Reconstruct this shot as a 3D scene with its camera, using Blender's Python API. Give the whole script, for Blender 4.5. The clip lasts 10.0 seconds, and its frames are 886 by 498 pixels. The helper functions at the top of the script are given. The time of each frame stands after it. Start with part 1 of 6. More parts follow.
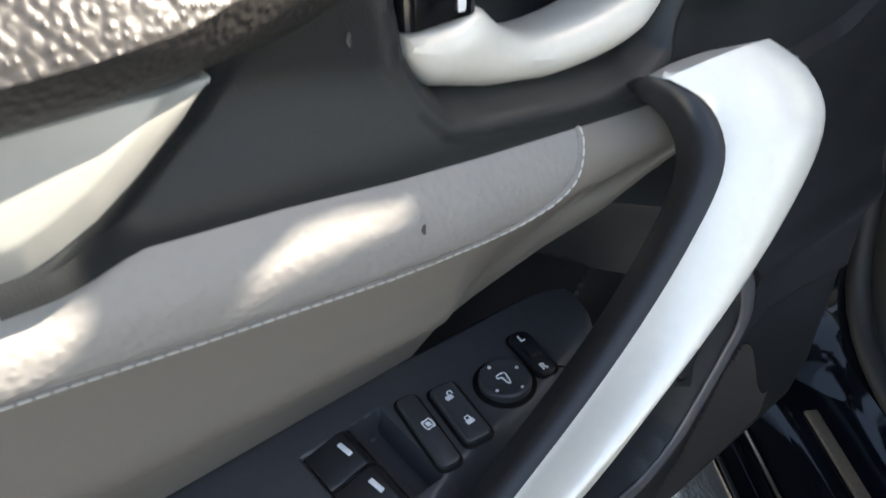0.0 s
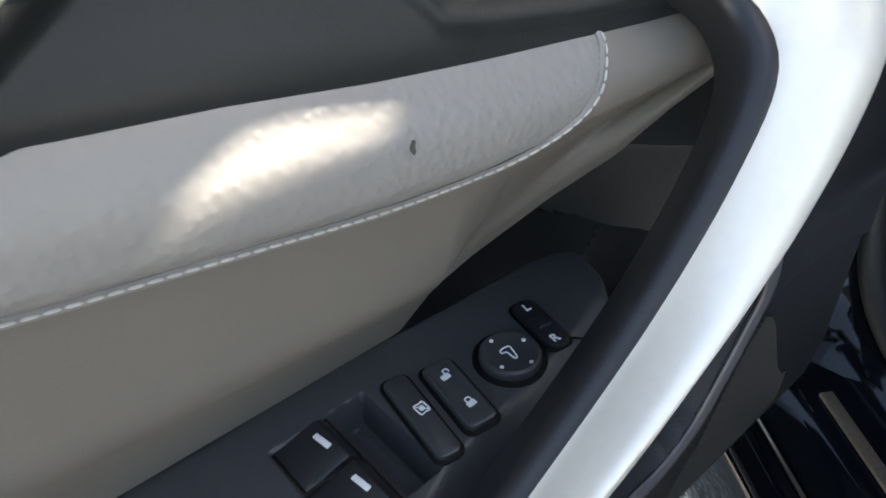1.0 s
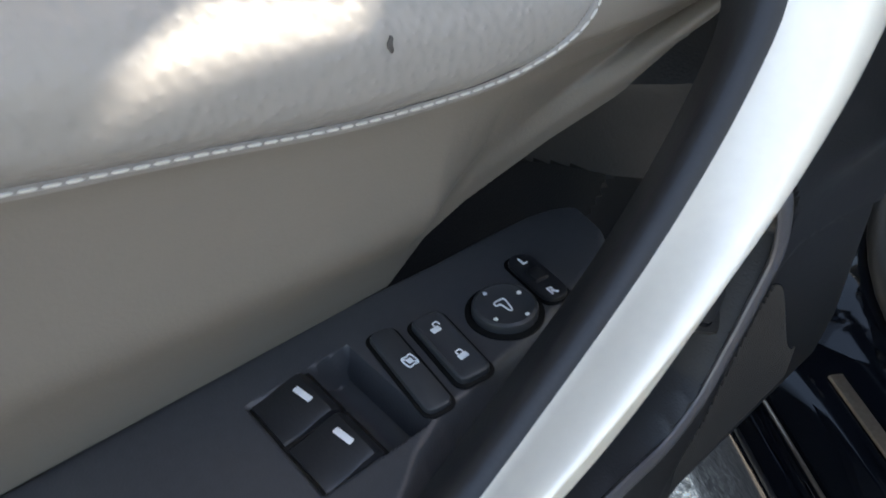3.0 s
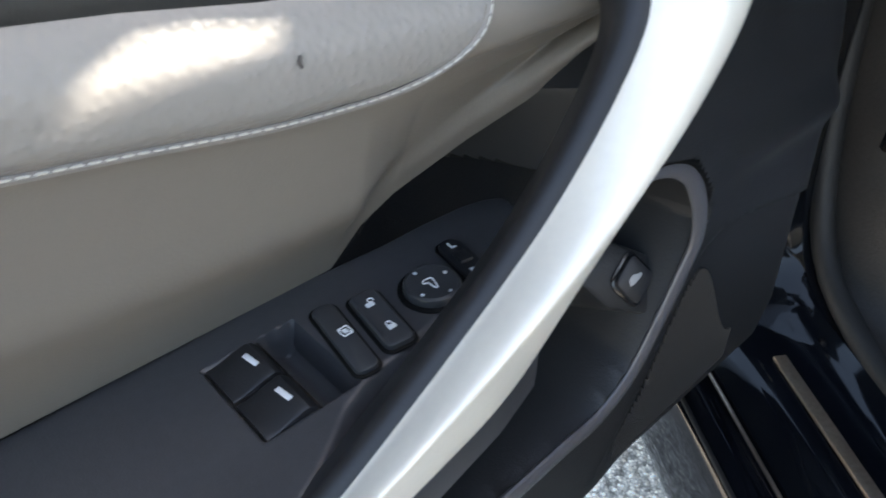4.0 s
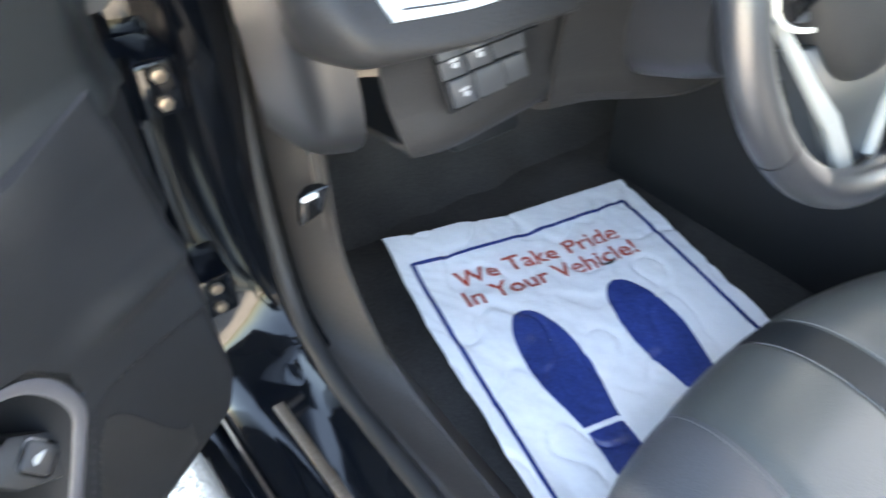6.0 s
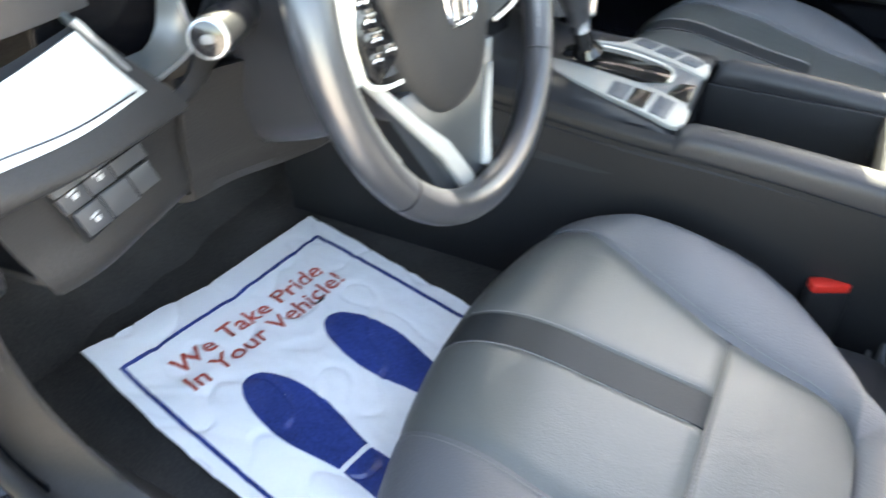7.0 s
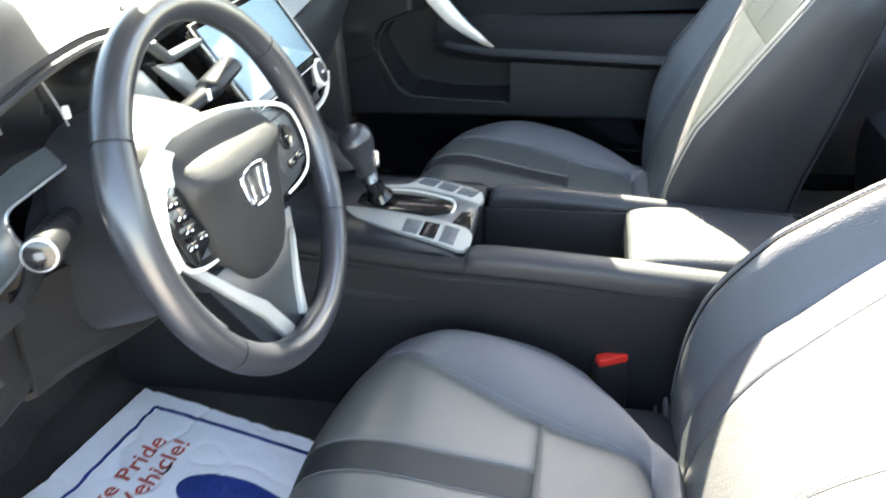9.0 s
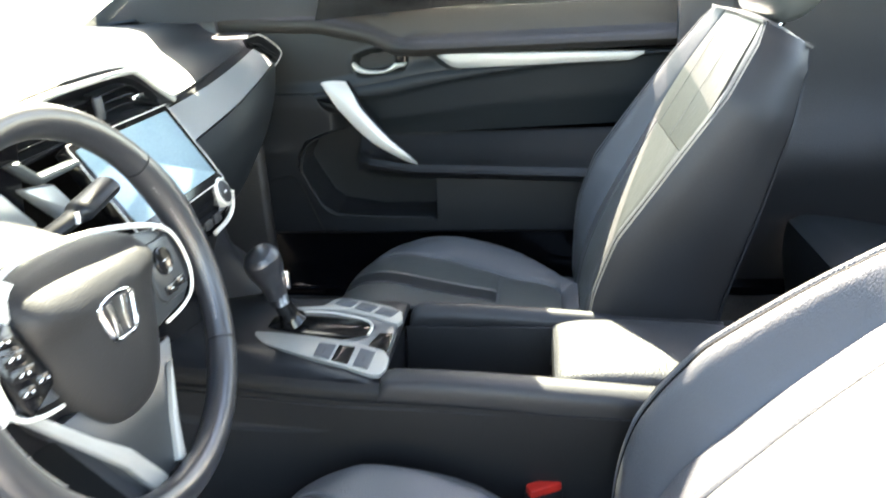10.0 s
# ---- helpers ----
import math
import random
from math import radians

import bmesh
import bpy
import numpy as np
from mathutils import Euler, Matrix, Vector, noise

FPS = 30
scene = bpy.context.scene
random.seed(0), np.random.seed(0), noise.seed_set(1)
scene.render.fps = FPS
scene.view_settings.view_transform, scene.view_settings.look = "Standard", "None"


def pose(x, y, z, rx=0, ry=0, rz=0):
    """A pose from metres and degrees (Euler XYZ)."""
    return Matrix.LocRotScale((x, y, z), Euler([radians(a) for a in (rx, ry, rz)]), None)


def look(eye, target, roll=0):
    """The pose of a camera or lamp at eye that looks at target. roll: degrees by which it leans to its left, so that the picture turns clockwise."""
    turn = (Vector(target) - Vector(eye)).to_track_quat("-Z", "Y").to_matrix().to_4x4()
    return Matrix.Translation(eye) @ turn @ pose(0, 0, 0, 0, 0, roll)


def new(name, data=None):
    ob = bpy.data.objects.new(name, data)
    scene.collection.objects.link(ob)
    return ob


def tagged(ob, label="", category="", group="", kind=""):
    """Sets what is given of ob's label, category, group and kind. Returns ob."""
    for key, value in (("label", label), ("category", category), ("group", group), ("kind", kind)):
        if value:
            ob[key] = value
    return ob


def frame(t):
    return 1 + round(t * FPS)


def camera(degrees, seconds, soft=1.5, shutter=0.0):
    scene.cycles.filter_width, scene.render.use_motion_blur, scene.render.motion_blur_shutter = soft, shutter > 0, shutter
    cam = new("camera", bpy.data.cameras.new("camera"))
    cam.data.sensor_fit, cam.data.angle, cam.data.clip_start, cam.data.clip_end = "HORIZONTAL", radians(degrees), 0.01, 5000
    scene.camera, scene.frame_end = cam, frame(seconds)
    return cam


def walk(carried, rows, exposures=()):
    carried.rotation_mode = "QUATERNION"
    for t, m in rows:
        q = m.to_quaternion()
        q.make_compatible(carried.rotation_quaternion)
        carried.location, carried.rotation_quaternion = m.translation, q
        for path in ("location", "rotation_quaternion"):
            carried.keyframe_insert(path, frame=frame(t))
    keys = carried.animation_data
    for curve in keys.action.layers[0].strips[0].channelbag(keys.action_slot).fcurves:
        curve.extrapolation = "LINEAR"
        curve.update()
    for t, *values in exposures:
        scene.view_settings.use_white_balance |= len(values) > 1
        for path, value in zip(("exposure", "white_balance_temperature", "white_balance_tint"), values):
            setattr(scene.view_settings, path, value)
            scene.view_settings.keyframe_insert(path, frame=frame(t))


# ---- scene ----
cam = camera(60.8, 10.0, soft=1.6, shutter=0.5)
PATH = [
    (0, (-1.183, -0.132, 0.882), (-1.043, 1.431, -0.357), -0.7),
    (0.5, (-1.186, -0.124, 0.856), (-1.013, 1.437, -0.382), -1.0),
    (1, (-1.184, -0.103, 0.836), (-0.998, 1.459, -0.4), -1.1),
    (1.5, (-1.172, -0.079, 0.82), (-0.98, 1.481, -0.418), -1.2),
    (2, (-1.169, -0.072, 0.817), (-0.98, 1.486, -0.423), -1.4),
    (2.5, (-1.178, -0.081, 0.813), (-0.995, 1.476, -0.428), -1.3),
    (2.7, (-1.18, -0.09, 0.809), (-1.002, 1.479, -0.418), -1.5),
    (4, (-1.16, -0.139, 0.828), (-0.965, 1.425, -0.403), -1.7),
    (4.5, (-1.109, -0.15, 0.853), (-0.833, 1.371, -0.416), -1.0),
    (5, (-1.057, -0.149, 0.905), (-0.572, 1.283, -0.404), 0.0),
    (5.2, (-1.037, -0.159, 0.934), (-0.46, 1.241, -0.373), 0.4),
    (6.3, (-0.946, -0.255, 0.998), (0.1, 0.875, -0.279), -0.5),
    (6.5, (-0.933, -0.256, 1.008), (0.215, 0.779, -0.261), -0.2),
    (7, (-0.938, -0.27, 1.033), (0.433, 0.456, -0.229), -1.5),
    (7.5, (-0.966, -0.295, 1.084), (0.476, 0.281, -0.176), -2.6),
    (8, (-0.989, -0.305, 1.115), (0.49, 0.223, -0.124), -2.6),
    (8.5, (-1.008, -0.315, 1.114), (0.58, 0.146, -0.01), -2.9),
    (9, (-1.013, -0.322, 1.105), (0.679, 0.052, 0.105), -3.2),
    (9.5, (-0.985, -0.334, 1.09), (0.794, -0.046, 0.223), -3.3),
    (10, (-0.946, -0.362, 1.078), (0.898, -0.108, 0.348), -3.4),
]
EXPOSURES = [(0, 2.2, 7800, 10), (4.0, 2.45, 7800, 10), (5.2, 3.5, 7600, 10), (6.5, 4.25, 8500, 10), (7.5, 4.0, 8200, 10), (9.0, 3.85, 8000, 10), (10, 3.7, 8200, 10)]
walk(cam, [(t, look(eye, target, roll)) for t, eye, target, roll in PATH], EXPOSURES)

# ---- sky and sun ----
SUN_ELEVATION, SUN_AZIMUTH = 41.0, 8.0      # azimuth from +X towards +Y
sun_dir = Vector((math.cos(radians(SUN_ELEVATION)) * math.cos(radians(SUN_AZIMUTH)),
                  math.cos(radians(SUN_ELEVATION)) * math.sin(radians(SUN_AZIMUTH)),
                  math.sin(radians(SUN_ELEVATION))))
world = bpy.data.worlds.new("daylight")
scene.world = world
world.use_nodes = True
sky = world.node_tree.nodes.new("ShaderNodeTexSky")
sky.sky_type, sky.sun_disc = "NISHITA", False
sky.sun_elevation, sky.sun_rotation = radians(SUN_ELEVATION), radians(90 - SUN_AZIMUTH)
backing = world.node_tree.nodes["Background"]
backing.inputs["Strength"].default_value = 0.15
world.node_tree.links.new(sky.outputs[0], backing.inputs[0])
sun_data = bpy.data.lights.new("sun", "SUN")
sun_data.energy, sun_data.angle, sun_data.color = 5.0, radians(0.45), (1.0, 0.985, 0.965)
sun = new("sun", sun_data)
sun.matrix_world = look(sun_dir * 20, (0, 0, 0))


# ---- materials ----
def material(name, colour, rough=0.5, metal=0.0, grain=0.0, size=0.002, spread=0.12, coat=0.0, cells=False, wrinkle=0.0, spec=0.5):
    """A surface with two scales of tone, wear in its gloss and a fine relief."""
    m = bpy.data.materials.new(name)
    m.use_nodes = True
    nt = m.node_tree
    nodes, links = nt.nodes, nt.links
    b = nodes["Principled BSDF"]
    geo = nodes.new("ShaderNodeTexCoord")
    big = nodes.new("ShaderNodeTexNoise")
    big.inputs["Scale"].default_value, big.inputs["Detail"].default_value = 9.0, 4.0
    fine = nodes.new("ShaderNodeTexNoise")
    fine.inputs["Scale"].default_value, fine.inputs["Detail"].default_value = 260.0, 3.0
    links.new(geo.outputs["Object"], big.inputs["Vector"])
    links.new(geo.outputs["Object"], fine.inputs["Vector"])
    mix = nodes.new("ShaderNodeMath")
    mix.operation = "MULTIPLY_ADD"
    mix.inputs[1].default_value = 0.45
    links.new(fine.outputs["Fac"], mix.inputs[0])
    half = nodes.new("ShaderNodeMath")
    half.operation = "MULTIPLY"
    half.inputs[1].default_value = 0.55
    links.new(big.outputs["Fac"], half.inputs[0])
    links.new(half.outputs[0], mix.inputs[2])
    ramp = nodes.new("ShaderNodeValToRGB")
    lo = [c * (1 - spread) for c in colour]
    hi = [min(1, c * (1 + spread)) for c in colour]
    ramp.color_ramp.elements[0].position, ramp.color_ramp.elements[1].position = 0.3, 0.7
    ramp.color_ramp.elements[0].color, ramp.color_ramp.elements[1].color = (*lo, 1), (*hi, 1)
    links.new(mix.outputs[0], ramp.inputs[0])
    links.new(ramp.outputs[0], b.inputs["Base Color"])
    gloss = nodes.new("ShaderNodeMapRange")
    gloss.inputs["To Min"].default_value, gloss.inputs["To Max"].default_value = rough * 0.85, min(1, rough * 1.15)
    links.new(mix.outputs[0], gloss.inputs["Value"])
    links.new(gloss.outputs[0], b.inputs["Roughness"])
    b.inputs["Metallic"].default_value = metal
    b.inputs["Specular IOR Level"].default_value = spec
    b.inputs["Coat Weight"].default_value = coat
    b.inputs["Coat Roughness"].default_value = 0.06
    if grain:
        if cells:
            tex = nodes.new("ShaderNodeTexVoronoi")
            tex.feature = "SMOOTH_F1"
            tex.inputs["Scale"].default_value = 1 / size
            out = tex.outputs["Distance"]
        else:
            tex = nodes.new("ShaderNodeTexNoise")
            tex.inputs["Scale"].default_value, tex.inputs["Detail"].default_value = 1 / size, 2.0
            out = tex.outputs["Fac"]
        links.new(geo.outputs["Object"], tex.inputs["Vector"])
        bump = nodes.new("ShaderNodeBump")
        bump.invert = cells
        bump.inputs["Strength"].default_value, bump.inputs["Distance"].default_value = grain, size * 0.35
        links.new(out, bump.inputs["Height"])
        links.new(bump.outputs[0], b.inputs["Normal"])
        if wrinkle:
            fold = nodes.new("ShaderNodeTexNoise")
            fold.inputs["Scale"].default_value, fold.inputs["Detail"].default_value, fold.inputs["Distortion"].default_value = 16.0, 3.0, 1.2
            links.new(geo.outputs["Object"], fold.inputs["Vector"])
            soft = nodes.new("ShaderNodeBump")
            soft.inputs["Strength"].default_value, soft.inputs["Distance"].default_value = wrinkle, 0.012
            links.new(fold.outputs["Fac"], soft.inputs["Height"])
            links.new(soft.outputs[0], bump.inputs["Normal"])
    return m


black_grain = material("black grained plastic", (0.025, 0.025, 0.027), 0.48, grain=0.55, size=0.0022, cells=True)
black_soft = material("black soft plastic", (0.018, 0.019, 0.022), 0.36, grain=0.2, size=0.0012, spec=0.42)
black_fine = material("charcoal fine plastic", (0.050, 0.052, 0.058), 0.38, grain=0.3, size=0.0009)
dirt = material("grey dirt", (0.070, 0.066, 0.063), 0.8, spread=0.3)
lens_black = material("dark display glass", (0.005, 0.005, 0.006), 0.16, spread=0.3, spec=0.22)
bezel_satin = material("dark satin bezel", (0.075, 0.085, 0.090), 0.36, metal=0.2, spread=0.06)
inlay_satin = material("brushed satin inlay", (0.46, 0.48, 0.48), 0.36, metal=0.45, spread=0.04)
key_dark = material("slate switch plastic", (0.042, 0.045, 0.050), 0.34, spread=0.1)
gap_black = material("dark gap", (0.004, 0.004, 0.004), 0.6, spread=0.2, spec=0.2)
black_gloss = material("gloss black plastic", (0.008, 0.008, 0.009), 0.12, spread=0.3)
paint_black = material("black car paint", (0.004, 0.005, 0.007), 0.07, spread=0.3, spec=0.4)
rubber = material("black rubber seal", (0.016, 0.016, 0.017), 0.6, grain=0.3, size=0.004)
leather_grey = material("light grey leather", (0.258, 0.247, 0.236), 0.40, grain=0.44, size=0.0026, spread=0.02, cells=True)
leather_seat = material("grey seat leather", (0.079, 0.085, 0.083), 0.34, grain=0.35, size=0.0016, spread=0.04, cells=True, wrinkle=0.07)
leather_bolster = material("cool grey bolster leather", (0.092, 0.096, 0.104), 0.40, grain=0.65, size=0.0020, spread=0.04, cells=True, wrinkle=0.06)
# own tone of the seat stripe; on the far door it paints in shade
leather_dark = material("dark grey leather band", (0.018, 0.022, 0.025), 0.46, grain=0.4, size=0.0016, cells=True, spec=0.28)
leather_black = material("black leather", (0.023, 0.023, 0.025), 0.50, grain=0.3, size=0.0018, cells=True)
leather_wheel = material("smooth wheel leather", (0.022, 0.024, 0.029), 0.31, grain=0.16, size=0.0014, cells=True, spec=0.85, spread=0.05)
hub_plastic = material("grained hub plastic", (0.020, 0.0195, 0.0195), 0.55, grain=0.5, size=0.0015, cells=True, spec=0.4)
panel_black = material("dull black door panel", (0.017, 0.019, 0.020), 0.43, grain=0.3, size=0.0009, spec=0.4)
roll_grain = material("coarse grained vinyl", (0.026, 0.023, 0.021), 0.46, grain=1.0, size=0.0019, cells=True)
panel_low = material("matt black lower panel", (0.015, 0.016, 0.018), 0.45, grain=0.35, size=0.0011, cells=True, spec=0.4)
leather_lid = material("grey lid leather", (0.043, 0.043, 0.045), 0.44, grain=0.7, size=0.0022, cells=True, wrinkle=0.1)
dash_low = material("matt black lower dash", (0.016, 0.016, 0.017), 0.52, grain=0.45, size=0.0018, cells=True, spec=0.3)
strip_satin = material("ivory satin strip", (0.43, 0.43, 0.40), 0.40, metal=0.3, spread=0.04)
key_grey = material("grey switch plastic", (0.10, 0.11, 0.12), 0.32, spread=0.1)
kick_plastic = material("worn brown-black plastic", (0.046, 0.041, 0.038), 0.5, grain=0.4, size=0.002, cells=True, spread=0.25)
plastic_grey = material("smooth taupe trim", (0.190, 0.172, 0.152), 0.46, spread=0.03, grain=0.15, size=0.0012)
silver = material("satin silver trim", (0.80, 0.775, 0.705), 0.38, metal=0.25, spread=0.04)
plastic_rim = material("charcoal rim plastic", (0.085, 0.084, 0.092), 0.34, spread=0.08, grain=0.2, size=0.0009)
silver_dark = material("dark satin metal", (0.32, 0.34, 0.36), 0.30, metal=0.8, spread=0.06)
chrome = material("chrome", (0.86, 0.87, 0.88), 0.07, metal=1.0, spread=0.02)
carpet = material("black carpet", (0.050, 0.047, 0.045), 0.95, grain=0.9, size=0.003, spread=0.4, spec=0.1)
thread = material("pale grey thread", (0.50, 0.49, 0.46), 0.7, spread=0.1)
thread_dark = material("mid grey thread", (0.17, 0.17, 0.175), 0.7, spread=0.1)
mark_white = material("white printed marking", (0.80, 0.82, 0.84), 0.5, spread=0.03)
mark_dim = material("dim grey marking", (0.34, 0.35, 0.36), 0.5, spread=0.1)
spoke_grey = material("dark satin spoke", (0.046, 0.052, 0.056), 0.34, metal=0.3, spread=0.08)
mark_grey = material("faded grey marking", (0.10, 0.105, 0.11), 0.5, spread=0.1)
paper_white = material("white paper", (0.90, 0.91, 0.92), 0.7, spread=0.03, grain=0.2, size=0.02)
ink_blue = material("blue ink", (0.024, 0.052, 0.22), 0.26, spread=0.45, coat=0.5)
ink_red = material("red ink", (0.50, 0.075, 0.05), 0.6, spread=0.2)
red_plastic = material("red plastic", (0.62, 0.03, 0.02), 0.35, spread=0.1)
dash_top = material("soft dash skin", (0.030, 0.031, 0.034), 0.42, grain=0.22, size=0.0018, cells=True)
# pale blue base paints the sky's reflection into the dark screen
screen_sky = material("screen glass with sky painted in", (0.33, 0.48, 0.54), 0.12, spread=0.12, coat=1.0)
bare_steel = material("brownish metal strip", (0.42, 0.33, 0.25), 0.30, metal=0.8, spread=0.25)
headliner = material("pale grey headliner", (0.45, 0.44, 0.42), 0.95, spread=0.05, grain=0.3, size=0.003)


def perforated(name, colour, rough):
    """Leather with rows of fine holes across a leaning backrest."""
    m = material(name, colour, rough, grain=0.45, size=0.0018, spread=0.07, cells=True, wrinkle=0.12)
    nodes, links = m.node_tree.nodes, m.node_tree.links
    place = nodes.new("ShaderNodeTexCoord")
    axes = nodes.new("ShaderNodeSeparateXYZ")
    links.new(place.outputs["Object"], axes.inputs[0])
    along = nodes.new("ShaderNodeVectorMath")
    along.operation = "DOT_PRODUCT"
    along.inputs[1].default_value = (0, -0.74, 0.67)
    links.new(place.outputs["Object"], along.inputs[0])
    both = nodes.new("ShaderNodeCombineXYZ")
    links.new(axes.outputs["X"], both.inputs["X"])
    links.new(along.outputs["Value"], both.inputs["Y"])
    cell = nodes.new("ShaderNodeTexVoronoi")
    cell.voronoi_dimensions = "2D"
    cell.inputs["Scale"].default_value, cell.inputs["Randomness"].default_value = 190.0, 0.0
    links.new(both.outputs[0], cell.inputs["Vector"])
    hole = nodes.new("ShaderNodeMapRange")
    hole.inputs["From Min"].default_value, hole.inputs["From Max"].default_value = 0.14, 0.20
    hole.inputs["To Min"].default_value, hole.inputs["To Max"].default_value = 0.50, 1.0
    links.new(cell.outputs["Distance"], hole.inputs["Value"])
    b = nodes["Principled BSDF"]
    base = b.inputs["Base Color"].links[0].from_socket
    mixer = nodes.new("ShaderNodeVectorMath")
    mixer.operation = "SCALE"
    links.new(base, mixer.inputs[0])
    links.new(hole.outputs[0], mixer.inputs["Scale"])
    links.new(mixer.outputs[0], b.inputs["Base Color"])
    return m


def glass(name, tint):
    """Thin window glass: a tint and a faint mirror."""
    m = bpy.data.materials.new(name)
    m.use_nodes = True
    nodes, links = m.node_tree.nodes, m.node_tree.links
    nodes.remove(nodes["Principled BSDF"])
    clear, shine, mix = nodes.new("ShaderNodeBsdfTransparent"), nodes.new("ShaderNodeBsdfGlossy"), nodes.new("ShaderNodeMixShader")
    clear.inputs["Color"].default_value = (*tint, 1)
    shine.inputs["Roughness"].default_value = 0.02
    mix.inputs["Fac"].default_value = 0.05
    links.new(clear.outputs[0], mix.inputs[1])
    links.new(shine.outputs[0], mix.inputs[2])
    links.new(mix.outputs[0], nodes["Material Output"].inputs["Surface"])
    return m


window_glass = glass("windscreen glass", (0.86, 0.90, 0.88))
tinted_glass = glass("tinted side glass", (0.72, 0.76, 0.74))


def aggregate(name):
    """Worn asphalt: pale stones of several sizes in a grey binder."""
    m = material(name, (0.66, 0.60, 0.53), 0.85, spread=0.12)
    nodes, links = m.node_tree.nodes, m.node_tree.links
    b = nodes["Principled BSDF"]
    base = b.inputs["Base Color"].links[0].from_socket
    place = nodes.new("ShaderNodeTexCoord")
    last = base
    height = None
    for scale, lo, hi in ((110.0, 0.60, 1.55), (260.0, 0.70, 1.45)):
        cell = nodes.new("ShaderNodeTexVoronoi")
        cell.inputs["Scale"].default_value = scale
        links.new(place.outputs["Object"], cell.inputs["Vector"])
        tone = nodes.new("ShaderNodeSeparateXYZ")
        links.new(cell.outputs["Color"], tone.inputs[0])
        span = nodes.new("ShaderNodeMapRange")
        span.inputs["To Min"].default_value, span.inputs["To Max"].default_value = lo, hi
        links.new(tone.outputs["X"], span.inputs["Value"])
        rim = nodes.new("ShaderNodeMapRange")
        rim.inputs["From Min"].default_value, rim.inputs["From Max"].default_value = 0.35, 0.75
        rim.inputs["To Min"].default_value, rim.inputs["To Max"].default_value = 1.15, 0.65
        links.new(cell.outputs["Distance"], rim.inputs["Value"])
        both = nodes.new("ShaderNodeMath")
        both.operation = "MULTIPLY"
        links.new(span.outputs[0], both.inputs[0])
        links.new(rim.outputs[0], both.inputs[1])
        tint = nodes.new("ShaderNodeVectorMath")
        tint.operation = "SCALE"
        links.new(last, tint.inputs[0])
        links.new(both.outputs[0], tint.inputs["Scale"])
        last = tint.outputs[0]
        height = height or cell.outputs["Distance"]
    links.new(last, b.inputs["Base Color"])
    bump = nodes.new("ShaderNodeBump")
    bump.invert = True
    bump.inputs["Strength"].default_value, bump.inputs["Distance"].default_value = 0.8, 0.004
    links.new(height, bump.inputs["Height"])
    links.new(bump.outputs[0], b.inputs["Normal"])
    return m


asphalt = aggregate("worn pale asphalt")
leather_holes = perforated("perforated grey leather", (0.110, 0.116, 0.114), 0.36)


# ---- mesh helpers ----
def curve(points, n, closed=False):
    """n points evenly along a smooth line through the given ones."""
    p = [Vector(q) for q in points]
    if len(p) == 2 and not closed:
        return [p[0].lerp(p[1], i / (n - 1)) for i in range(n)]
    m = len(p)
    dense = []
    for i in range(m if closed else m - 1):
        if closed:
            a, b, c, d = p[i - 1], p[i], p[(i + 1) % m], p[(i + 2) % m]
        else:
            a, b, c, d = p[max(i - 1, 0)], p[i], p[i + 1], p[min(i + 2, m - 1)]
        for k in range(12):
            t = k / 12
            dense.append(0.5 * ((2 * b) + (c - a) * t + (2 * a - 5 * b + 4 * c - d) * t * t + (3 * b - a - 3 * c + d) * t ** 3))
    dense.append(p[0].copy() if closed else p[-1].copy())
    run = [0.0]
    for a, b in zip(dense, dense[1:]):
        run.append(run[-1] + (b - a).length)
    out, j = [], 0
    for i in range(n):
        want = run[-1] * i / (n if closed else n - 1)
        while j < len(run) - 2 and run[j + 1] < want:
            j += 1
        step = run[j + 1] - run[j]
        out.append(dense[j].lerp(dense[j + 1], 0 if step == 0 else min(1, (want - run[j]) / step)))
    return out


def ramp(x, table):
    """Straight interpolation in a short table of (x, value)."""
    if x <= table[0][0]:
        return table[0][1]
    for (a, va), (b, vb) in zip(table, table[1:]):
        if x <= b:
            return va + (vb - va) * (x - a) / (b - a)
    return table[-1][1]


def ease(x, a, b):
    t = min(1, max(0, (x - a) / (b - a)))
    return t * t * (3 - 2 * t)


def inside(x, y, poly):
    """Signed distance to a polygon: negative within it."""
    d, hit = 1e9, False
    for (ax, ay), (bx, by) in zip(poly, poly[1:] + poly[:1]):
        ex, ey = bx - ax, by - ay
        t = max(0, min(1, ((x - ax) * ex + (y - ay) * ey) / (ex * ex + ey * ey)))
        d = min(d, math.hypot(x - ax - ex * t, y - ay - ey * t))
        if (ay > y) != (by > y) and x < ax + (y - ay) * ex / (by - ay):
            hit = not hit
    return -d if hit else d


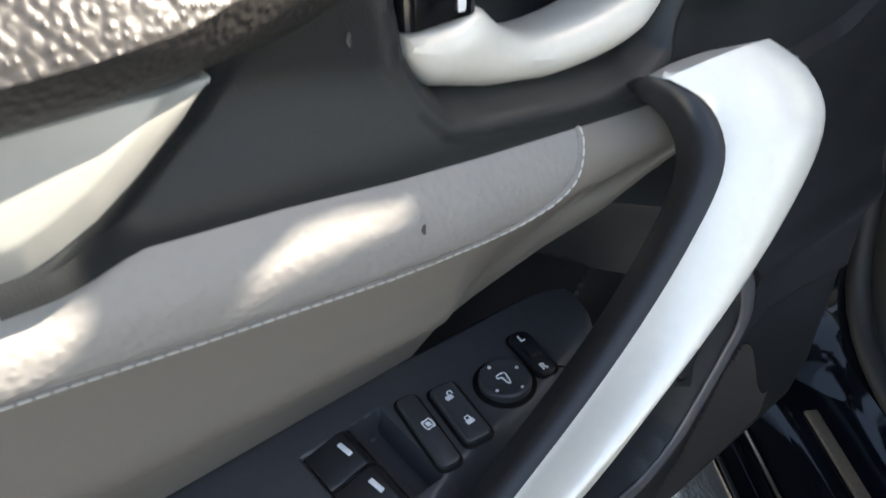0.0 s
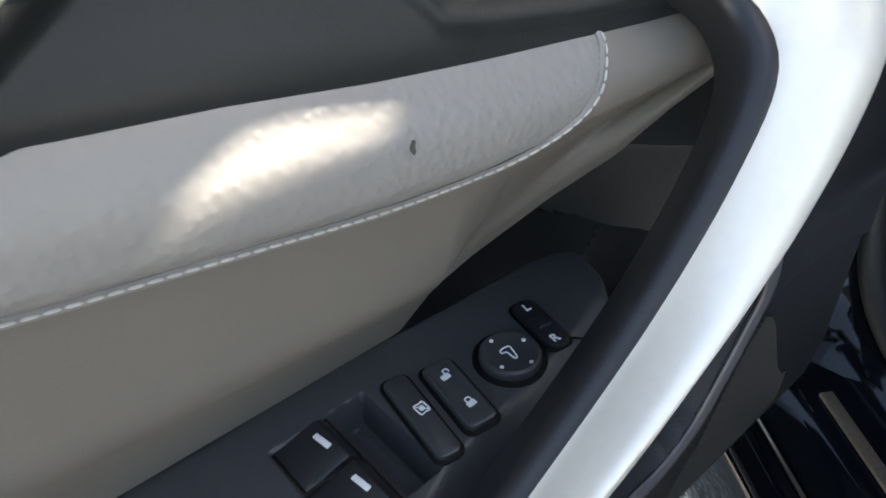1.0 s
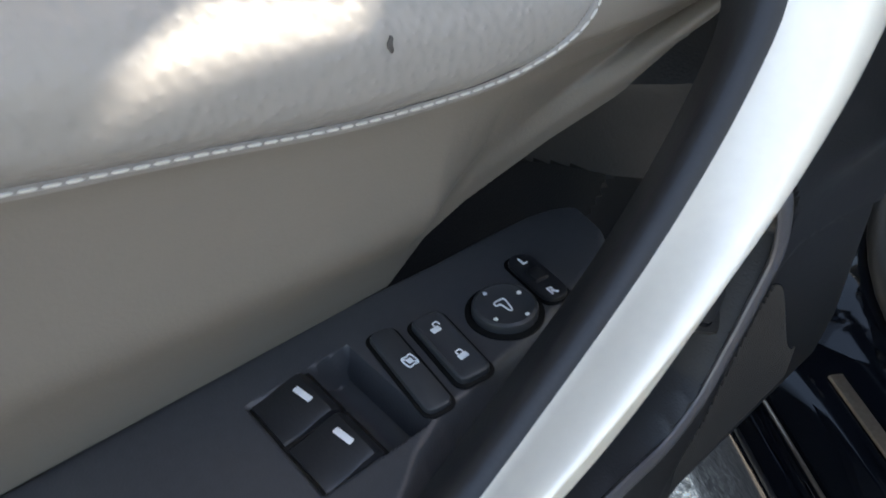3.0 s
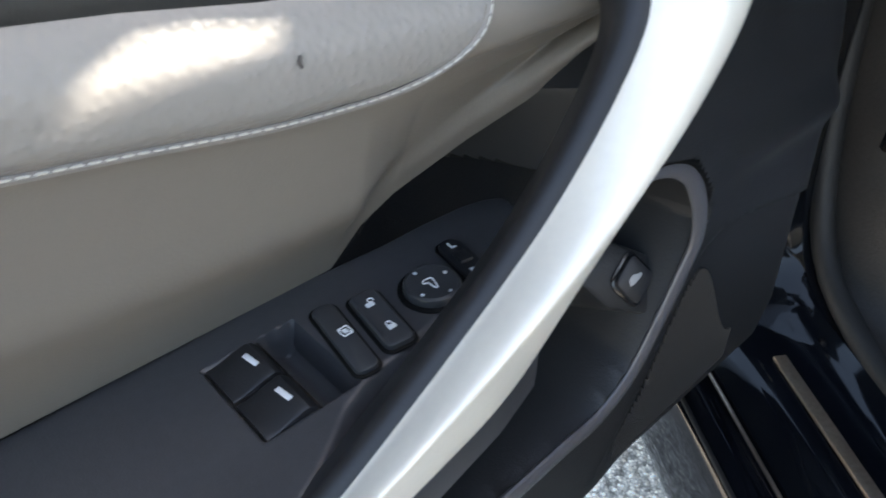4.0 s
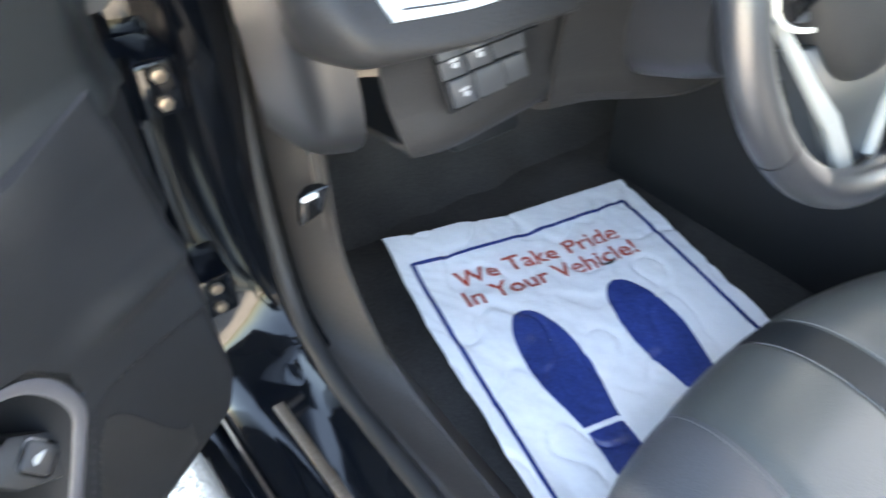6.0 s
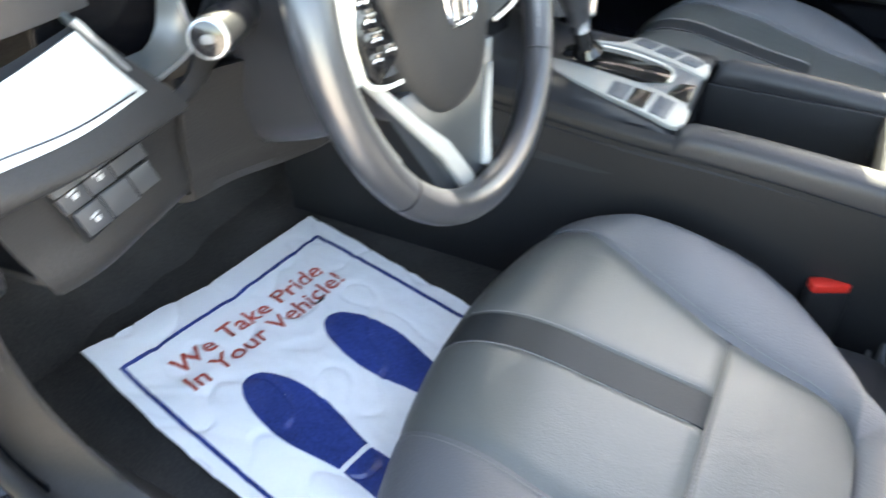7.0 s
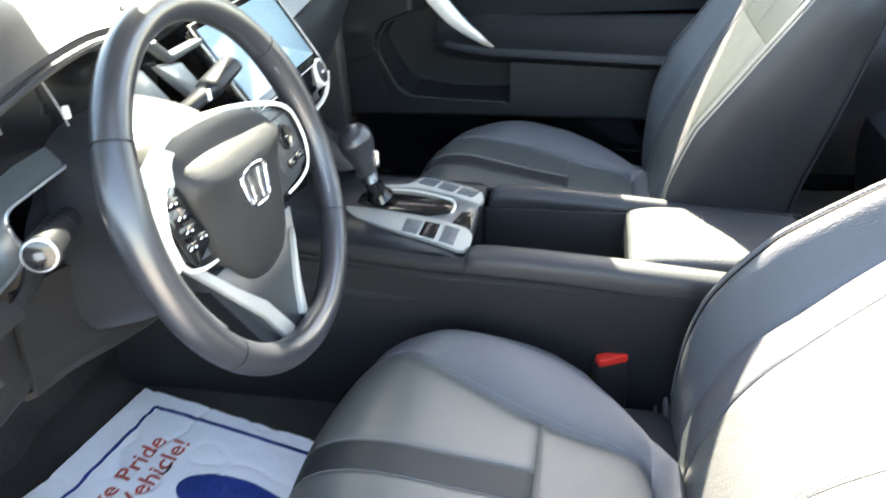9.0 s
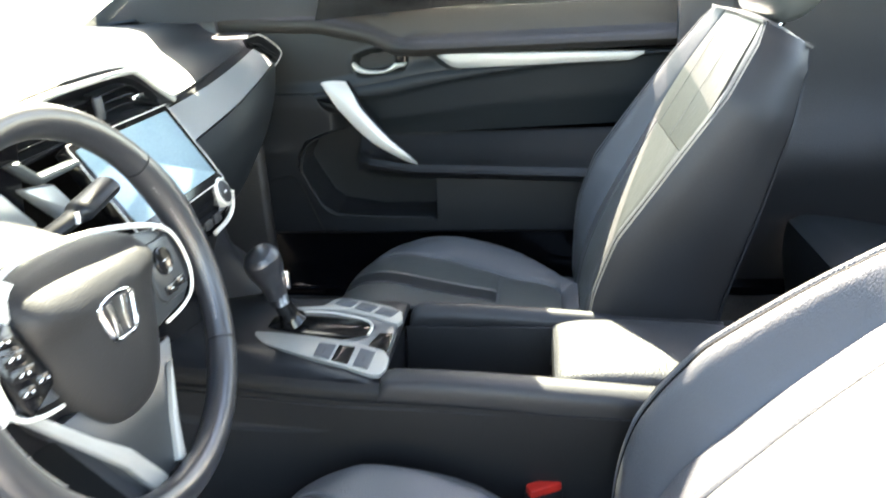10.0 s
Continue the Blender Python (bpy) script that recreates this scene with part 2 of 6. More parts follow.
def net(rows, wrap_rows=False, wrap_cols=False, thick=0.0, caps=False, face=None):
    """A bmesh from rows of points; thick gives the sheet a back and edges, caps closes the ends of a tube."""
    bm = bmesh.new()
    v = [[bm.verts.new(p) for p in r] for r in rows]
    nr, nc = len(v), len(v[0])
    faces = []
    for i in range(nr if wrap_rows else nr - 1):
        for j in range(nc if wrap_cols else nc - 1):
            faces.append(bm.faces.new((v[i][j], v[i][(j + 1) % nc], v[(i + 1) % nr][(j + 1) % nc], v[(i + 1) % nr][j])))
    if caps:
        bm.faces.new(v[0][::-1]), bm.faces.new(v[-1])
    if face:
        bm.normal_update()
        if sum((f.normal * f.calc_area()).dot(Vector(face)) for f in bm.faces) < 0:
            bmesh.ops.reverse_faces(bm, faces=bm.faces)
    if thick:
        bm.normal_update()
        back = [[bm.verts.new(q.co - q.normal * thick) for q in r] for r in v]
        for i in range(nr if wrap_rows else nr - 1):
            for j in range(nc if wrap_cols else nc - 1):
                a, b = (i + 1) % nr, (j + 1) % nc
                bm.faces.new((back[a][j], back[a][b], back[i][b], back[i][j]))
        if not wrap_rows:
            for j in range(nc if wrap_cols else nc - 1):
                b = (j + 1) % nc
                bm.faces.new((v[0][b], v[0][j], back[0][j], back[0][b]))
                bm.faces.new((v[-1][j], v[-1][b], back[-1][b], back[-1][j]))
        if not wrap_cols:
            for i in range(nr if wrap_rows else nr - 1):
                a = (i + 1) % nr
                bm.faces.new((v[i][0], v[a][0], back[a][0], back[i][0]))
                bm.faces.new((v[a][-1], v[i][-1], back[i][-1], back[a][-1]))
    return bm


def loft(sections, n, m, thick=0.0, closed=False, caps=False, face=(0, -1, 0.6)):
    """A smooth skin over sections, each a short list of points: n points along each, m rows across."""
    s = [curve(c, n, closed) for c in sections]
    cols = [curve([r[j] for r in s], m) for j in range(n)]
    return net([[cols[j][i] for j in range(n)] for i in range(m)], wrap_cols=closed, thick=thick, caps=caps, face=None if closed else face)


def sheet(us, ws, place, thick=0.0, face=None):
    """A sheet of place(u, w) over two lists of parameters."""
    return net([[place(u, w) for u in us] for w in ws], thick=thick, face=face)


def steps(a, b, n):
    return [a + (b - a) * i / (n - 1) for i in range(n)]


def tube(path, radius, n=10, closed=False, m=40, flat=1.0, up=(0, 0, 1)):
    """A round or flattened tube along a path; radius is a number or a function of 0..1."""
    p = curve(path, m, closed)
    rows = []
    for i, q in enumerate(p):
        a = p[(i + 1) % m] if closed else p[min(i + 1, m - 1)]
        b = p[i - 1] if closed else p[max(i - 1, 0)]
        t = (a - b).normalized()
        side = t.cross(Vector(up))
        side = side.normalized() if side.length > 1e-4 else t.orthogonal().normalized()
        top = side.cross(t)
        r = radius(i / (m - 1)) if callable(radius) else radius
        rows.append([q + side * (r * math.cos(2 * math.pi * k / n)) + top * (r * flat * math.sin(2 * math.pi * k / n)) for k in range(n)])
    return net(rows, wrap_rows=closed, wrap_cols=True, caps=not closed)


def rounded(w, h, r, n=5, cx=0.0, cy=0.0):
    """The outline of a rounded rectangle."""
    out = []
    for qx, qy, a0 in ((1, 1, 0), (-1, 1, 90), (-1, -1, 180), (1, -1, 270)):
        for k in range(n):
            a = radians(a0 + 90 * k / (n - 1))
            out.append((cx + qx * (w / 2 - r) + r * math.cos(a), cy + qy * (h / 2 - r) + r * math.sin(a)))
    return out


def slab(outline, depth, bevel, m, dish=0.0):
    """An outline in the x-y plane of the pose m, raised by depth along its z, with a rounded upper edge."""
    cx = sum(p[0] for p in outline) / len(outline)
    cy = sum(p[1] for p in outline) / len(outline)
    k = len(outline)
    offs = []
    for i in range(k):
        (ax, ay), (bx, by) = outline[i - 1], outline[(i + 1) % k]
        nx, ny = by - ay, ax - bx
        l = math.hypot(nx, ny) or 1
        offs.append((nx / l, ny / l))
    area = sum(outline[i - 1][0] * outline[i][1] - outline[i][0] * outline[i - 1][1] for i in range(k))
    sign = 1 if area > 0 else -1
    rows = []
    for inset, z in ((0, 0), (0, depth - bevel), (bevel * 0.3, depth - bevel * 0.3), (bevel, depth)):
        rows.append([m @ Vector((x - sign * o[0] * inset, y - sign * o[1] * inset, z)) for (x, y), o in zip(outline, offs)])
    if dish:
        rows.append([m @ Vector((cx + (x - cx) * 0.6, cy + (y - cy) * 0.6, depth - dish)) for x, y in outline])
    bm = net(rows, wrap_cols=True, caps=True)
    bmesh.ops.recalc_face_normals(bm, faces=bm.faces)
    return bm


def box(x0, y0, z0, x1, y1, z1, bevel=0.004, m=None):
    c = rounded(x1 - x0, y1 - y0, min(bevel * 1.5, (x1 - x0) * 0.45, (y1 - y0) * 0.45), 4, (x0 + x1) / 2, (y0 + y1) / 2)
    return slab(c, z1 - z0, min(bevel, (z1 - z0) * 0.45), (m or Matrix()) @ pose(0, 0, z0))


def join(*bms):
    """Several pieces of one part in one bmesh."""
    out = bmesh.new()
    for b in bms:
        me = bpy.data.meshes.new("piece")
        b.to_mesh(me)
        b.free()
        out.from_mesh(me)
        bpy.data.meshes.remove(me)
    return out


def stitches(path, count, length=0.004, radius=0.0007, lift=(0, 0, 0), up=(0, 0, 1)):
    """A run of short raised threads along a line."""
    p = curve(path, count * 2 + 1)
    lift = Vector(lift)
    out = bmesh.new()
    for i in range(count):
        a, b = p[2 * i], p[2 * i + 1]
        mid, way = (a + b) / 2 + lift, (b - a).normalized()
        side = way.cross(Vector(up)).normalized()
        top = side.cross(way)
        ring = []
        for s, r in ((-0.5, 0.35), (-0.3, 1), (0.3, 1), (0.5, 0.35)):
            ring.append([out.verts.new(mid + way * (length * s) + side * (radius * r * math.cos(k * math.pi / 3)) + top * (radius * r * math.sin(k * math.pi / 3))) for k in range(6)])
        for r0, r1 in zip(ring, ring[1:]):
            for k in range(6):
                out.faces.new((r0[k], r0[(k + 1) % 6], r1[(k + 1) % 6], r1[k]))
        out.faces.new(ring[0][::-1]), out.faces.new(ring[-1])
    return out


BACK = {}


def thing(name, at, label, category, group="", kind="", turn=None, local=False):
    """An Empty at a thing's base. Its parts are given in the world's coordinates, or in its own if local."""
    ob = new(name)
    ob.empty_display_size = 0.05
    m = Matrix.Translation(at) @ (turn or Matrix())
    ob.matrix_world = m
    BACK[ob] = Matrix() if local else m.inverted()
    return tagged(ob, label, category, group, kind)


def part(name, bm, mat, parent=None, label="", sharp=32, flip=False):
    """Links a bmesh as one mesh object under a thing or a part."""
    if flip:
        bmesh.ops.reverse_faces(bm, faces=bm.faces)
    me = bpy.data.meshes.new(name)
    bm.to_mesh(me)
    bm.free()
    for f in me.polygons:
        f.use_smooth = True
    me.set_sharp_from_angle(angle=radians(sharp))
    me.materials.append(mat)
    ob = new(name, me)
    if parent:
        ob.parent = parent
        if parent in BACK:
            ob.matrix_parent_inverse = BACK[parent]
    if label:
        ob["label"] = label
    return ob


def single(name, bm, mat, label, category, kind="", group="", sharp=32):
    """A thing or a piece of the setting that is one mesh."""
    return tagged(part(name, bm, mat, None, sharp=sharp), label, category, group, kind)


def lettering(words, size, m, lift=0.0):
    """Flat raised letters in the built-in font, centred, on the pose m."""
    c = bpy.data.curves.new("letters", "FONT")
    c.body, c.size, c.extrude, c.align_x, c.align_y = words, size, 0.0003, "CENTER", "CENTER"
    c.offset = size * 0.012
    c.resolution_u = 3
    ob = bpy.data.objects.new("letters", c)
    me = bpy.data.meshes.new_from_object(ob)
    bm = bmesh.new()
    bm.from_mesh(me)
    bm.transform(m @ pose(0, 0, lift))
    bpy.data.objects.remove(ob)
    bpy.data.curves.remove(c)
    bpy.data.meshes.remove(me)
    return bm


# ---- ground ----
def ground_point(u, w):
    return (u, w, 0.012 * noise.noise(Vector((u * 0.4, w * 0.4, 0))) if abs(u) < 40 and abs(w) < 40 else 0.0)


far = [-2500, -300, -60, -12] + steps(-6, 6, 25) + [12, 60, 300, 2500]
single("ground", sheet(far, far, ground_point), asphalt, "worn pale grey asphalt of a parking lot", "ground", "structure")


# ---- doors: u runs forward along the door, v into the cabin, w up ----
def d(u, v, w):
    return Vector((v, u, w))


PULL_L = [(0.050, 0.022, 0.764), (0.060, 0.036, 0.755), (0.054, 0.050, 0.741), (0.034, 0.055, 0.717), (0.000, 0.058, 0.687), (-0.044, 0.061, 0.661), (-0.096, 0.063, 0.633), (-0.150, 0.056, 0.594)]
PULL_R = [(0.101, 0.030, 0.767), (0.107, 0.045, 0.758), (0.099, 0.060, 0.746), (0.076, 0.068, 0.726), (0.032, 0.074, 0.698), (-0.028, 0.078, 0.672), (-0.088, 0.075, 0.642), (-0.152, 0.060, 0.593)]
FAR_L = [(0.042, 0.022, 0.764), (0.023, 0.040, 0.737), (0.004, 0.050, 0.704), (-0.052, 0.060, 0.641), (-0.088, 0.062, 0.608), (-0.118, 0.056, 0.576)]
FAR_R = [(0.102, 0.022, 0.763), (0.082, 0.040, 0.739), (0.057, 0.050, 0.705), (-0.005, 0.060, 0.640), (-0.066, 0.062, 0.600), (-0.113, 0.056, 0.577)]
CUBBY = [(0.020, 0.655), (0.085, 0.650), (0.152, 0.630), (0.176, 0.600), (0.178, 0.580), (0.128, 0.505), (0.095, 0.485), (0.0, 0.470), (-0.15, 0.47), (-0.15, 0.600), (-0.04, 0.600)]


def pad_top(u):
    return ramp(u, [(-0.62, 0.803), (-0.151, 0.778), (-0.126, 0.774), (-0.096, 0.770), (-0.059, 0.763), (-0.014, 0.756), (0.044, 0.747), (0.076, 0.743), (0.12, 0.735)])


def pad_seam(u):
    return ramp(u, [(-0.62, 0.800), (-0.30, 0.768), (-0.173, 0.749), (-0.103, 0.735), (-0.063, 0.7275), (-0.028, 0.723), (0.03, 0.722), (0.12, 0.722)])


def pad_low(u):
    """Lower edge of the padded insert: v and w."""
    v = ramp(u, [(-0.024, -0.037), (0.0, -0.021), (0.035, -0.015), (0.062, -0.008), (0.12, 0.006), (0.16, 0.012)])
    w = ramp(u, [(-0.60, 0.640), (-0.024, 0.626), (-0.012, 0.647), (0.0, 0.661), (0.035, 0.674), (0.062, 0.684), (0.12, 0.712), (0.16, 0.728)])
    return v, w


SEAM = [(-0.60, 0.798), (-0.45, 0.7845), (-0.30, 0.768), (-0.24, 0.7595), (-0.20, 0.7535), (-0.173, 0.749), (-0.135, 0.741), (-0.103, 0.7355), (-0.063, 0.7275), (-0.028, 0.7245), (-0.010, 0.7265), (0.003, 0.732), (0.011, 0.739), (0.017, 0.748), (0.0185, 0.752)]


def pad_face(u, f):
    """The pad's skin: f runs from the upper edge (0) to the lower one (1)."""
    top, (v1, w1) = pad_top(u) + 0.006, pad_low(u)
    mid = min(pad_seam(u), top - 0.012)
    span = top - mid
    prof = [(-0.012, top), (-0.003, top - 0.02 * span), (0.0055, top - 0.10 * span), (0.0120, top - 0.24 * span), (0.0158, top - 0.40 * span), (0.0177, top - 0.54 * span), (0.0176, top - 0.70 * span), (0.0157, top - 0.86 * span), (0.0100, mid),
            (0.0044, mid - min(0.008, (mid - w1) * 0.2)), (-0.0035, mid * 0.68 + w1 * 0.32), (-0.0095, mid * 0.46 + w1 * 0.54), ((v1 + 0.006) * 0.6 - 0.0045, (w1 + 0.014) * 0.6 + 0.4 * (mid * 0.46 + w1 * 0.54)), (v1 + 0.0045, w1 + 0.010), (v1, w1)]
    x = f * (len(prof) - 1)
    i = min(int(x), len(prof) - 2)
    a, b, c, e, t = prof[max(i - 1, 0)], prof[i], prof[i + 1], prof[min(i + 2, len(prof) - 1)], x - i
    return tuple(0.5 * (2 * b[k] + (c[k] - a[k]) * t + (2 * a[k] - 5 * b[k] + 4 * c[k] - e[k]) * t * t + (3 * b[k] - a[k] - 3 * c[k] + e[k]) * t ** 3) for k in (0, 1))


PAD_F = steps(0, 1, 92)


def pad_at(u, w):
    """Depth of the pad's skin at a height."""
    line = [pad_face(u, f) for f in PAD_F]
    for (va, wa), (vb, wb) in zip(line, line[1:]):
        if wb <= w <= wa:
            return va + (vb - va) * (wa - w) / max(wa - wb, 1e-6)
    return line[0][0]


def door_front(u, w):
    """The black lower and forward panel: pocket behind the pull, map bin and speaker field are pressed into it."""
    v = 0.024 - 0.012 * ease(w, 0.70, 0.77)
    pocket = ease(0.088 - u, 0.0, 0.045) * ease(w, 0.560, 0.600)
    v -= max(0.100 * (1 - ease(inside(u, w, CUBBY), -0.010, 0.002)), 0.070 * pocket)
    crease = ramp(u, [(0.10, 0.40), (0.141, 0.463), (0.177, 0.545), (0.186, 0.556), (0.200, 0.562), (0.241, 0.557), (0.318, 0.537), (0.36, 0.525)])
    v -= 0.004 * (1 - ease(w - crease, -0.003, 0.001)) * ease(u, 0.10, 0.15)
    v += 0.007 * math.exp(-((w - 0.615 + 0.05 * (u - 0.2)) / 0.014) ** 2) * ease(u, 0.17, 0.24)
    v -= 0.006 * ease(w, 0.64, 0.70) * ease(u, 0.20, 0.28)
    nose = ramp(w, [(0.385, 0.330), (0.43, 0.352), (0.53, 0.342), (0.65, 0.320), (0.77, 0.305)])
    v -= 0.06 * ease(u, nose - 0.034, nose + 0.016) ** 2
    return v


def arm_edge(u):
    """Outer edge of the armrest's top."""
    return ramp(u, [(-0.62, 0.075), (-0.30, 0.085), (-0.15, 0.078), (-0.110, 0.066), (-0.086, 0.052), (-0.063, 0.036), (-0.050, 0.031), (0.017, 0.021), (0.050, 0.012), (0.062, 0.002), (0.068, -0.02)])


def arm_inner(u):
    """Inner edge of the switch plate, rounded off at its end."""
    return ramp(u, [(-0.62, -0.045), (-0.05, -0.041), (0.0, -0.0365), (0.022, -0.036), (0.047, -0.034), (0.058, -0.031), (0.064, -0.0275), (0.067, -0.0230), (0.068, -0.0205)])


def arm_height(u, v):
    """Height of the armrest's top plate, with the window switch well."""
    w = 0.6265 - 0.012 * ease(v, arm_edge(u) - 0.012, arm_edge(u)) ** 2
    w += 0.004 * ease(-0.05 - u, 0.0, 0.08) * ease(v, 0.02, 0.05)
    w -= 0.0025 * (1 - ease(v - arm_inner(u), 0.0, 0.003))
    well = max(abs(u + 0.0735) - 0.0195, abs(v - 0.0005) - 0.0215)
    deep = 0.0022 + 0.013 * ease(u, -0.075, -0.060) * (1 - ease(u, -0.058, -0.050) * 0.6)
    return w - deep * (1 - ease(well, -0.0015, 0.0008))


def button(parent, name, u, v, wu, wv, turn, height, mat, label="", base=0.6268, r=0.002, dish=0.0):
    m = Matrix.Translation(d(u, v, base)) @ pose(0, 0, 0, 0, 0, turn)
    return part(name, slab(rounded(wv, wu, r), height, min(0.0012, height * 0.4), m, dish), mat, parent, label)


def build_door(name, m, label, driver):
    door = new(name)
    door.matrix_world = m
    BACK[door] = Matrix()
    tagged(door, label, "car door")
    back = 0.0 if driver else -0.060      # how far the trim sits behind the driver door's
    rear = 0.0 if driver else -0.053
    end = -0.62 if driver else -0.70
    # outer metal shell
    shell = [[d(u, v, w) for u in steps(end - 0.02, 0.33, 12)] for v, w in
             ((-0.045, 0.40), (-0.075, 0.28), (-0.13, 0.27), (-0.165, 0.40), (-0.165, 0.60), (-0.15, 0.80), (-0.115, 0.945), (-0.075, 0.945), (-0.06, 0.90))]
    outer = part("outer_shell", net(shell, thick=0.004), paint_black, door, "glossy black painted metal skin")
    part("shut_face", box(-0.150, 0.325, 0.29, -0.045, 0.333, 0.93, 0.004), paint_black, outer)
    part("latch_face", box(-0.150, end - 0.025, 0.29, -0.030, end - 0.017, 0.93, 0.004), paint_black, outer)
    # upper grained roll
    roll = []
    for u in steps(end, 0.33, 60):
        low = ramp(u, [(-0.62, 0.818), (-0.112, 0.8165), (-0.085, 0.8165), (-0.070, 0.820), (-0.02, 0.846), (0.10, 0.875), (0.33, 0.885)])
        out = ramp(u, [(-0.125, 1.0), (-0.070, 0.5), (0.10, 0.45), (0.33, 0.3)])
        roll.append([d(u, v * out, w) for v, w in ((-0.014, low + 0.002), (0.010, low - 0.003), (0.024, low), (0.033, low + 0.007), (0.037, low + 0.014), (0.036, low + 0.019), (0.028, low + 0.027), (0.012, low + 0.035), (0.002, low + 0.044), (-0.004, 0.915), (-0.020, 0.932), (-0.075, 0.934))])
    part("upper_trim", net([curve(r, 26) for r in roll], thick=0.003, face=(1, 0, 0.2)), roll_grain, door, "black grained upper roll under the window")
    # dark panel round the inner handle
    bezel = [(-0.0498, 0.8399), (-0.0498, 0.8091), (-0.0475, 0.7932), (-0.0418, 0.7795), (-0.0362, 0.7727), (-0.0248, 0.7692), (0.0151, 0.7624), (0.055, 0.7578), (0.0721, 0.7624), (0.0812, 0.7784), (0.0846, 0.8023), (0.0755, 0.8285), (0.0459, 0.8433), (-0.0111, 0.8512)]
    if not driver:
        bezel = [(u, 0.7995 + (w - 0.7995) * 0.72) for u, w in bezel]

    def mid(u, f):
        lo = pad_top(u) - 0.002
        hi = ramp(u, [(-0.165 + back, 0.800), (-0.112 + back, 0.832), (-0.09 + back, 0.842), (0.10, 0.888), (0.335, 0.898)])
        w = lo + (max(hi, lo + 0.006) - lo) * f
        bowl_u, u0 = u - rear, u - back
        edge = ramp(w, [(0.7826, -0.157), (0.7954, -0.1313), (0.805, -0.119), (0.8134, -0.1114), (0.83, -0.098)])
        v = -0.001 + 0.009 * (1 - ease(u0 - edge, 0.002, 0.026)) + 0.011 * (1 - ease(w - lo, 0.002, 0.034)) - 0.02 * ease(u, 0.29, 0.335)
        bowl = inside(bowl_u, w, bezel)
        v += (0.0025 if driver else 0.0010) * (1 - ease(abs(bowl - 0.003), 0, 0.005))
        v -= 0.036 * (1 - ease(bowl, -0.014, 0.001))
        return d(u, v, w)
    part("handle_panel", sheet(steps(-0.165 + back, 0.105, 180) + steps(0.110, 0.335, 36), steps(0, 1, 110), mid, 0.003, (1, 0, 0)), panel_black, door, "dull black panel dished round the inner handle")
    # inner handle
    edges = (((-0.0463, 0.7915), (-0.0451, 0.7982)), ((-0.0445, 0.786), (-0.0384, 0.7976)), ((-0.0372, 0.7781), (-0.0287, 0.797)), ((-0.0263, 0.7739), (-0.0178, 0.7988)), ((-0.0105, 0.769), (-0.0081, 0.7909)), ((0.0041, 0.7666), (0.0053, 0.7842)), ((0.0187, 0.7641), (0.0211, 0.7824)), ((0.0466, 0.7641), (0.0406, 0.7836)), ((0.0673, 0.7678), (0.0576, 0.7866)), ((0.0806, 0.7775), (0.0697, 0.7933)), ((0.0879, 0.7897), (0.0806, 0.803)))
    grip = []
    for i, ((ua, wa), (ub, wb)) in enumerate(edges):
        ua, ub = ua + rear, ub + rear
        wa = wa if driver else wb - 0.48 * (wb - wa)
        out = 0.006 * ease(i, 7, 10.5)
        grip.append([d(ua, -0.024 - out, wa + 0.003), d(ua, -0.010 - out, wa), d(ua * 0.8 + ub * 0.2, -0.001 - out, wa * 0.8 + wb * 0.2), d(ua * 0.4 + ub * 0.6, 0.003 - out, wa * 0.4 + wb * 0.6), d(ub, -0.001 - out, wb - 0.001), d(ub, -0.009 - out, wb), d(ub, -0.026 - out, wb - 0.004)])
    handle = part("inner_handle", loft(grip, 26, 50, closed=True, caps=True), silver, door, "satin silver door release lever")
    part("lock_tab", box(-0.028, -0.0465 + rear, 0.7985, -0.0005, -0.018 + rear, 0.850, 0.003), black_gloss, handle, "gloss black lock tab")
    if driver:
        part("lock_mark", slab(rounded(0.006, 0.003, 0.0008), 0.0005, 0.0002, Matrix.Translation(d(-0.026, -0.0003, 0.8035)) @ pose(0, 0, 0, 0, 90, 0)), mark_white, handle)
    if driver:
        for u, v, w, r in ((-0.0655, 0.0005, 0.8030, 0.0013), (-0.0560, pad_at(-0.0560, 0.7465) + 0.0002, 0.7465, 0.0013)):
            part("dirt_speck", slab([(r * 1.5 * math.cos(a), r * (0.55 + 0.25 * math.sin(3 * a)) * math.sin(a)) for a in steps(0, 6.283, 15)[:-1]], 0.0004, 0.0001, Matrix.Translation(d(u, v, w)) @ pose(0, 0, 0, 0, 90, 0)), dirt, door)
    # silver ornament
    def bar(u, f):
        hi = ramp(u, [(-0.585, 0.806), (-0.152, 0.8168), (-0.131, 0.8155), (-0.111, 0.8136)])
        lo = ramp(u, [(-0.585, 0.800), (-0.56, 0.788), (-0.170, 0.7835), (-0.1633, 0.7828), (-0.157, 0.7826), (-0.1508, 0.7845), (-0.1415, 0.7887), (-0.1313, 0.7954), (-0.119, 0.805), (-0.111, 0.8128)])
        far = u + back * ease(u, -0.55, -0.30) + (0.0 if driver else -0.038) * (1 - ease(u, -0.58, -0.35))
        if f < 0 or f > 1:
            return d(far, -0.010, lo if f < 0 else hi)
        w = lo + (hi - lo) * f
        facet = 1 - min(1.0, (w - lo) * 0.8 / 0.0095)
        v = 0.0215 + 0.0016 * math.sin(math.pi * f) - 0.0042 * facet * ease(u, -0.23, -0.165)
        return d(far, v - 0.0016 * (1 - ease(min(f, 1 - f), 0, 0.05)), w)
    part("ornament_strip", sheet(steps(-0.585, -0.18, 30) + steps(-0.175, -0.1112, 50), [-1] + steps(0, 1, 40) + [2], bar, 0.002, (1, 0, 0)), strip_satin, door, "satin silver ornament strip")
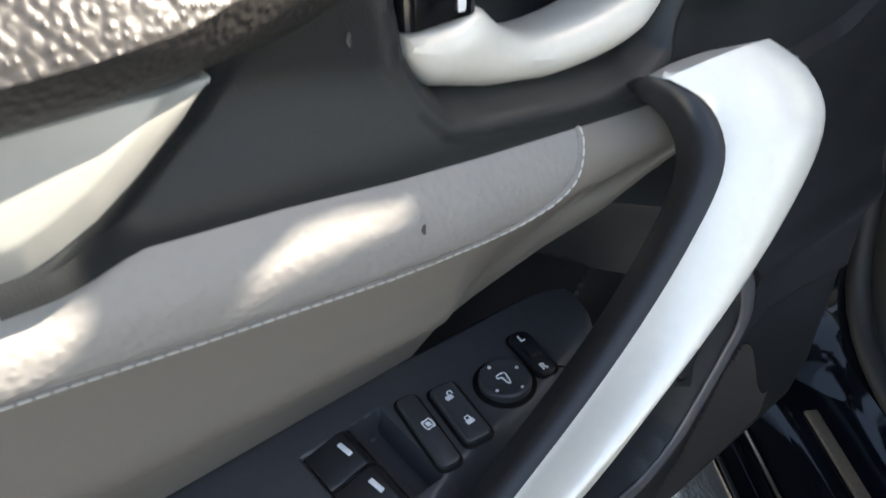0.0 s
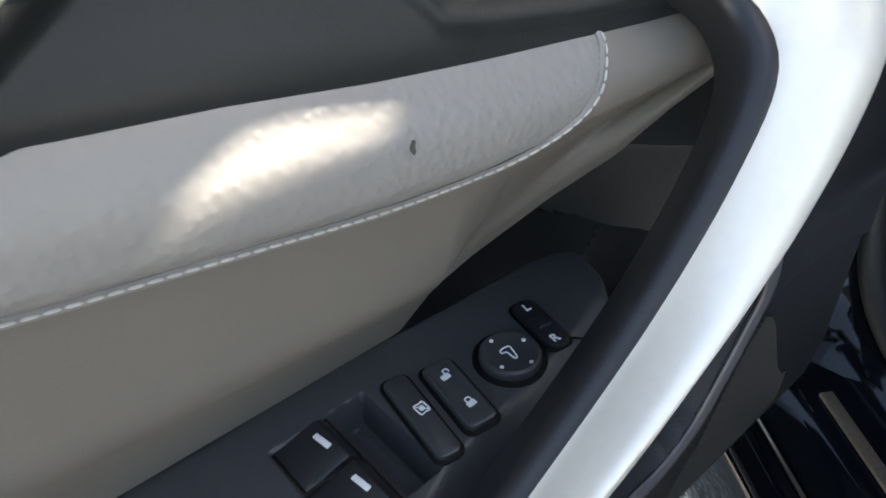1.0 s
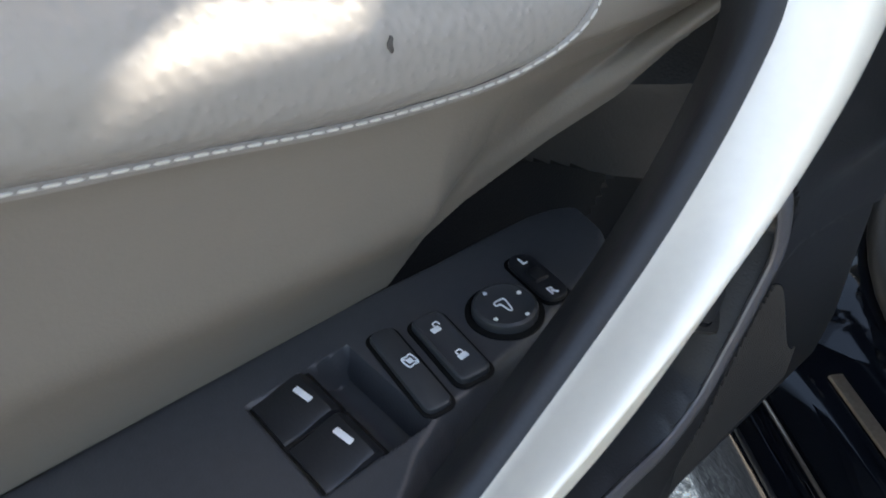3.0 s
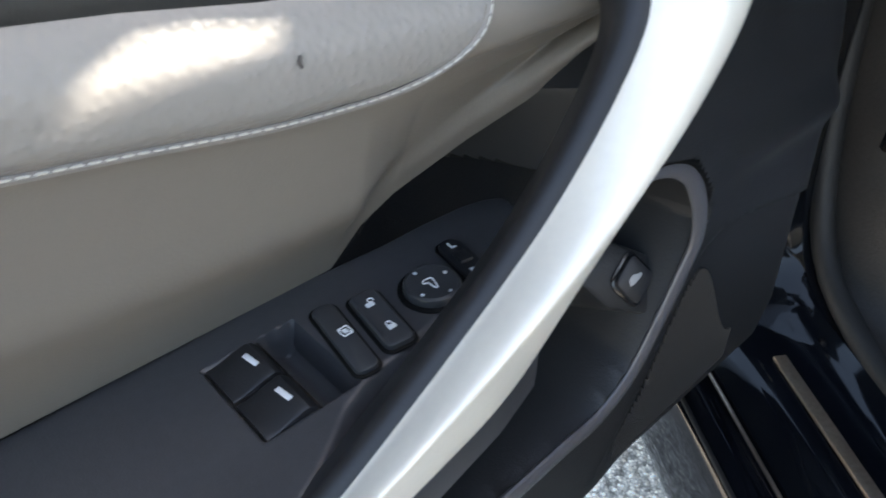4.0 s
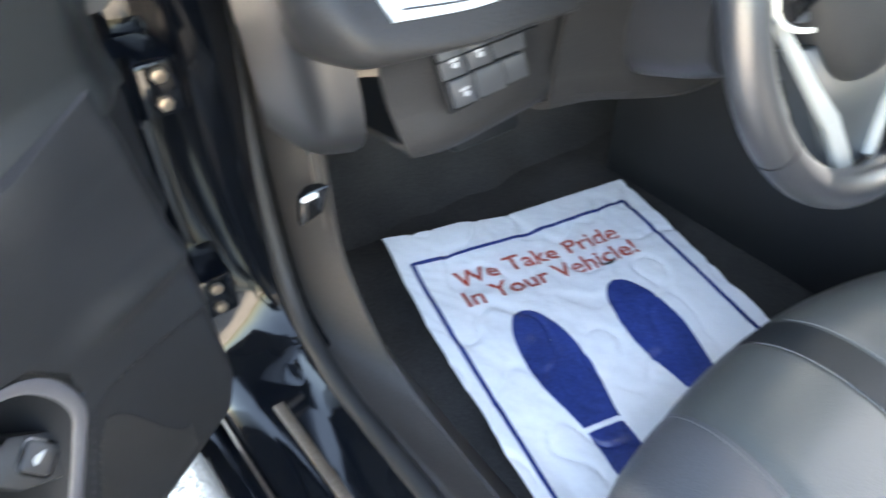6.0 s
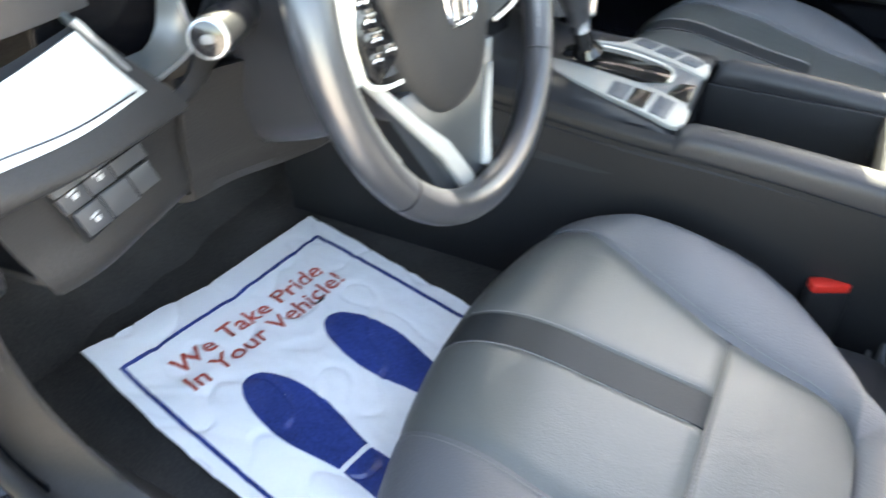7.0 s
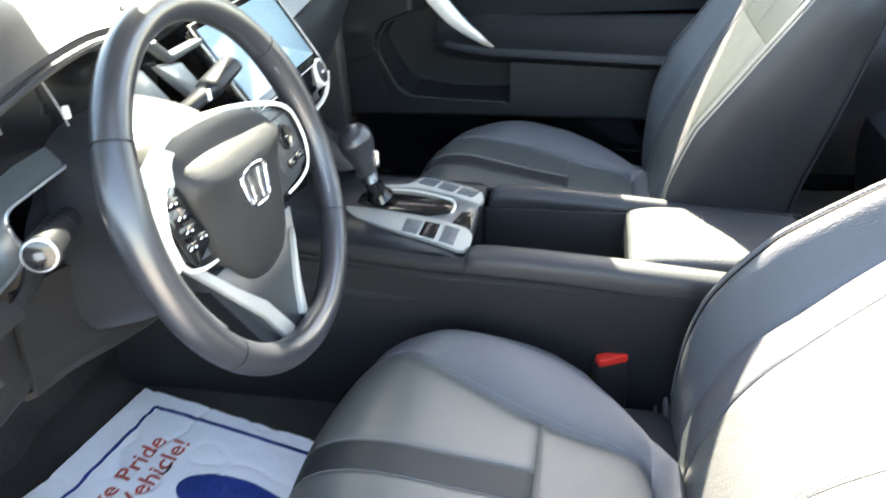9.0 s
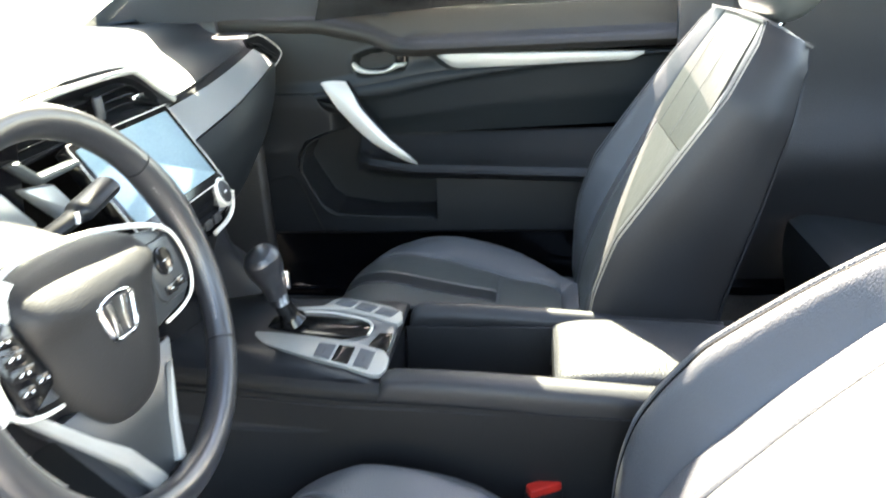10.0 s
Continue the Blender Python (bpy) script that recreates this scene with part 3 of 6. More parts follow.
    # padded insert
    def upper_side(p):
        """True for the leather above the seam, False for the plain panel below and beyond it."""
        if p.y > 0.0183:
            return False
        line = next((w0 + (w1 - w0) * (p.y - u0) / (u1 - u0) for (u0, w0), (u1, w1) in zip(SEAM, SEAM[1:]) if u0 <= p.y <= u1), 0.8)
        return p.z > line

    def insert(upper):
        bm = sheet(steps(end, -0.16, 60) + steps(-0.157, -0.026, 44) + steps(-0.025, 0.022, 56) + steps(0.024, 0.16, 44), steps(0, 1, 100), lambda u, f: d(u, *pad_face(u, f)), 0.004, (1, 0, 0))
        bmesh.ops.delete(bm, geom=[f for f in bm.faces if upper_side(f.calc_center_median()) != upper], context="FACES")
        return bm
    # far door repeats the insert in near-black, the cabin's shade put into its colour
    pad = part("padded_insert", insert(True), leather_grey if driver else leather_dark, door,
               "light grey grained leather insert" if driver else "leather insert, darkened to stand for the cabin shade")
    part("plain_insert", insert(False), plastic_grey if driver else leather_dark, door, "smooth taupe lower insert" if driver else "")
    seam = curve([d(u, pad_at(u, w) + 0.0026, w + 0.0006) for u, w in SEAM], 160)
    if driver:
        part("seam_stitching", stitches(seam, 165, 0.0032, 0.00040, up=(1, 0, 0)), thread, pad, "pale grey thread in a row of stitches")
        part("seam_welt", tube([p + Vector((-0.0026, 0.0012, -0.0014)) for p in seam], 0.0014, 6, m=120), leather_grey, pad)
    # armrest
    au = steps(end, -0.125, 24) + (steps(-0.12, 0.068, 150) if driver else steps(-0.12, 0.034, 40))

    def arm(u, f):
        edge = arm_edge(u)
        if not driver:
            edge = ramp(u, [(-0.70, 0.066), (-0.11, 0.062), (-0.04, 0.052), (0.0, 0.038), (0.02, 0.024), (0.034, 0.010)])
            w = ramp(u, [(-0.70, 0.538), (-0.50, 0.548), (-0.11, 0.567), (0.012, 0.580), (0.034, 0.582)])
            if f <= 1:
                g = max(f, 0.0)
                return d(u, -0.05 + (edge + 0.05) * g, 0.626 + (w - 0.626) * g - 0.016 * math.sin(math.pi * g) + 0.007 * math.exp(-((g - 0.90) / 0.05) ** 2) - 0.004 * ease(g, 0.93, 1.0))
            g = f - 1
            return d(u, edge + 0.003 * math.sin(min(1, 6 * g) * math.pi) - (edge - 0.020) * ease(g, 0.15, 1.0), w - 0.004 - 0.034 * g)
        if f < 0:
            return d(u, arm_inner(u) - 0.0006, arm_height(u, arm_inner(u)) + 0.012 * f)
        if f <= 1:
            v = arm_inner(u) + (edge - arm_inner(u)) * f
            return d(u, v, arm_height(u, v))
        g = f - 1
        return d(u, edge + 0.006 * math.sin(g * 2.2), 0.6145 - 0.075 * g)
    # the far ledge takes the darker panel black, shade put into its colour
    arms = part("armrest", net([[arm(u, f) for f in [-1.0, -0.4] + steps(0, 1, 90) + steps(1.02, 2, 16)] for u in au], thick=0.002, face=(0, 0, 1)), black_fine if driver else panel_low, door, "charcoal armrest with a raised switch plate" if driver else "slim armrest ledge, darkened to stand for shade")
    # forward lower panel
    fu = steps(end, -0.16, 20) + steps(-0.155, 0.362, 150)
    deep = 1.0 if driver else 1.22        # the far door's bin reaches lower
    field = sheet(fu, steps(0, 1, 150), lambda u, f: low_point(u, f, deep), 0.003, (1, 0, 0))
    front = part("lower_panel", field, panel_low, door, "black grained lower panel with a map bin")
    # rim of the map bin
    lip = [(0.070, 0.6475), (0.088, 0.6450), (0.110, 0.6400), (0.134, 0.6330), (0.152, 0.6200), (0.166, 0.5980), (0.1715, 0.5720), (0.162, 0.5500), (0.147, 0.5230), (0.128, 0.4950), (0.101, 0.4800), (0.068, 0.4780), (0.0, 0.4740), (-0.14, 0.4700)]
    slim = 0.82 if driver else 0.5
    # far rim takes the panel's black, standing in for the dim light there
    part("bin_rim", tube([d(u, 0.0245, 0.6475 - (0.6475 - w) * deep) for u, w in lip], lambda t: slim * ramp(t, [(0, 0.0020), (0.10, 0.0035), (0.2, 0.0072), (0.32, 0.0078), (1, 0.0085)]), 14, m=110, flat=0.42, up=(1, 0, 0)), plastic_rim if driver else panel_low, front, "grey sheen moulded rim" if driver else "")
    low = 0.6475 - 0.1815 * deep
    part("bin_floor", box(-0.075, -0.14, low - 0.004, 0.018, 0.10, low + 0.004, 0.003), panel_low, front)
    if driver:
        shelf = Matrix.Translation(d(0.141, 0.006, 0.549)) @ Matrix(((-0.02, -0.52, 0.854, 0), (0.98, -0.18, -0.085, 0), (0.198, 0.835, 0.513, 0), (0, 0, 0, 1)))
        part("switch_boss", slab([(-0.030, 0.020), (-0.022, -0.004), (0.003, -0.028), (0.013, -0.031), (0.025, -0.009), (0.021, 0.003), (0.003, 0.025), (-0.010, 0.026)], 0.040, 0.004, shelf @ pose(0, 0, -0.040)), panel_low, front)
        part("switch_frame", slab(rounded(0.026, 0.026, 0.006), 0.0012, 0.0005, shelf @ pose(0.001, 0, 0, 0, 0, 18)), black_gloss, front)
        key = part("boot_switch", slab(rounded(0.0215, 0.0215, 0.004), 0.0040, 0.0015, shelf @ pose(0.001, 0, 0, 0, 0, 18)), black_soft, front, "square black boot release switch")
        part("boot_mark", slab([(-0.0055, -0.0016), (-0.003, -0.0022), (0.003, -0.0018), (0.0055, -0.0010), (0.005, 0.0006), (0.002, 0.0012), (0.0005, 0.0026), (-0.003, 0.0024), (-0.005, 0.0008)], 0.0004, 0.0001, shelf @ pose(0.001, 0.001, 0.0041)), mark_dim, key)
        # ribbed speaker field
        for i in range(52):
            u0 = 0.128 + 0.0026 * i
            top = ramp(u0, [(0.128, 0.440), (0.15, 0.470), (0.178, 0.535), (0.19, 0.548), (0.27, 0.540)]) - 0.010
            foot = ramp(u0, [(0.12, 0.408), (0.29, 0.415)])
            top = foot + (top - foot) * (1 - 0.75 * ease(u0, 0.190, 0.262))
            if top > foot + 0.006:
                part("speaker_rib", box(0.0192, u0, foot, 0.0220, u0 + 0.0012, top, 0.0004), panel_low, front)
    # pull handle
    skin, inner = [], []
    flank = [(-0.018, -0.006, -0.012), (-0.018, -0.006, -0.012), (-0.018, -0.006, -0.014), (-0.019, -0.005, -0.018), (-0.021, -0.001, -0.030), (-0.024, 0.012, -0.050), (-0.026, 0.030, -0.062), (-0.026, 0.034, -0.055), (-0.022, 0.030, -0.047), (-0.014, 0.014, -0.026), (-0.008, 0.004, -0.010)]
    flank = [Vector([ramp(i / 59 * 10, [(j, q[k]) for j, q in enumerate(flank)]) if driver else flank[0][k] for k in range(3)]) for i in range(60)]
    flank = [sum((flank[min(59, max(0, i + j))] for j in range(-4, 5)), Vector()) / 9 for i in range(60)]
    for i, (a, b) in enumerate(zip(curve(PULL_L if driver else FAR_L, 60), curve(PULL_R if driver else FAR_R, 60))):
        l, r = d(*a), d(*b)
        t = i / 59
        bulge = Vector((0.0045, 0, 0.0045))
        row = [l + Vector((-0.002, 0, 0))] + [l.lerp(r, q) + bulge * math.sin(math.pi * q) ** 0.8 for q in steps(0, 1, 15)]
        row += [r + flank[i] * q + Vector((0.0035, 0.001, 0.001)) * math.sin(math.pi * q) for q in steps(0, 1, 15)[1:]]
        skin.append(row)
        k = 1 - 0.6 * ease(t, 0.8, 1)
        inner.append([l + Vector((-0.0005, 0, -0.0005)), l + Vector((-0.003, -0.0035 * k, 0.0005)), l + Vector((-0.007, -0.0065 * k, -0.001)), l + Vector((-0.012, -0.005 * k, -0.005)), l + Vector((-0.019, -0.001 * k, -0.011))])
    pull = part("pull_handle", net(skin, thick=0.002, face=(1, 0, 0.3)), silver, door, "swept satin silver pull handle", sharp=75)
    part("pull_liner", net([curve(r, 12) for r in inner], thick=0.001, face=(0, -1, 0.5)), black_gloss if not driver else black_soft, pull, "black inner face of the pull")
    part("pull_cap", net([curve(skin[0], 18), [p + Vector((-0.003, 0.001, -0.002)) for p in curve(skin[0], 18)], [p + Vector((-0.022, 0.002, -0.012)) for p in curve(skin[0], 18)]], thick=0.001, face=(0, 0.3, 1)), silver, pull)
    if driver:
        switches(arms)
    return door


def low_point(u, f, deep):
    foot = ramp(u, [(-0.62, 0.388), (0.33, 0.390), (0.345, 0.405), (0.352, 0.43), (0.362, 0.47)])
    top = ramp(u, [(-0.62, 0.62), (-0.06, 0.63), (-0.03, 0.66), (0.0, 0.695), (0.045, 0.705), (0.065, 0.693), (0.10, 0.708), (0.125, 0.742), (0.20, 0.745), (0.345, 0.770)])
    w = foot + (top - foot) * f
    return d(u, door_front(u, 0.6475 - (0.6475 - w) / (deep if w < 0.6475 else 1.0)) - 0.016 * (1 - ease(w - foot, 0, 0.012)) - 0.022 * ease(f, 0.978, 1.0), w)


def switches(arms):
    """The window, lock and mirror switches on the armrest."""
    for v, n in ((-0.0105, 1), (0.0115, 2)):
        rows = []
        for u in steps(-0.0915, -0.0705, 12):
            h = 0.6262 + 0.0030 * ease(u, -0.090, -0.0735) - 0.004 * ease(u, -0.0735, -0.0705)
            rows.append([d(u, v - 0.0103, h - 0.004), d(u, v - 0.0100, h - 0.0006), d(u, v - 0.009, h), d(u, v + 0.009, h), d(u, v + 0.0100, h - 0.0006), d(u, v + 0.0103, h - 0.004)])
        key = part("window_switch", net(rows, thick=0.001, face=(0, 0, 1)), black_soft, arms, "black front window rocker")
        part("switch_line", slab(rounded(0.0075, 0.0022, 0.0004), 0.0004, 0.0001, Matrix.Translation(d(-0.0775, v - 0.001, 0.6288)) @ pose(0, 0, 0, 0, 0, 8)), mark_white, key)
    for u, v, wu, wv, turn in ((-0.0455, 0.002, 0.0124, 0.0430, -9), (-0.0290, 0.0035, 0.0156, 0.0362, -9), (0.0192, -0.0015, 0.0126, 0.0304, -10)):
        button(arms, "switch_surround", u, v, wu, wv, turn, 0.0005, gap_black, r=0.0040)
    for v in (-0.0105, 0.0115):
        part("rocker_gap", slab(rounded(0.0222, 0.0236, 0.001), 0.0006, 0.0002, Matrix.Translation(d(-0.0812, v, 0.6246))), black_gloss, arms)
    key = button(arms, "window_lock_switch", -0.0455, 0.002, 0.0097, 0.0402, -9, 0.0024, key_dark, "slim black window lock switch", r=0.003)
    square = [d(-0.0437 + a, 0.0005 + b, 0.6293) for a, b in ((-0.0019, -0.0021), (0, -0.0021), (0.0019, -0.0021), (0.0019, 0.0021), (0, 0.0021), (-0.0019, 0.0021))]
    part("window_mark", join(tube(square, 0.00032, 6, True, 36), tube([square[0], square[3]], 0.00026, 6, m=4), slab(rounded(0.0022, 0.0020, 0.0004), 0.0003, 0.0001, Matrix.Translation(d(-0.0437, 0.0005, 0.6292)))), mark_white, key)
    key = button(arms, "door_lock_switch", -0.0290, 0.0035, 0.0126, 0.0332, -9, 0.0030, key_dark, "black rocker for the door locks", r=0.003, dish=0.0008)
    for u, v in ((-0.0278, -0.0048), (-0.0292, 0.0105)):
        body = slab(rounded(0.0024, 0.0036, 0.0004), 0.0003, 0.0001, Matrix.Translation(d(u, v, 0.6291)))
        slip = 0.0016 if v < 0 else 0.0
        loop = tube([d(u - 0.0010 + slip, v - 0.0010, 0.6294), d(u - 0.0009 + slip, v - 0.0027, 0.6294), d(u + 0.0009 + slip, v - 0.0027, 0.6294), d(u + 0.0010 + slip, v - 0.0010, 0.6294)], 0.0003, 6, m=12)
        part("padlock_mark", join(body, loop), mark_white, key)
    ring = [(0.0120 * math.cos(a), 0.0120 * math.sin(a)) for a in steps(0, 2 * math.pi, 33)[:-1]]
    base = part("mirror_ring", slab([(x * 1.20, y * 1.20) for x, y in ring], 0.0008, 0.0004, Matrix.Translation(d(-0.0022, 0.003, 0.6264))), gap_black, arms)
    knob = part("mirror_knob", slab(ring, 0.0040, 0.0016, Matrix.Translation(d(-0.0022, 0.003, 0.6268)), 0.0006), key_dark, arms, "round black mirror adjuster")
    for u, v in ((-0.0015, -0.0088), (0.0080, -0.001), (0.0020, 0.0090), (-0.0080, 0.0035)):
        part("dot_mark", slab([(0.0009 * math.cos(a), 0.0009 * math.sin(a)) for a in steps(0, 6.283, 11)[:-1]], 0.0004, 0.0001, Matrix.Translation(d(u - 0.0022, v + 0.003, 0.6303))), mark_white, knob)
    outline = [d(u, v, 0.633) for u, v in ((-0.0016, -0.0018), (0.0002, -0.0021), (0.0026, -0.0015), (0.0025, 0.0004), (0.0011, 0.0044), (0.0, 0.0040), (-0.0002, 0.0002), (-0.0018, -0.0004))]
    part("mirror_mark", tube([p + d(-0.0032, 0.0020, 0.6303) - d(0, 0, 0.633) for p in outline], 0.00036, 6, True, 40), mark_white, knob)
    well = button(arms, "mirror_selector", 0.0192, -0.0015, 0.0112, 0.0290, -10, 0.0022, black_soft, "black left and right mirror selector", r=0.0054)
    part("selector_rocker", box(-0.0034, -0.0030, 0, 0.0034, 0.0030, 0.0018, 0.0006, Matrix.Translation(d(0.0190, -0.0012, 0.6287)) @ pose(0, 0, 0, 0, 0, -10)), black_soft, well)
    for word, u, v in (("L", 0.0208, -0.0105), ("R", 0.0165, 0.0085)):
        part("letter_mark", lettering(word, 0.0052, Matrix.Translation(d(u, v, 0.6293)) @ pose(0, 0, 0, 0, 0, 82)), mark_white, well)
    part("plate_joint", tube([d(0.022, 0.010, 0.6268), d(0.030, 0.018, 0.6262)], 0.0004, 6, m=4), black_gloss, arms)


DOOR_POSE = Matrix(((0.5593, 0.829, 0, -1.136), (-0.829, 0.5593, 0, 0.095), (0, 0, 1, 0), (0, 0, 0, 1)))
build_door("driver_door", DOOR_POSE, "wide open black car door with grey leather insert and silver pull", True)
PASSENGER_POSE = Matrix(((-1, 0, 0, 0.785), (0, 1, 0, 0.033), (0, 0, 1, 0.051), (0, 0, 0, 1)))
build_door("passenger_door", PASSENGER_POSE, "closed black car door with grey insert and silver trim", False)

# ---- body shell ----
body = thing("car_body", (0, 0, 0.2), "glossy black coupe body with an assumed roof opening", "car body")


def strip(points, y0, y1, n=24, thick=0.004, arc=0.0):
    """A sheet of one profile (x, z) drawn out along y."""
    prof = curve(points, n)
    return net([[Vector((p.x, y, p.z)) for p in prof] for y in steps(y0, y1, 30)], thick=thick, face=(-0.5, 0, 1))


sill = part("sill_panel", strip([(-0.885, 0, 0.16), (-0.905, 0, 0.20), (-0.902, 0, 0.27), (-0.890, 0, 0.300), (-0.868, 0, 0.306), (-0.858, 0, 0.300), (-0.850, 0, 0.312), (-0.830, 0, 0.326), (-0.800, 0, 0.332), (-0.775, 0, 0.340), (-0.760, 0, 0.352)], -1.5, 0.46, 40), paint_black, body, "gloss black painted door sill")
part("scuff_plate", slab([(-0.815, -0.75), (-0.803, -0.75), (-0.803, 0.285), (-0.815, 0.285)], 0.0035, 0.001, pose(0, 0, 0.331)), bare_steel, sill, "narrow bare metal scuff strip")
part("drain_lip", tube([(-0.861, -0.75, 0.303), (-0.861, 0.30, 0.303), (-0.858, 0.36, 0.298)], 0.0022, 8, m=12), bare_steel, sill, "brownish metal edge")
part("lower_lip", tube([(-0.894, -0.75, 0.297), (-0.894, 0.25, 0.297), (-0.885, 0.36, 0.285)], 0.0025, 8, m=12), rubber, sill)
# hinge pillar
jamb = loft([[(-0.690, 0.52, 1.00), (-0.735, 0.455, 1.00), (-0.80, 0.445, 1.00), (-0.87, 0.46, 1.00), (-0.90, 0.55, 1.00)],
             [(-0.690, 0.50, 0.75), (-0.735, 0.435, 0.75), (-0.80, 0.430, 0.75), (-0.87, 0.45, 0.75), (-0.905, 0.55, 0.75)],
             [(-0.690, 0.47, 0.50), (-0.735, 0.410, 0.50), (-0.80, 0.405, 0.50), (-0.87, 0.43, 0.50), (-0.91, 0.54, 0.50)],
             [(-0.690, 0.40, 0.38), (-0.740, 0.36, 0.375), (-0.80, 0.37, 0.36), (-0.87, 0.41, 0.34), (-0.91, 0.52, 0.32)],
             [(-0.690, 0.24, 0.335), (-0.745, 0.25, 0.345), (-0.80, 0.30, 0.328), (-0.87, 0.38, 0.29), (-0.91, 0.50, 0.22)]], 24, 40, 0.004)
pillar = part("hinge_pillar", jamb, paint_black, body, "gloss black painted hinge pillar")
for z in (0.66, 0.42):
    hinge = part("door_hinge", join(box(-0.845, 0.36, z, -0.80, 0.43, z + 0.05, 0.006), tube([(-0.852, 0.375, z - 0.008), (-0.852, 0.375, z + 0.058)], 0.011, 12, m=4)), paint_black, body, "black painted door hinge")
    for s in (0.012, 0.038):
        part("hinge_bolt", slab([(0.007 * math.cos(a), 0.007 * math.sin(a)) for a in steps(0, 6.283, 7)[:-1]], 0.006, 0.001, Matrix.Translation((-0.822, 0.36, z + s)) @ pose(0, 0, 0, 90, 0, 0)), bare_steel, hinge)
part("wiring_boot", tube([(-0.80, 0.42, 0.78), (-0.835, 0.37, 0.79), (-0.87, 0.30, 0.80)], lambda t: 0.016 + 0.003 * math.sin(t * 40), 12, m=40), rubber, body, "ribbed black wiring boot")
part("door_seal", tube([(-0.700, 0.56, 1.02), (-0.722, 0.475, 0.80), (-0.728, 0.440, 0.62), (-0.735, 0.405, 0.47), (-0.742, 0.355, 0.385), (-0.748, 0.27, 0.356), (-0.750, 0.15, 0.350), (-0.750, -0.30, 0.350), (-0.750, -0.75, 0.352)], 0.011, 12, m=70), rubber, body, "black rubber door seal")
# fenders, bonnet, tail and far side
for sx in (-1, 1):
    part("front_fender", loft([[(sx * 0.91, y, 0.22), (sx * 0.925, y, 0.5), (sx * 0.90, y, 0.75), (sx * 0.84, y, 0.90 - 0.06 * (y - 0.5)), (sx * 0.70, y, 0.98 - 0.09 * (y - 0.5))] for y in (0.52, 0.9, 1.3, 1.8)], 16, 12, 0.004, face=(sx, 0, 0.3)), paint_black, body)
    part("rear_quarter", loft([[(sx * 0.90, y, 0.22), (sx * 0.92, y, 0.5), (sx * 0.90, y, 0.78), (sx * 0.80, y, 0.96), (sx * 0.74, y, 0.98)] for y in (-0.72, -1.1, -1.6, -2.1)], 16, 12, 0.004, face=(sx, 0, 0.3)), paint_black, body)
    part("rear_side_trim", loft([[(sx * 0.74, y, 0.30), (sx * 0.72, y, 0.5), (sx * 0.70, y, 0.62), (sx * 0.74, y, 0.75), (sx * 0.74, y, 0.97)] for y in (-0.66, -0.9, -1.25)], 16, 8, 0.006, face=(-sx, 0, 0)), black_grain, body, "black grained rear side trim")
    rear = 0.0 if sx > 0 else 0.16
    part("windscreen_pillar", loft([[(sx * 0.745, -0.04 + rear, 0.955), (sx * 0.735, 0.20, 0.965), (sx * 0.72, 0.60 if sx < 0 else 0.68, 0.955)], [(sx * 0.690, -0.13 + rear, 1.07), (sx * 0.690, 0.08, 1.10), (sx * 0.68, 0.32 if sx < 0 else 0.44, 1.09)], [(sx * 0.625, -0.24 + rear, 1.20), (sx * 0.625, -0.08 + rear * 0.6, 1.22), (sx * 0.615, 0.12 if sx < 0 else 0.25, 1.205)], [(sx * 0.580, -0.30 + rear, 1.28), (sx * 0.575, -0.15 + rear * 0.6, 1.30), (sx * 0.565, 0.02 if sx < 0 else 0.16, 1.29)]], 14, 24, 0.03, face=(-sx, 0, 0)), black_fine, body, "charcoal windscreen pillar")
    part("roof_rail", tube([(sx * 0.585, -0.02, 1.262), (sx * 0.575, -0.3, 1.262), (sx * 0.575, -0.7, 1.262), (sx * 0.585, -1.1, 1.23), (sx * 0.68, -1.6, 1.02)], 0.048, 12, m=24, flat=0.8), headliner, body)
part("bonnet", loft([[(-0.72, y, z - 0.03), (-0.4, y, z), (0, y, z + 0.012), (0.4, y, z), (0.72, y, z - 0.03)] for y, z in ((0.78, 0.965), (1.2, 0.92), (1.6, 0.84), (1.85, 0.70))], 24, 20, 0.004, face=(0, 0, 1)), paint_black, body)
part("tail_panel", loft([[(-0.80, y, z), (0, y, z + 0.01), (0.80, y, z)] for y, z in ((-1.55, 1.02), (-1.9, 0.99), (-2.1, 0.95), (-2.13, 0.5), (-2.10, 0.25))], 16, 20, 0.004, face=(0, -1, 1)), paint_black, body)
part("right_sill", box(0.70, -1.5, 0.16, 0.90, 0.46, 0.33, 0.02), paint_black, body)
# unseen roof; its assumed opening is placed to let sun onto the seats
def frame_of_roof(x0, x1, y0, y1, h0, h1, k0, k1, z0, z1):
    """Four boards round an opening: the outer edges first, then the opening's."""
    return join(box(x0, k1, z0, x1, y1, z1, 0.006), box(x0, y0, z0, x1, k0, z1, 0.006), box(x0, k0, z0, h0, k1, z1, 0.006), box(h1, k0, z0, x1, k1, z1, 0.006))


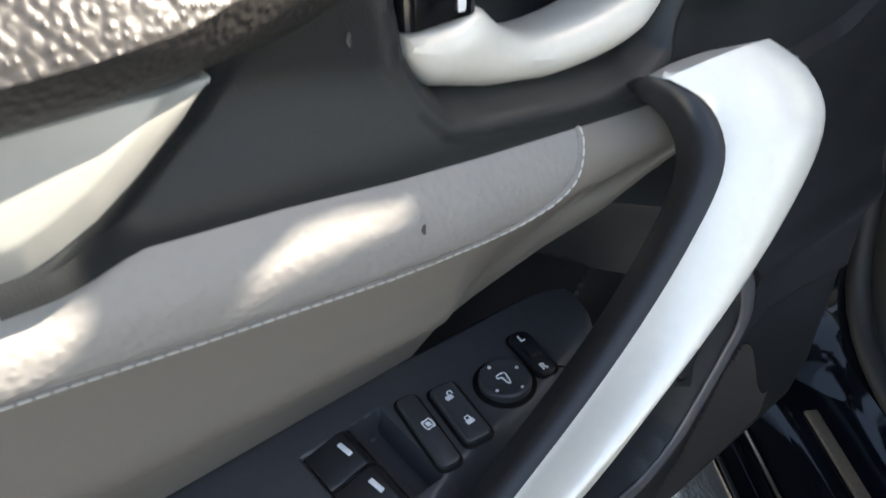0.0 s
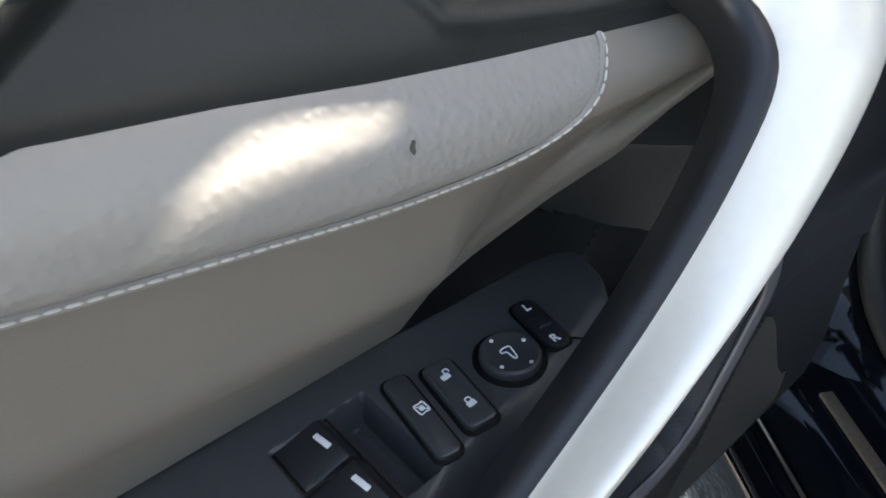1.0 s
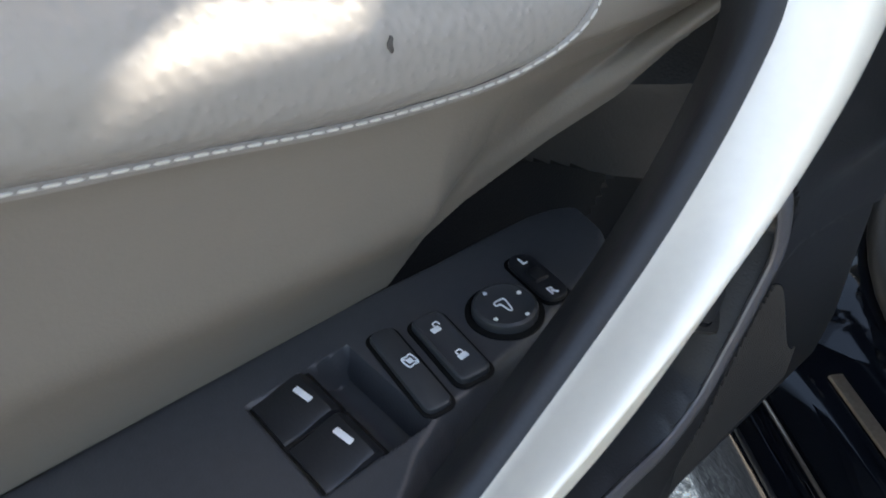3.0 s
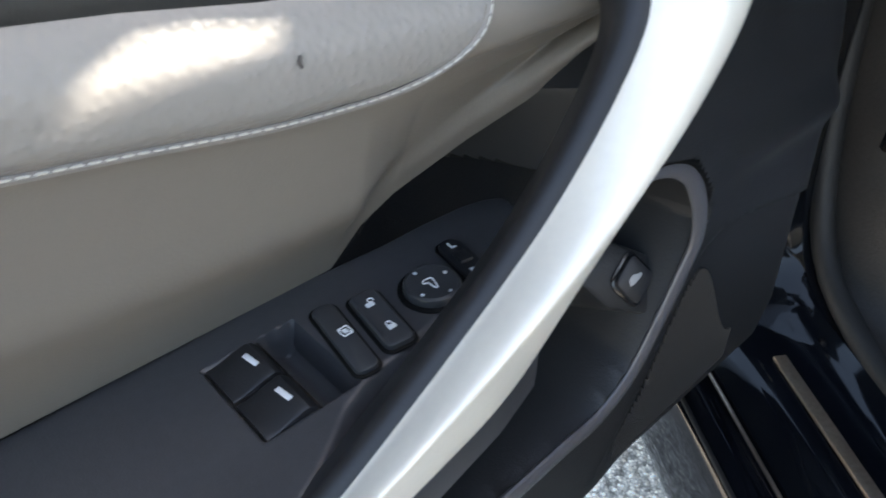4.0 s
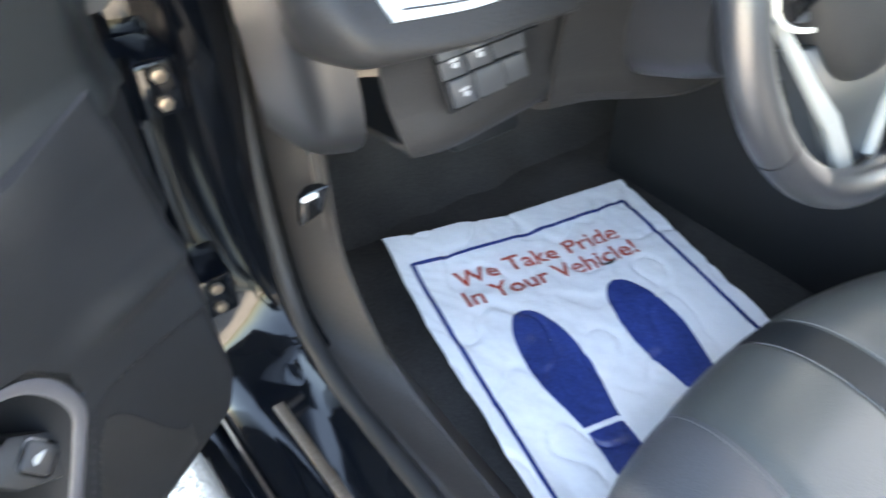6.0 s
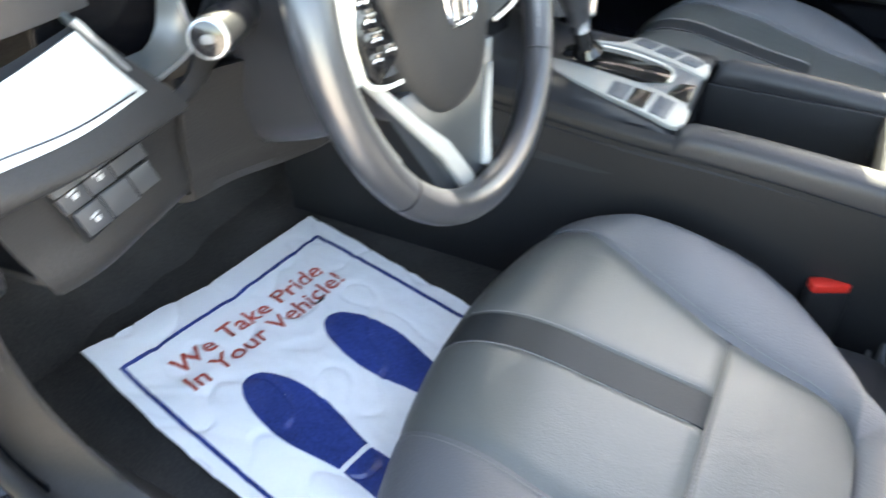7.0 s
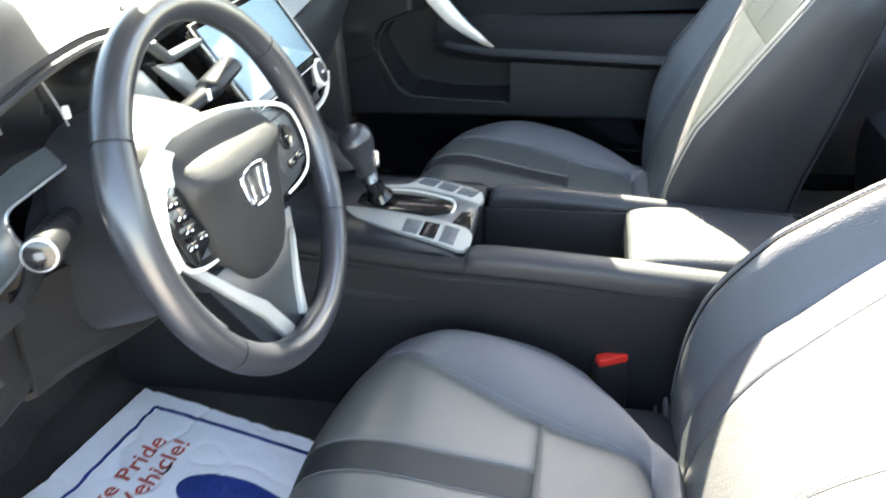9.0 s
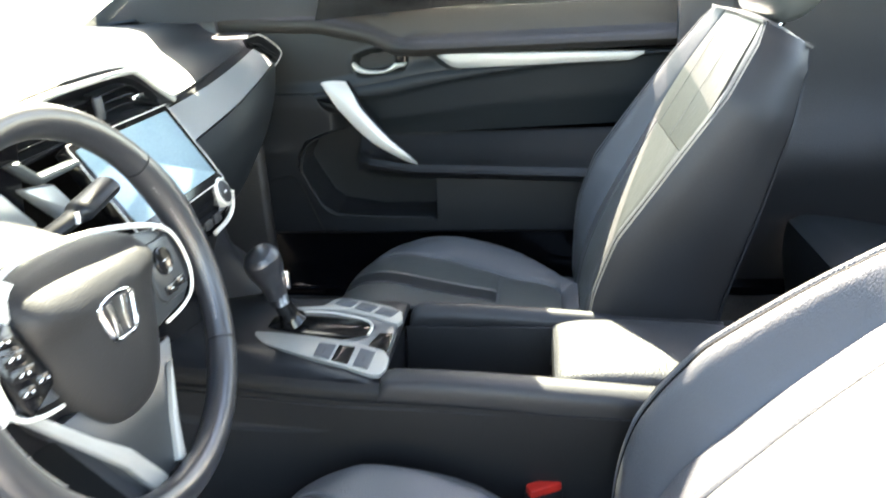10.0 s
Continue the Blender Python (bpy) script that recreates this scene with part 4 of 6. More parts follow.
roof = part("roof_panel", frame_of_roof(-0.56, 0.59, -1.25, 0.02, -0.40, 0.555, -0.74, -0.304, 1.305, 1.32), headliner, body, "unseen pale headliner round an opening placed to let sun in")
part("roof_skin", frame_of_roof(-0.60, 0.62, -1.28, 0.03, -0.41, 0.57, -0.73, -0.310, 1.322, 1.332), paint_black, roof)
# unseen slabs added to block sun; the notched one shapes the door's patches
part("sun_blocker", slab([(-0.07, 0.015), (-0.07, 0.24), (-0.20, 0.335), (-0.42, 0.335), (-0.42, 0.24), (-0.625, 0.24), (-0.6255, 0.0845), (-0.612, 0.0895), (-0.605, 0.085), (-0.612, 0.07), (-0.62, 0.05), (-0.62, 0.015),
                          (-0.5602, 0.015), (-0.5602, 0.1102), (-0.566, 0.1075), (-0.575, 0.103), (-0.573, 0.110), (-0.568, 0.1195), (-0.556, 0.1275), (-0.548, 0.1315), (-0.533, 0.1390), (-0.523, 0.1440), (-0.518, 0.1445), (-0.518, 0.1415), (-0.525, 0.1362), (-0.536, 0.1285), (-0.549, 0.1190), (-0.5598, 0.1105), (-0.5598, 0.015)], 0.008, 0.0004, pose(0, 0, 1.323)), paint_black, roof)
part("sun_blocker", slab([(0.30, 0.010), (0.74, 0.010), (0.74, 0.27), (0.30, 0.27)], 0.008, 0.002, pose(0, 0, 1.327)), paint_black, roof)
# foot is the window corner; the unseen top is shaped to shade the console
part("mirror_sail", slab([(0.12, 0.955), (-0.27, 0.975), (-0.295, 1.11), (-0.26, 1.135), (-0.10, 1.15), (0.08, 1.08)], 0.012, 0.003, Matrix.Translation((0.724, 0, 0)) @ Matrix(((0, 0, 1, 0), (1, 0, 0, 0), (0, 1, 0, 0), (0, 0, 0, 1)))), black_gloss, body, "gloss black window corner panel, enlarged out of view to block sun")
part("pillar_foot", box(0.772, 0.366, 0.75, 0.800, 0.62, 1.005, 0.006), black_fine, body)
part("right_kick_panel", box(0.705, 0.28, 0.27, 0.745, 0.80, 0.86, 0.01), kick_plastic, body)
part("windscreen", loft([[(-0.70, 0.60, 0.965), (0, 0.745, 0.968), (0.70, 0.60, 0.965)], [(-0.635, 0.33, 1.14), (0, 0.46, 1.16), (0.635, 0.33, 1.14)], [(-0.555, 0.035, 1.296), (0, 0.05, 1.312), (0.555, 0.035, 1.296)]], 24, 16, 0.004, face=(0, 1, 1)), window_glass, body, "clear windscreen glass")
part("side_window", loft([[(0.742, y, 0.968), (0.702, y * 0.95, 1.10), (0.630, y * 0.88, 1.262)] for y in (-0.62, -0.3, 0.06)], 14, 10, 0.004, face=(1, 0, 0)), tinted_glass, body, "tinted raised side window")
part("door_pillar", loft([[(0.745, y, 0.32), (0.740, y, 0.50), (0.736, y, 0.75), (0.734, y, 0.965)] for y in (-0.655, -0.70, -0.76)], 24, 8, 0.03, face=(-1, 0, 0)), black_fine, body, "charcoal pillar behind the door")
# unseen visor boards added to shape the sun's shadows in the cabin
for sx in (-1, 1):
    part("visor_blocker", box(min(sx * 0.16, sx * 0.53), 0.0, 1.268, max(sx * 0.16, sx * 0.53), 0.135, 1.284, 0.006), headliner, body, "added unseen sun blocker in the form of a folded visor")
part("front_bulkhead", loft([[(-0.76, 0.46, 0.262), (0, 0.46, 0.262), (0.76, 0.46, 0.262)], [(-0.76, 0.60, 0.33), (0, 0.60, 0.33), (0.76, 0.60, 0.33)], [(-0.76, 0.74, 0.55), (0, 0.74, 0.55), (0.76, 0.74, 0.55)], [(-0.76, 0.78, 0.955), (0, 0.80, 0.955), (0.76, 0.78, 0.955)]], 20, 24, 0.01), carpet, body, "black carpeted toe board")
part("rear_bench", join(loft([[(x, -0.92, 0.30), (x, -0.90, 0.44), (x, -0.94, 0.50), (x, -1.20, 0.46), (x, -1.28, 0.50), (x, -1.40, 0.80), (x, -1.44, 0.98), (x, -1.56, 1.0)] for x in (-0.70, -0.35, 0, 0.35, 0.70)], 40, 20, 0.02, face=(0, 1, 1))), leather_dark, body, "dark grey leather rear bench")

# ---- floor ----
def carpet_point(u, w):
    z = 0.282 + 0.004 * noise.noise(Vector((u * 14, w * 14, 0))) + 0.001 * noise.noise(Vector((u * 90, w * 90, 3)))
    z += 0.05 * ease(abs(u), 0.66, 0.745)
    return (u, w, z)


floor = single("floor", sheet(steps(-0.748, 0.70, 120), steps(-1.5, 0.56, 150), carpet_point, 0.01, (0, 0, 1)), carpet, "black carpet of the car floor", "floor", "structure")
kick = thing("kick_panel", (-0.70, 0.35, 0.30), "black plastic kick panel with a bonnet release", "trim panel")
part("panel", loft([[(-0.722, 0.60, 0.80), (-0.712, 0.47, 0.78), (-0.700, 0.36, 0.74)], [(-0.722, 0.56, 0.60), (-0.708, 0.44, 0.60), (-0.685, 0.36, 0.60)],
                    [(-0.728, 0.52, 0.46), (-0.712, 0.40, 0.45), (-0.690, 0.33, 0.45)], [(-0.735, 0.46, 0.38), (-0.722, 0.34, 0.365), (-0.690, 0.24, 0.36)],
                    [(-0.738, 0.36, 0.356), (-0.730, 0.22, 0.350), (-0.690, 0.12, 0.335)], [(-0.738, 0.10, 0.352), (-0.725, 0.0, 0.350), (-0.690, -0.05, 0.325)],
                    [(-0.738, -0.70, 0.352), (-0.725, -0.70, 0.350), (-0.690, -0.70, 0.325)]], 20, 60, 0.006, face=(0.3, -1, 0.5)), kick_plastic, kick)
part("inner_wall", loft([[(-0.690, 0.36, 0.70), (-0.665, 0.50, 0.70), (-0.66, 0.70, 0.70)], [(-0.688, 0.34, 0.45), (-0.655, 0.48, 0.42), (-0.65, 0.62, 0.40)], [(-0.688, 0.12, 0.335), (-0.650, 0.30, 0.290), (-0.645, 0.55, 0.285)], [(-0.688, -0.7, 0.325), (-0.655, -0.7, 0.285), (-0.645, -0.7, 0.280)]], 16, 30, 0.006, face=(1, 0, 0.3)), kick_plastic, kick)
RELEASE = Matrix.Translation((-0.702, 0.366, 0.511)) @ pose(0, 0, 0, 90, 0, -10)
lever = part("bonnet_release", slab([(-0.015, -0.022), (0.010, -0.012), (0.022, 0.022), (-0.002, 0.020), (-0.012, 0.010)], 0.012, 0.004, RELEASE), black_gloss, kick, "black bonnet release lever")
part("release_lip", slab(rounded(0.018, 0.007, 0.0032), 0.003, 0.0012, RELEASE @ pose(-0.002, 0.014, 0.0117, 0, 0, 14)), mark_white, lever, "pale grip lip of the release")
pedal = thing("brake_pedal", (-0.36, 0.52, 0.40), "black rubber brake pedal on its arm", "pedal")
part("pad", slab(rounded(0.13, 0.075, 0.015), 0.018, 0.005, Matrix.Translation((-0.33, 0.545, 0.40)) @ pose(0, 0, 0, 62, 0, 0)), rubber, pedal)
part("arm", box(-0.338, 0.56, 0.40, -0.322, 0.58, 0.70, 0.004), black_soft, pedal)

# ---- paper floor mat ----
mat_x, mat_y = Vector((0.978, -0.208, 0)), Vector((-0.232, -0.972, 0))
MAT_TL = Vector((-0.553, 0.473, 0.0))


def mat_at(a, b, lift=0.0):
    p = MAT_TL + mat_x * a + mat_y * b
    crease = abs(noise.noise(Vector((a * 17, b * 15, 7.7))))
    ray = math.atan2(b - 0.05, a + 0.03)
    fan = 0.0030 * abs(noise.noise(Vector((ray * 7.0, 2.2, 0.4)))) * math.exp(-(a / 0.16) ** 2) * ease(b, 0.0, 0.05)
    z = 0.2965 + fan - 0.0028 * math.exp(-(crease / 0.08) ** 2) + 0.0045 * noise.noise(Vector((a * 9, b * 7, 1.3))) + 0.0016 * abs(noise.noise(Vector((a * 22 + b * 9, b * 26 - a * 6, 4)))) + 0.0012 * abs(noise.noise(Vector((a * 46 - b * 12, b * 40 + a * 15, 9))))
    z += 0.010 * ease(a, 0.10, -0.01) * 0.6 + 0.014 * ease(0.12 - b, 0.0, 0.13) * ease(0.2 - a, 0, 0.2) + 0.02 * ease(0.05 - a, 0, 0.06) * ease(b, 0.2, 0.5)
    return Vector((p.x, p.y, z + lift))


paper = thing("paper_floor_mat", (-0.40, 0.25, 0.29), "crumpled white paper floor mat with blue footprints and red words", "paper mat")


def wavy(a, b):
    da = 0.003 * noise.noise(Vector((b * 14, 0, 5))) * (1 if a < 0.01 or a > 0.395 else 0)
    db = 0.004 * noise.noise(Vector((a * 12, 3, 5))) * (1 if b < 0.01 else 0)
    return mat_at(a + da, b + db)


part("sheet", sheet(steps(0, 0.405, 110), steps(0, 0.60, 150), wavy, 0.0006, (0, 0, 1)), paper_white, paper)


def line_on_mat(pts, width):
    p = curve(pts, 90)
    out = []
    for i, c in enumerate(p):
        t = (p[min(i + 1, 89)] - p[max(i - 1, 0)]).normalized()
        n = Vector((-t.y, t.x, 0)) * (width / 2)
        out.append([mat_at(c.x - n.x, c.y - n.y, 0.0013), mat_at(c.x + n.x, c.y + n.y, 0.0013)])
    return net(out, thick=0.0003, face=(0, 0, 1))


for pts in (((0.0205, 0.060, 0), (0.376, 0.049, 0)), ((0.0215, 0.058, 0), (0.022, 0.58, 0)), ((0.3755, 0.049, 0), (0.383, 0.58, 0))):
    part("border_line", line_on_mat([pts[0], (Vector(pts[0]) + Vector(pts[1])) / 2, pts[1]], 0.0062), ink_blue, paper)


def print_on_mat(bm):
    for v in bm.verts:
        v.co = mat_at(v.co.x, v.co.y, 0.0014 + v.co.z * 0.3)
    bmesh.ops.recalc_face_normals(bm, faces=bm.faces)
    return bm


def fine(bm):
    bmesh.ops.triangulate(bm, faces=bm.faces)
    for k in range(3):
        bmesh.ops.subdivide_edges(bm, edges=[e for e in bm.edges if e.calc_length() > 0.005], cuts=1)
        bmesh.ops.triangulate(bm, faces=bm.faces)
    return bm


for words, b, size in (("We Take Pride", 0.107, 0.0415), ("In Your Vehicle!", 0.147, 0.0415)):
    part("printed_line", print_on_mat(fine(lettering(words, size, pose(0.196, b, 0, 180, 0, 0)))), ink_red, paper, "red printed words")


def blob(cx, cy, w, h, lean, lo=0.0, hi=1.0, n=70):
    """A sole's outline between two fractions of its length, as rows across."""
    rows = []
    for t in steps(lo, hi, n):
        half = w / 2 * math.sqrt(max(0.0, 1 - (2 * min(t, 0.34) / 0.68 - 1) ** 2)) if t < 0.34 else w / 2 * (1 - 0.38 * ease(t, 0.34, 0.72) + 0.06 * ease(t, 0.72, 0.88)) * (1 if t < 0.86 else math.sqrt(max(0.0, 1 - ((t - 0.86) / 0.14) ** 2)))
        half = max(half, 0.0004)
        x = cx + lean * (t - 0.3)
        rows.append([mat_at(x + half * s, cy + h * t, 0.0014) for s in steps(-1, 1, 28)])
    return net(rows, thick=0.0003, face=(0, 0, 1))


for cx, lean in ((0.121, 0.006), (0.264, 0.004)):
    foot = part("footprint_sole", blob(cx, 0.193, 0.075, 0.286, lean, 0.0, 0.665), ink_blue, paper, "blue printed shoe sole")
    part("footprint_heel", blob(cx, 0.193, 0.075, 0.286, lean, 0.69, 1.0, 34), ink_blue, paper, "blue printed shoe heel")
part("black_smudge", print_on_mat(slab([(0.262, 0.152), (0.272, 0.163), (0.284, 0.163), (0.292, 0.154), (0.283, 0.158), (0.272, 0.158)], 0.001, 0.0003, Matrix())), black_soft, paper, "small black tear mark")

# ---- steering wheel ----
WHEEL = Matrix(((1, 0, 0, -0.42), (0, 0.286, -0.958, -0.009), (0, 0.958, 0.286, 0.816), (0, 0, 0, 1)))
wheel = new("steering_wheel")
wheel.matrix_world = WHEEL
BACK[wheel] = Matrix()
tagged(wheel, "black leather steering wheel with silver spoke trim", "steering wheel")


def rim_piece(a0, a1, grow=0.0):
    rows = []
    n = max(8, int(abs(a1 - a0) / 3))
    for a in steps(radians(a0), radians(a1), n):
        r0 = 0.0148 + grow + 0.0022 * (math.exp(-((math.degrees(a) - 20) / 16) ** 2) + math.exp(-((math.degrees(a) - 160) / 16) ** 2))
        rows.append([Vector(((0.1655 + r0 * math.cos(k)) * math.cos(a), (0.1655 + r0 * math.cos(k)) * math.sin(a), r0 * math.sin(k) - 0.003)) for k in steps(0, 2 * math.pi, 19)[:-1]])
    return net(rows, wrap_cols=True, caps=True)


for a0, a1 in ((35.4, 144.6), (145.4, 216.6), (217.4, 322.6), (-36.6, 34.6)):
    part("rim_section", rim_piece(a0, a1), leather_wheel, wheel, "black leather rim section")
part("rim_core", rim_piece(0, 360, -0.0012), black_soft, wheel)
for a0, a1 in ((-30, 28), (152, 210)):
    path = [(0.1512 * math.cos(radians(a)), 0.1512 * math.sin(radians(a)), 0.004) for a in steps(a0, a1, 12)]
    part("rim_stitching", stitches(path, 34, 0.0042, 0.0009), thread_dark, wheel, "grey cross stitching on the rim")
hub_out = [(-0.090, 0.030), (-0.090, 0.044), (-0.082, 0.056), (-0.055, 0.0635), (0, 0.067), (0.055, 0.0635), (0.083, 0.056), (0.088, 0.044), (0.088, 0.020), (0.078, -0.020), (0.062, -0.058), (0.036, -0.086), (0, -0.094), (-0.036, -0.086), (-0.062, -0.058), (-0.078, -0.020), (-0.087, 0.012)]
hub_line = [(p.x, p.y) for p in curve([(x, y, 0) for x, y in hub_out], 56, True)]
rows = []
for k, z in ((1.0, -0.060), (1.0, -0.030), (0.985, -0.014), (0.94, -0.004), (0.86, 0.001), (0.74, 0.0035), (0.60, 0.005), (0.45, 0.006), (0.28, 0.0065), (0.12, 0.0065)):
    ring = []
    for x, y in hub_line:
        yy = (y + 0.014) * k - 0.014
        start = 0.021 + 0.10 * max(0.0, x * k - 0.02)
        fall = 0.027 * (max(0.0, yy - start) / (0.068 - start)) ** 1.15 - 0.14 * (min(yy, start) + 0.002) - 0.004 * ease(yy, 0.0, 0.03)
        fall += 0.005 * ease(abs(x * k), 0.030, 0.075) * (1 - ease(yy, -0.01, 0.03))
        ring.append(Vector((x * k, yy, z - fall)))
    rows.append(ring)
hub = part("hub_cover", net(rows, wrap_cols=True, caps=True), hub_plastic, wheel, "black grained airbag cover", sharp=50)
bz = 0.0075
ringp = [(-0.021, 0.013), (0, 0.0165), (0.021, 0.013), (0.023, 0.004), (0.016, -0.017), (0, -0.020), (-0.016, -0.017), (-0.023, 0.004)]
badge = part("badge_ring", tube([(x, y - 0.002, bz + 0.14 * y) for x, y in ringp], 0.0022, 8, True, 48), chrome, hub, "chrome badge frame")
for sx in (-1, 1):
    part("badge_bar", slab([(sx * 0.0150, 0.0115), (sx * 0.0075, 0.0125), (sx * 0.0045, -0.0015), (sx * 0.0055, -0.0165), (sx * 0.0115, -0.0155), (sx * 0.0110, -0.001)][::sx], 0.003, 0.001, pose(0, -0.002, bz - 0.0015, 8)), chrome, badge)
part("badge_plate", slab([(p.x, p.y) for p in curve([(x * 0.95, y * 0.95 - 0.002, 0) for x, y in ringp], 32, True)], 0.0015, 0.0004, pose(0, 0, bz - 0.0025, 8)), black_soft, badge)
for sx in (-1, 1):
    order = 1 if sx > 0 else -1
    wide = 1.0 if sx > 0 else 0.90
    arm_out = [(sx * 0.060, 0.050), (sx * 0.115 * wide, 0.044), (sx * 0.150 * wide, 0.030), (sx * 0.152 * wide, -0.012), (sx * 0.120 * wide, -0.034), (sx * 0.060, -0.040)]
    spoke = part("side_spoke", slab(arm_out[::-order], 0.026, 0.005, pose(0, 0, -0.034 if sx > 0 else -0.046)), silver_dark if sx < 0 else spoke_grey, wheel, "dark satin side spoke")
    pad_line = rounded(0.056, 0.058, 0.012, 6, sx * 0.107, 0.004) if sx > 0 else [(-0.1005, 0.036), (-0.1200, 0.030), (-0.1240, 0.022), (-0.1200, -0.022), (-0.1130, -0.033), (-0.1040, -0.030), (-0.0830, -0.022), (-0.0800, -0.015), (-0.0930, 0.030)]
    plate = part("switch_pad", slab(pad_line, 0.006, 0.002, pose(0, 0, -0.011)), black_gloss if sx < 0 else spoke_grey, spoke, "control pad on the spoke")
    for (bx, by, bw, bh) in ((0.106, 0.012, 0.026, 0.024), (0.100, -0.015, 0.016, 0.008), (0.119, -0.013, 0.014, 0.008)):
        if sx < 0:
            if bh > 0.02:
                for kx, ky, kw, kh in ((-0.1080, 0.023, 0.022, 0.009), (-0.1060, 0.010, 0.022, 0.010), (-0.1040, -0.003, 0.024, 0.010), (-0.1085, -0.016, 0.016, 0.009), (-0.0905, -0.014, 0.013, 0.008)):
                    part("pad_button", slab(rounded(kw, kh, 0.002), 0.0016, 0.0006, pose(kx, ky, -0.0060, 0, 0, -8)), black_gloss, plate)
                    part("button_mark", join(slab(rounded(0.0045, 0.0016, 0.0004), 0.0004, 0.0001, pose(kx - 0.003, ky, -0.0044, 0, 0, 20)), slab(rounded(0.0022, 0.0022, 0.0005), 0.0004, 0.0001, pose(kx + 0.004, ky - 0.001, -0.0044))), mark_white, plate)
        elif bh > 0.02:
            part("pad_dial", slab([(sx * bx + 0.0140 * math.cos(a), by + 0.0140 * math.sin(a)) for a in steps(0, 6.283, 29)[:-1]], 0.004, 0.0015, pose(0, 0, -0.0060), 0.001), black_gloss, plate, "round black control dial")
            part("button_mark", slab(rounded(0.0045, 0.0013, 0.0003), 0.0004, 0.0001, pose(sx * bx, by, -0.0027)), mark_white, plate)
        else:
            part("pad_button", slab(rounded(bw + 0.004, bh + 0.001, 0.002), 0.003, 0.001, pose(sx * bx, by, -0.0060)), black_gloss, plate)
            part("button_mark", slab(rounded(0.0035, 0.0012, 0.0003), 0.0004, 0.0001, pose(sx * bx, by, -0.0029)), mark_white, plate)
half_frame = [(0.080, -0.041, -0.010), (0.108, -0.036, -0.005), (0.130, -0.026, -0.003), (0.141, -0.004, -0.002), (0.139, 0.024, -0.002), (0.126, 0.041, -0.004), (0.098, 0.053, -0.012), (0.060, 0.062, -0.026), (0.0, 0.067, -0.036)]
frame_line = [(-x, y, z) for x, y, z in half_frame] + half_frame[-2::-1]
part("spoke_frame", tube(frame_line, lambda t: ramp(abs(t - 0.5), [(0, 0.0036), (0.2, 0.0030), (0.3, 0.0021), (0.5, 0.0019)]), 10, m=110, flat=0.8), silver, wheel, "satin silver frame over the hub and spokes")
for sx in (-1,):
    part("spoke_blade", loft([[(sx * 0.141, -0.026, -0.004), (sx * 0.146, 0.004, -0.004), (sx * 0.144, 0.030, -0.005), (sx * 0.124, 0.054, -0.010), (sx * 0.078, 0.067, -0.022)], [(sx * 0.134, -0.024, -0.004), (sx * 0.134, 0.004, -0.003), (sx * 0.122, 0.030, -0.003), (sx * 0.104, 0.044, -0.006), (sx * 0.070, 0.058, -0.014)], [(sx * 0.125, -0.022, -0.006), (sx * 0.124, 0.004, -0.006), (sx * 0.098, 0.028, -0.008), (sx * 0.084, 0.036, -0.010), (sx * 0.060, 0.048, -0.014)]], 20, 10, 0.003, face=(0, 0, 1)), silver, wheel, "broad satin silver spoke blade")
low = part("lower_spoke", slab([(-0.085, -0.055), (0.085, -0.055), (0.034, -0.156), (-0.034, -0.156)], 0.016, 0.004, pose(0, 0, -0.034)), spoke_grey, wheel, "dark satin lower spoke")
for sx in (-1, 1):
    strip_line = [(0.117, -0.031), (0.110, -0.027), (0.064, -0.078), (0.033, -0.108), (0.012, -0.143), (0.007, -0.153), (0.026, -0.157), (0.046, -0.118), (0.074, -0.084)]
    if sx > 0:
        strip_line = [(0.066, -0.074), (0.060, -0.078), (0.034, -0.114), (0.014, -0.150), (0.024, -0.157), (0.038, -0.122)]
    part("spoke_strip", slab([(sx * x, y) for x, y in strip_line][::sx], 0.0055, 0.0016, pose(0, 0, -0.018)), strip_satin, low, "satin silver spoke strip")
for ob in list(wheel.children):
    if not ob.name.startswith("rim"):
        ob.rotation_euler = (0, 0, radians(-4.5))

# ---- steering column ----
column = thing("steering_column", (-0.42, 0.12, 0.70), "black plastic steering column shroud", "steering column")
part("shroud", loft([[(-0.52, y, z0), (-0.535, y, z0 + 0.07), (-0.49, y, z1), (-0.42, y, z1 + 0.012), (-0.35, y, z1), (-0.305, y, z0 + 0.07), (-0.32, y, z0), (-0.42, y, z0 - 0.022)] for y, z0, z1 in ((0.045, 0.735, 0.842), (0.075, 0.720, 0.862), (0.14, 0.70, 0.872), (0.24, 0.68, 0.87))], 48, 14, closed=True, caps=True), black_soft, column)
part("knee_cover", loft([[(-0.60, 0.115, 0.800), (-0.55, 0.118, 0.790), (-0.48, 0.110, 0.775), (-0.42, 0.105, 0.770), (-0.34, 0.110, 0.775), (-0.26, 0.13, 0.79)], [(-0.60, 0.124, 0.755), (-0.55, 0.122, 0.745), (-0.48, 0.115, 0.735), (-0.42, 0.112, 0.730), (-0.34, 0.115, 0.73), (-0.26, 0.13, 0.74)],
                         [(-0.60, 0.130, 0.715), (-0.55, 0.128, 0.705), (-0.48, 0.122, 0.690), (-0.42, 0.120, 0.680), (-0.34, 0.125, 0.68), (-0.26, 0.14, 0.69)], [(-0.60, 0.150, 0.692), (-0.55, 0.150, 0.684), (-0.48, 0.148, 0.664), (-0.42, 0.148, 0.650), (-0.34, 0.15, 0.65), (-0.26, 0.16, 0.66)], [(-0.60, 0.36, 0.66), (-0.55, 0.36, 0.65), (-0.48, 0.36, 0.64), (-0.42, 0.36, 0.63), (-0.34, 0.36, 0.63), (-0.26, 0.36, 0.64)]], 40, 40, 0.006), dash_low, column, "black grained cover under the column")
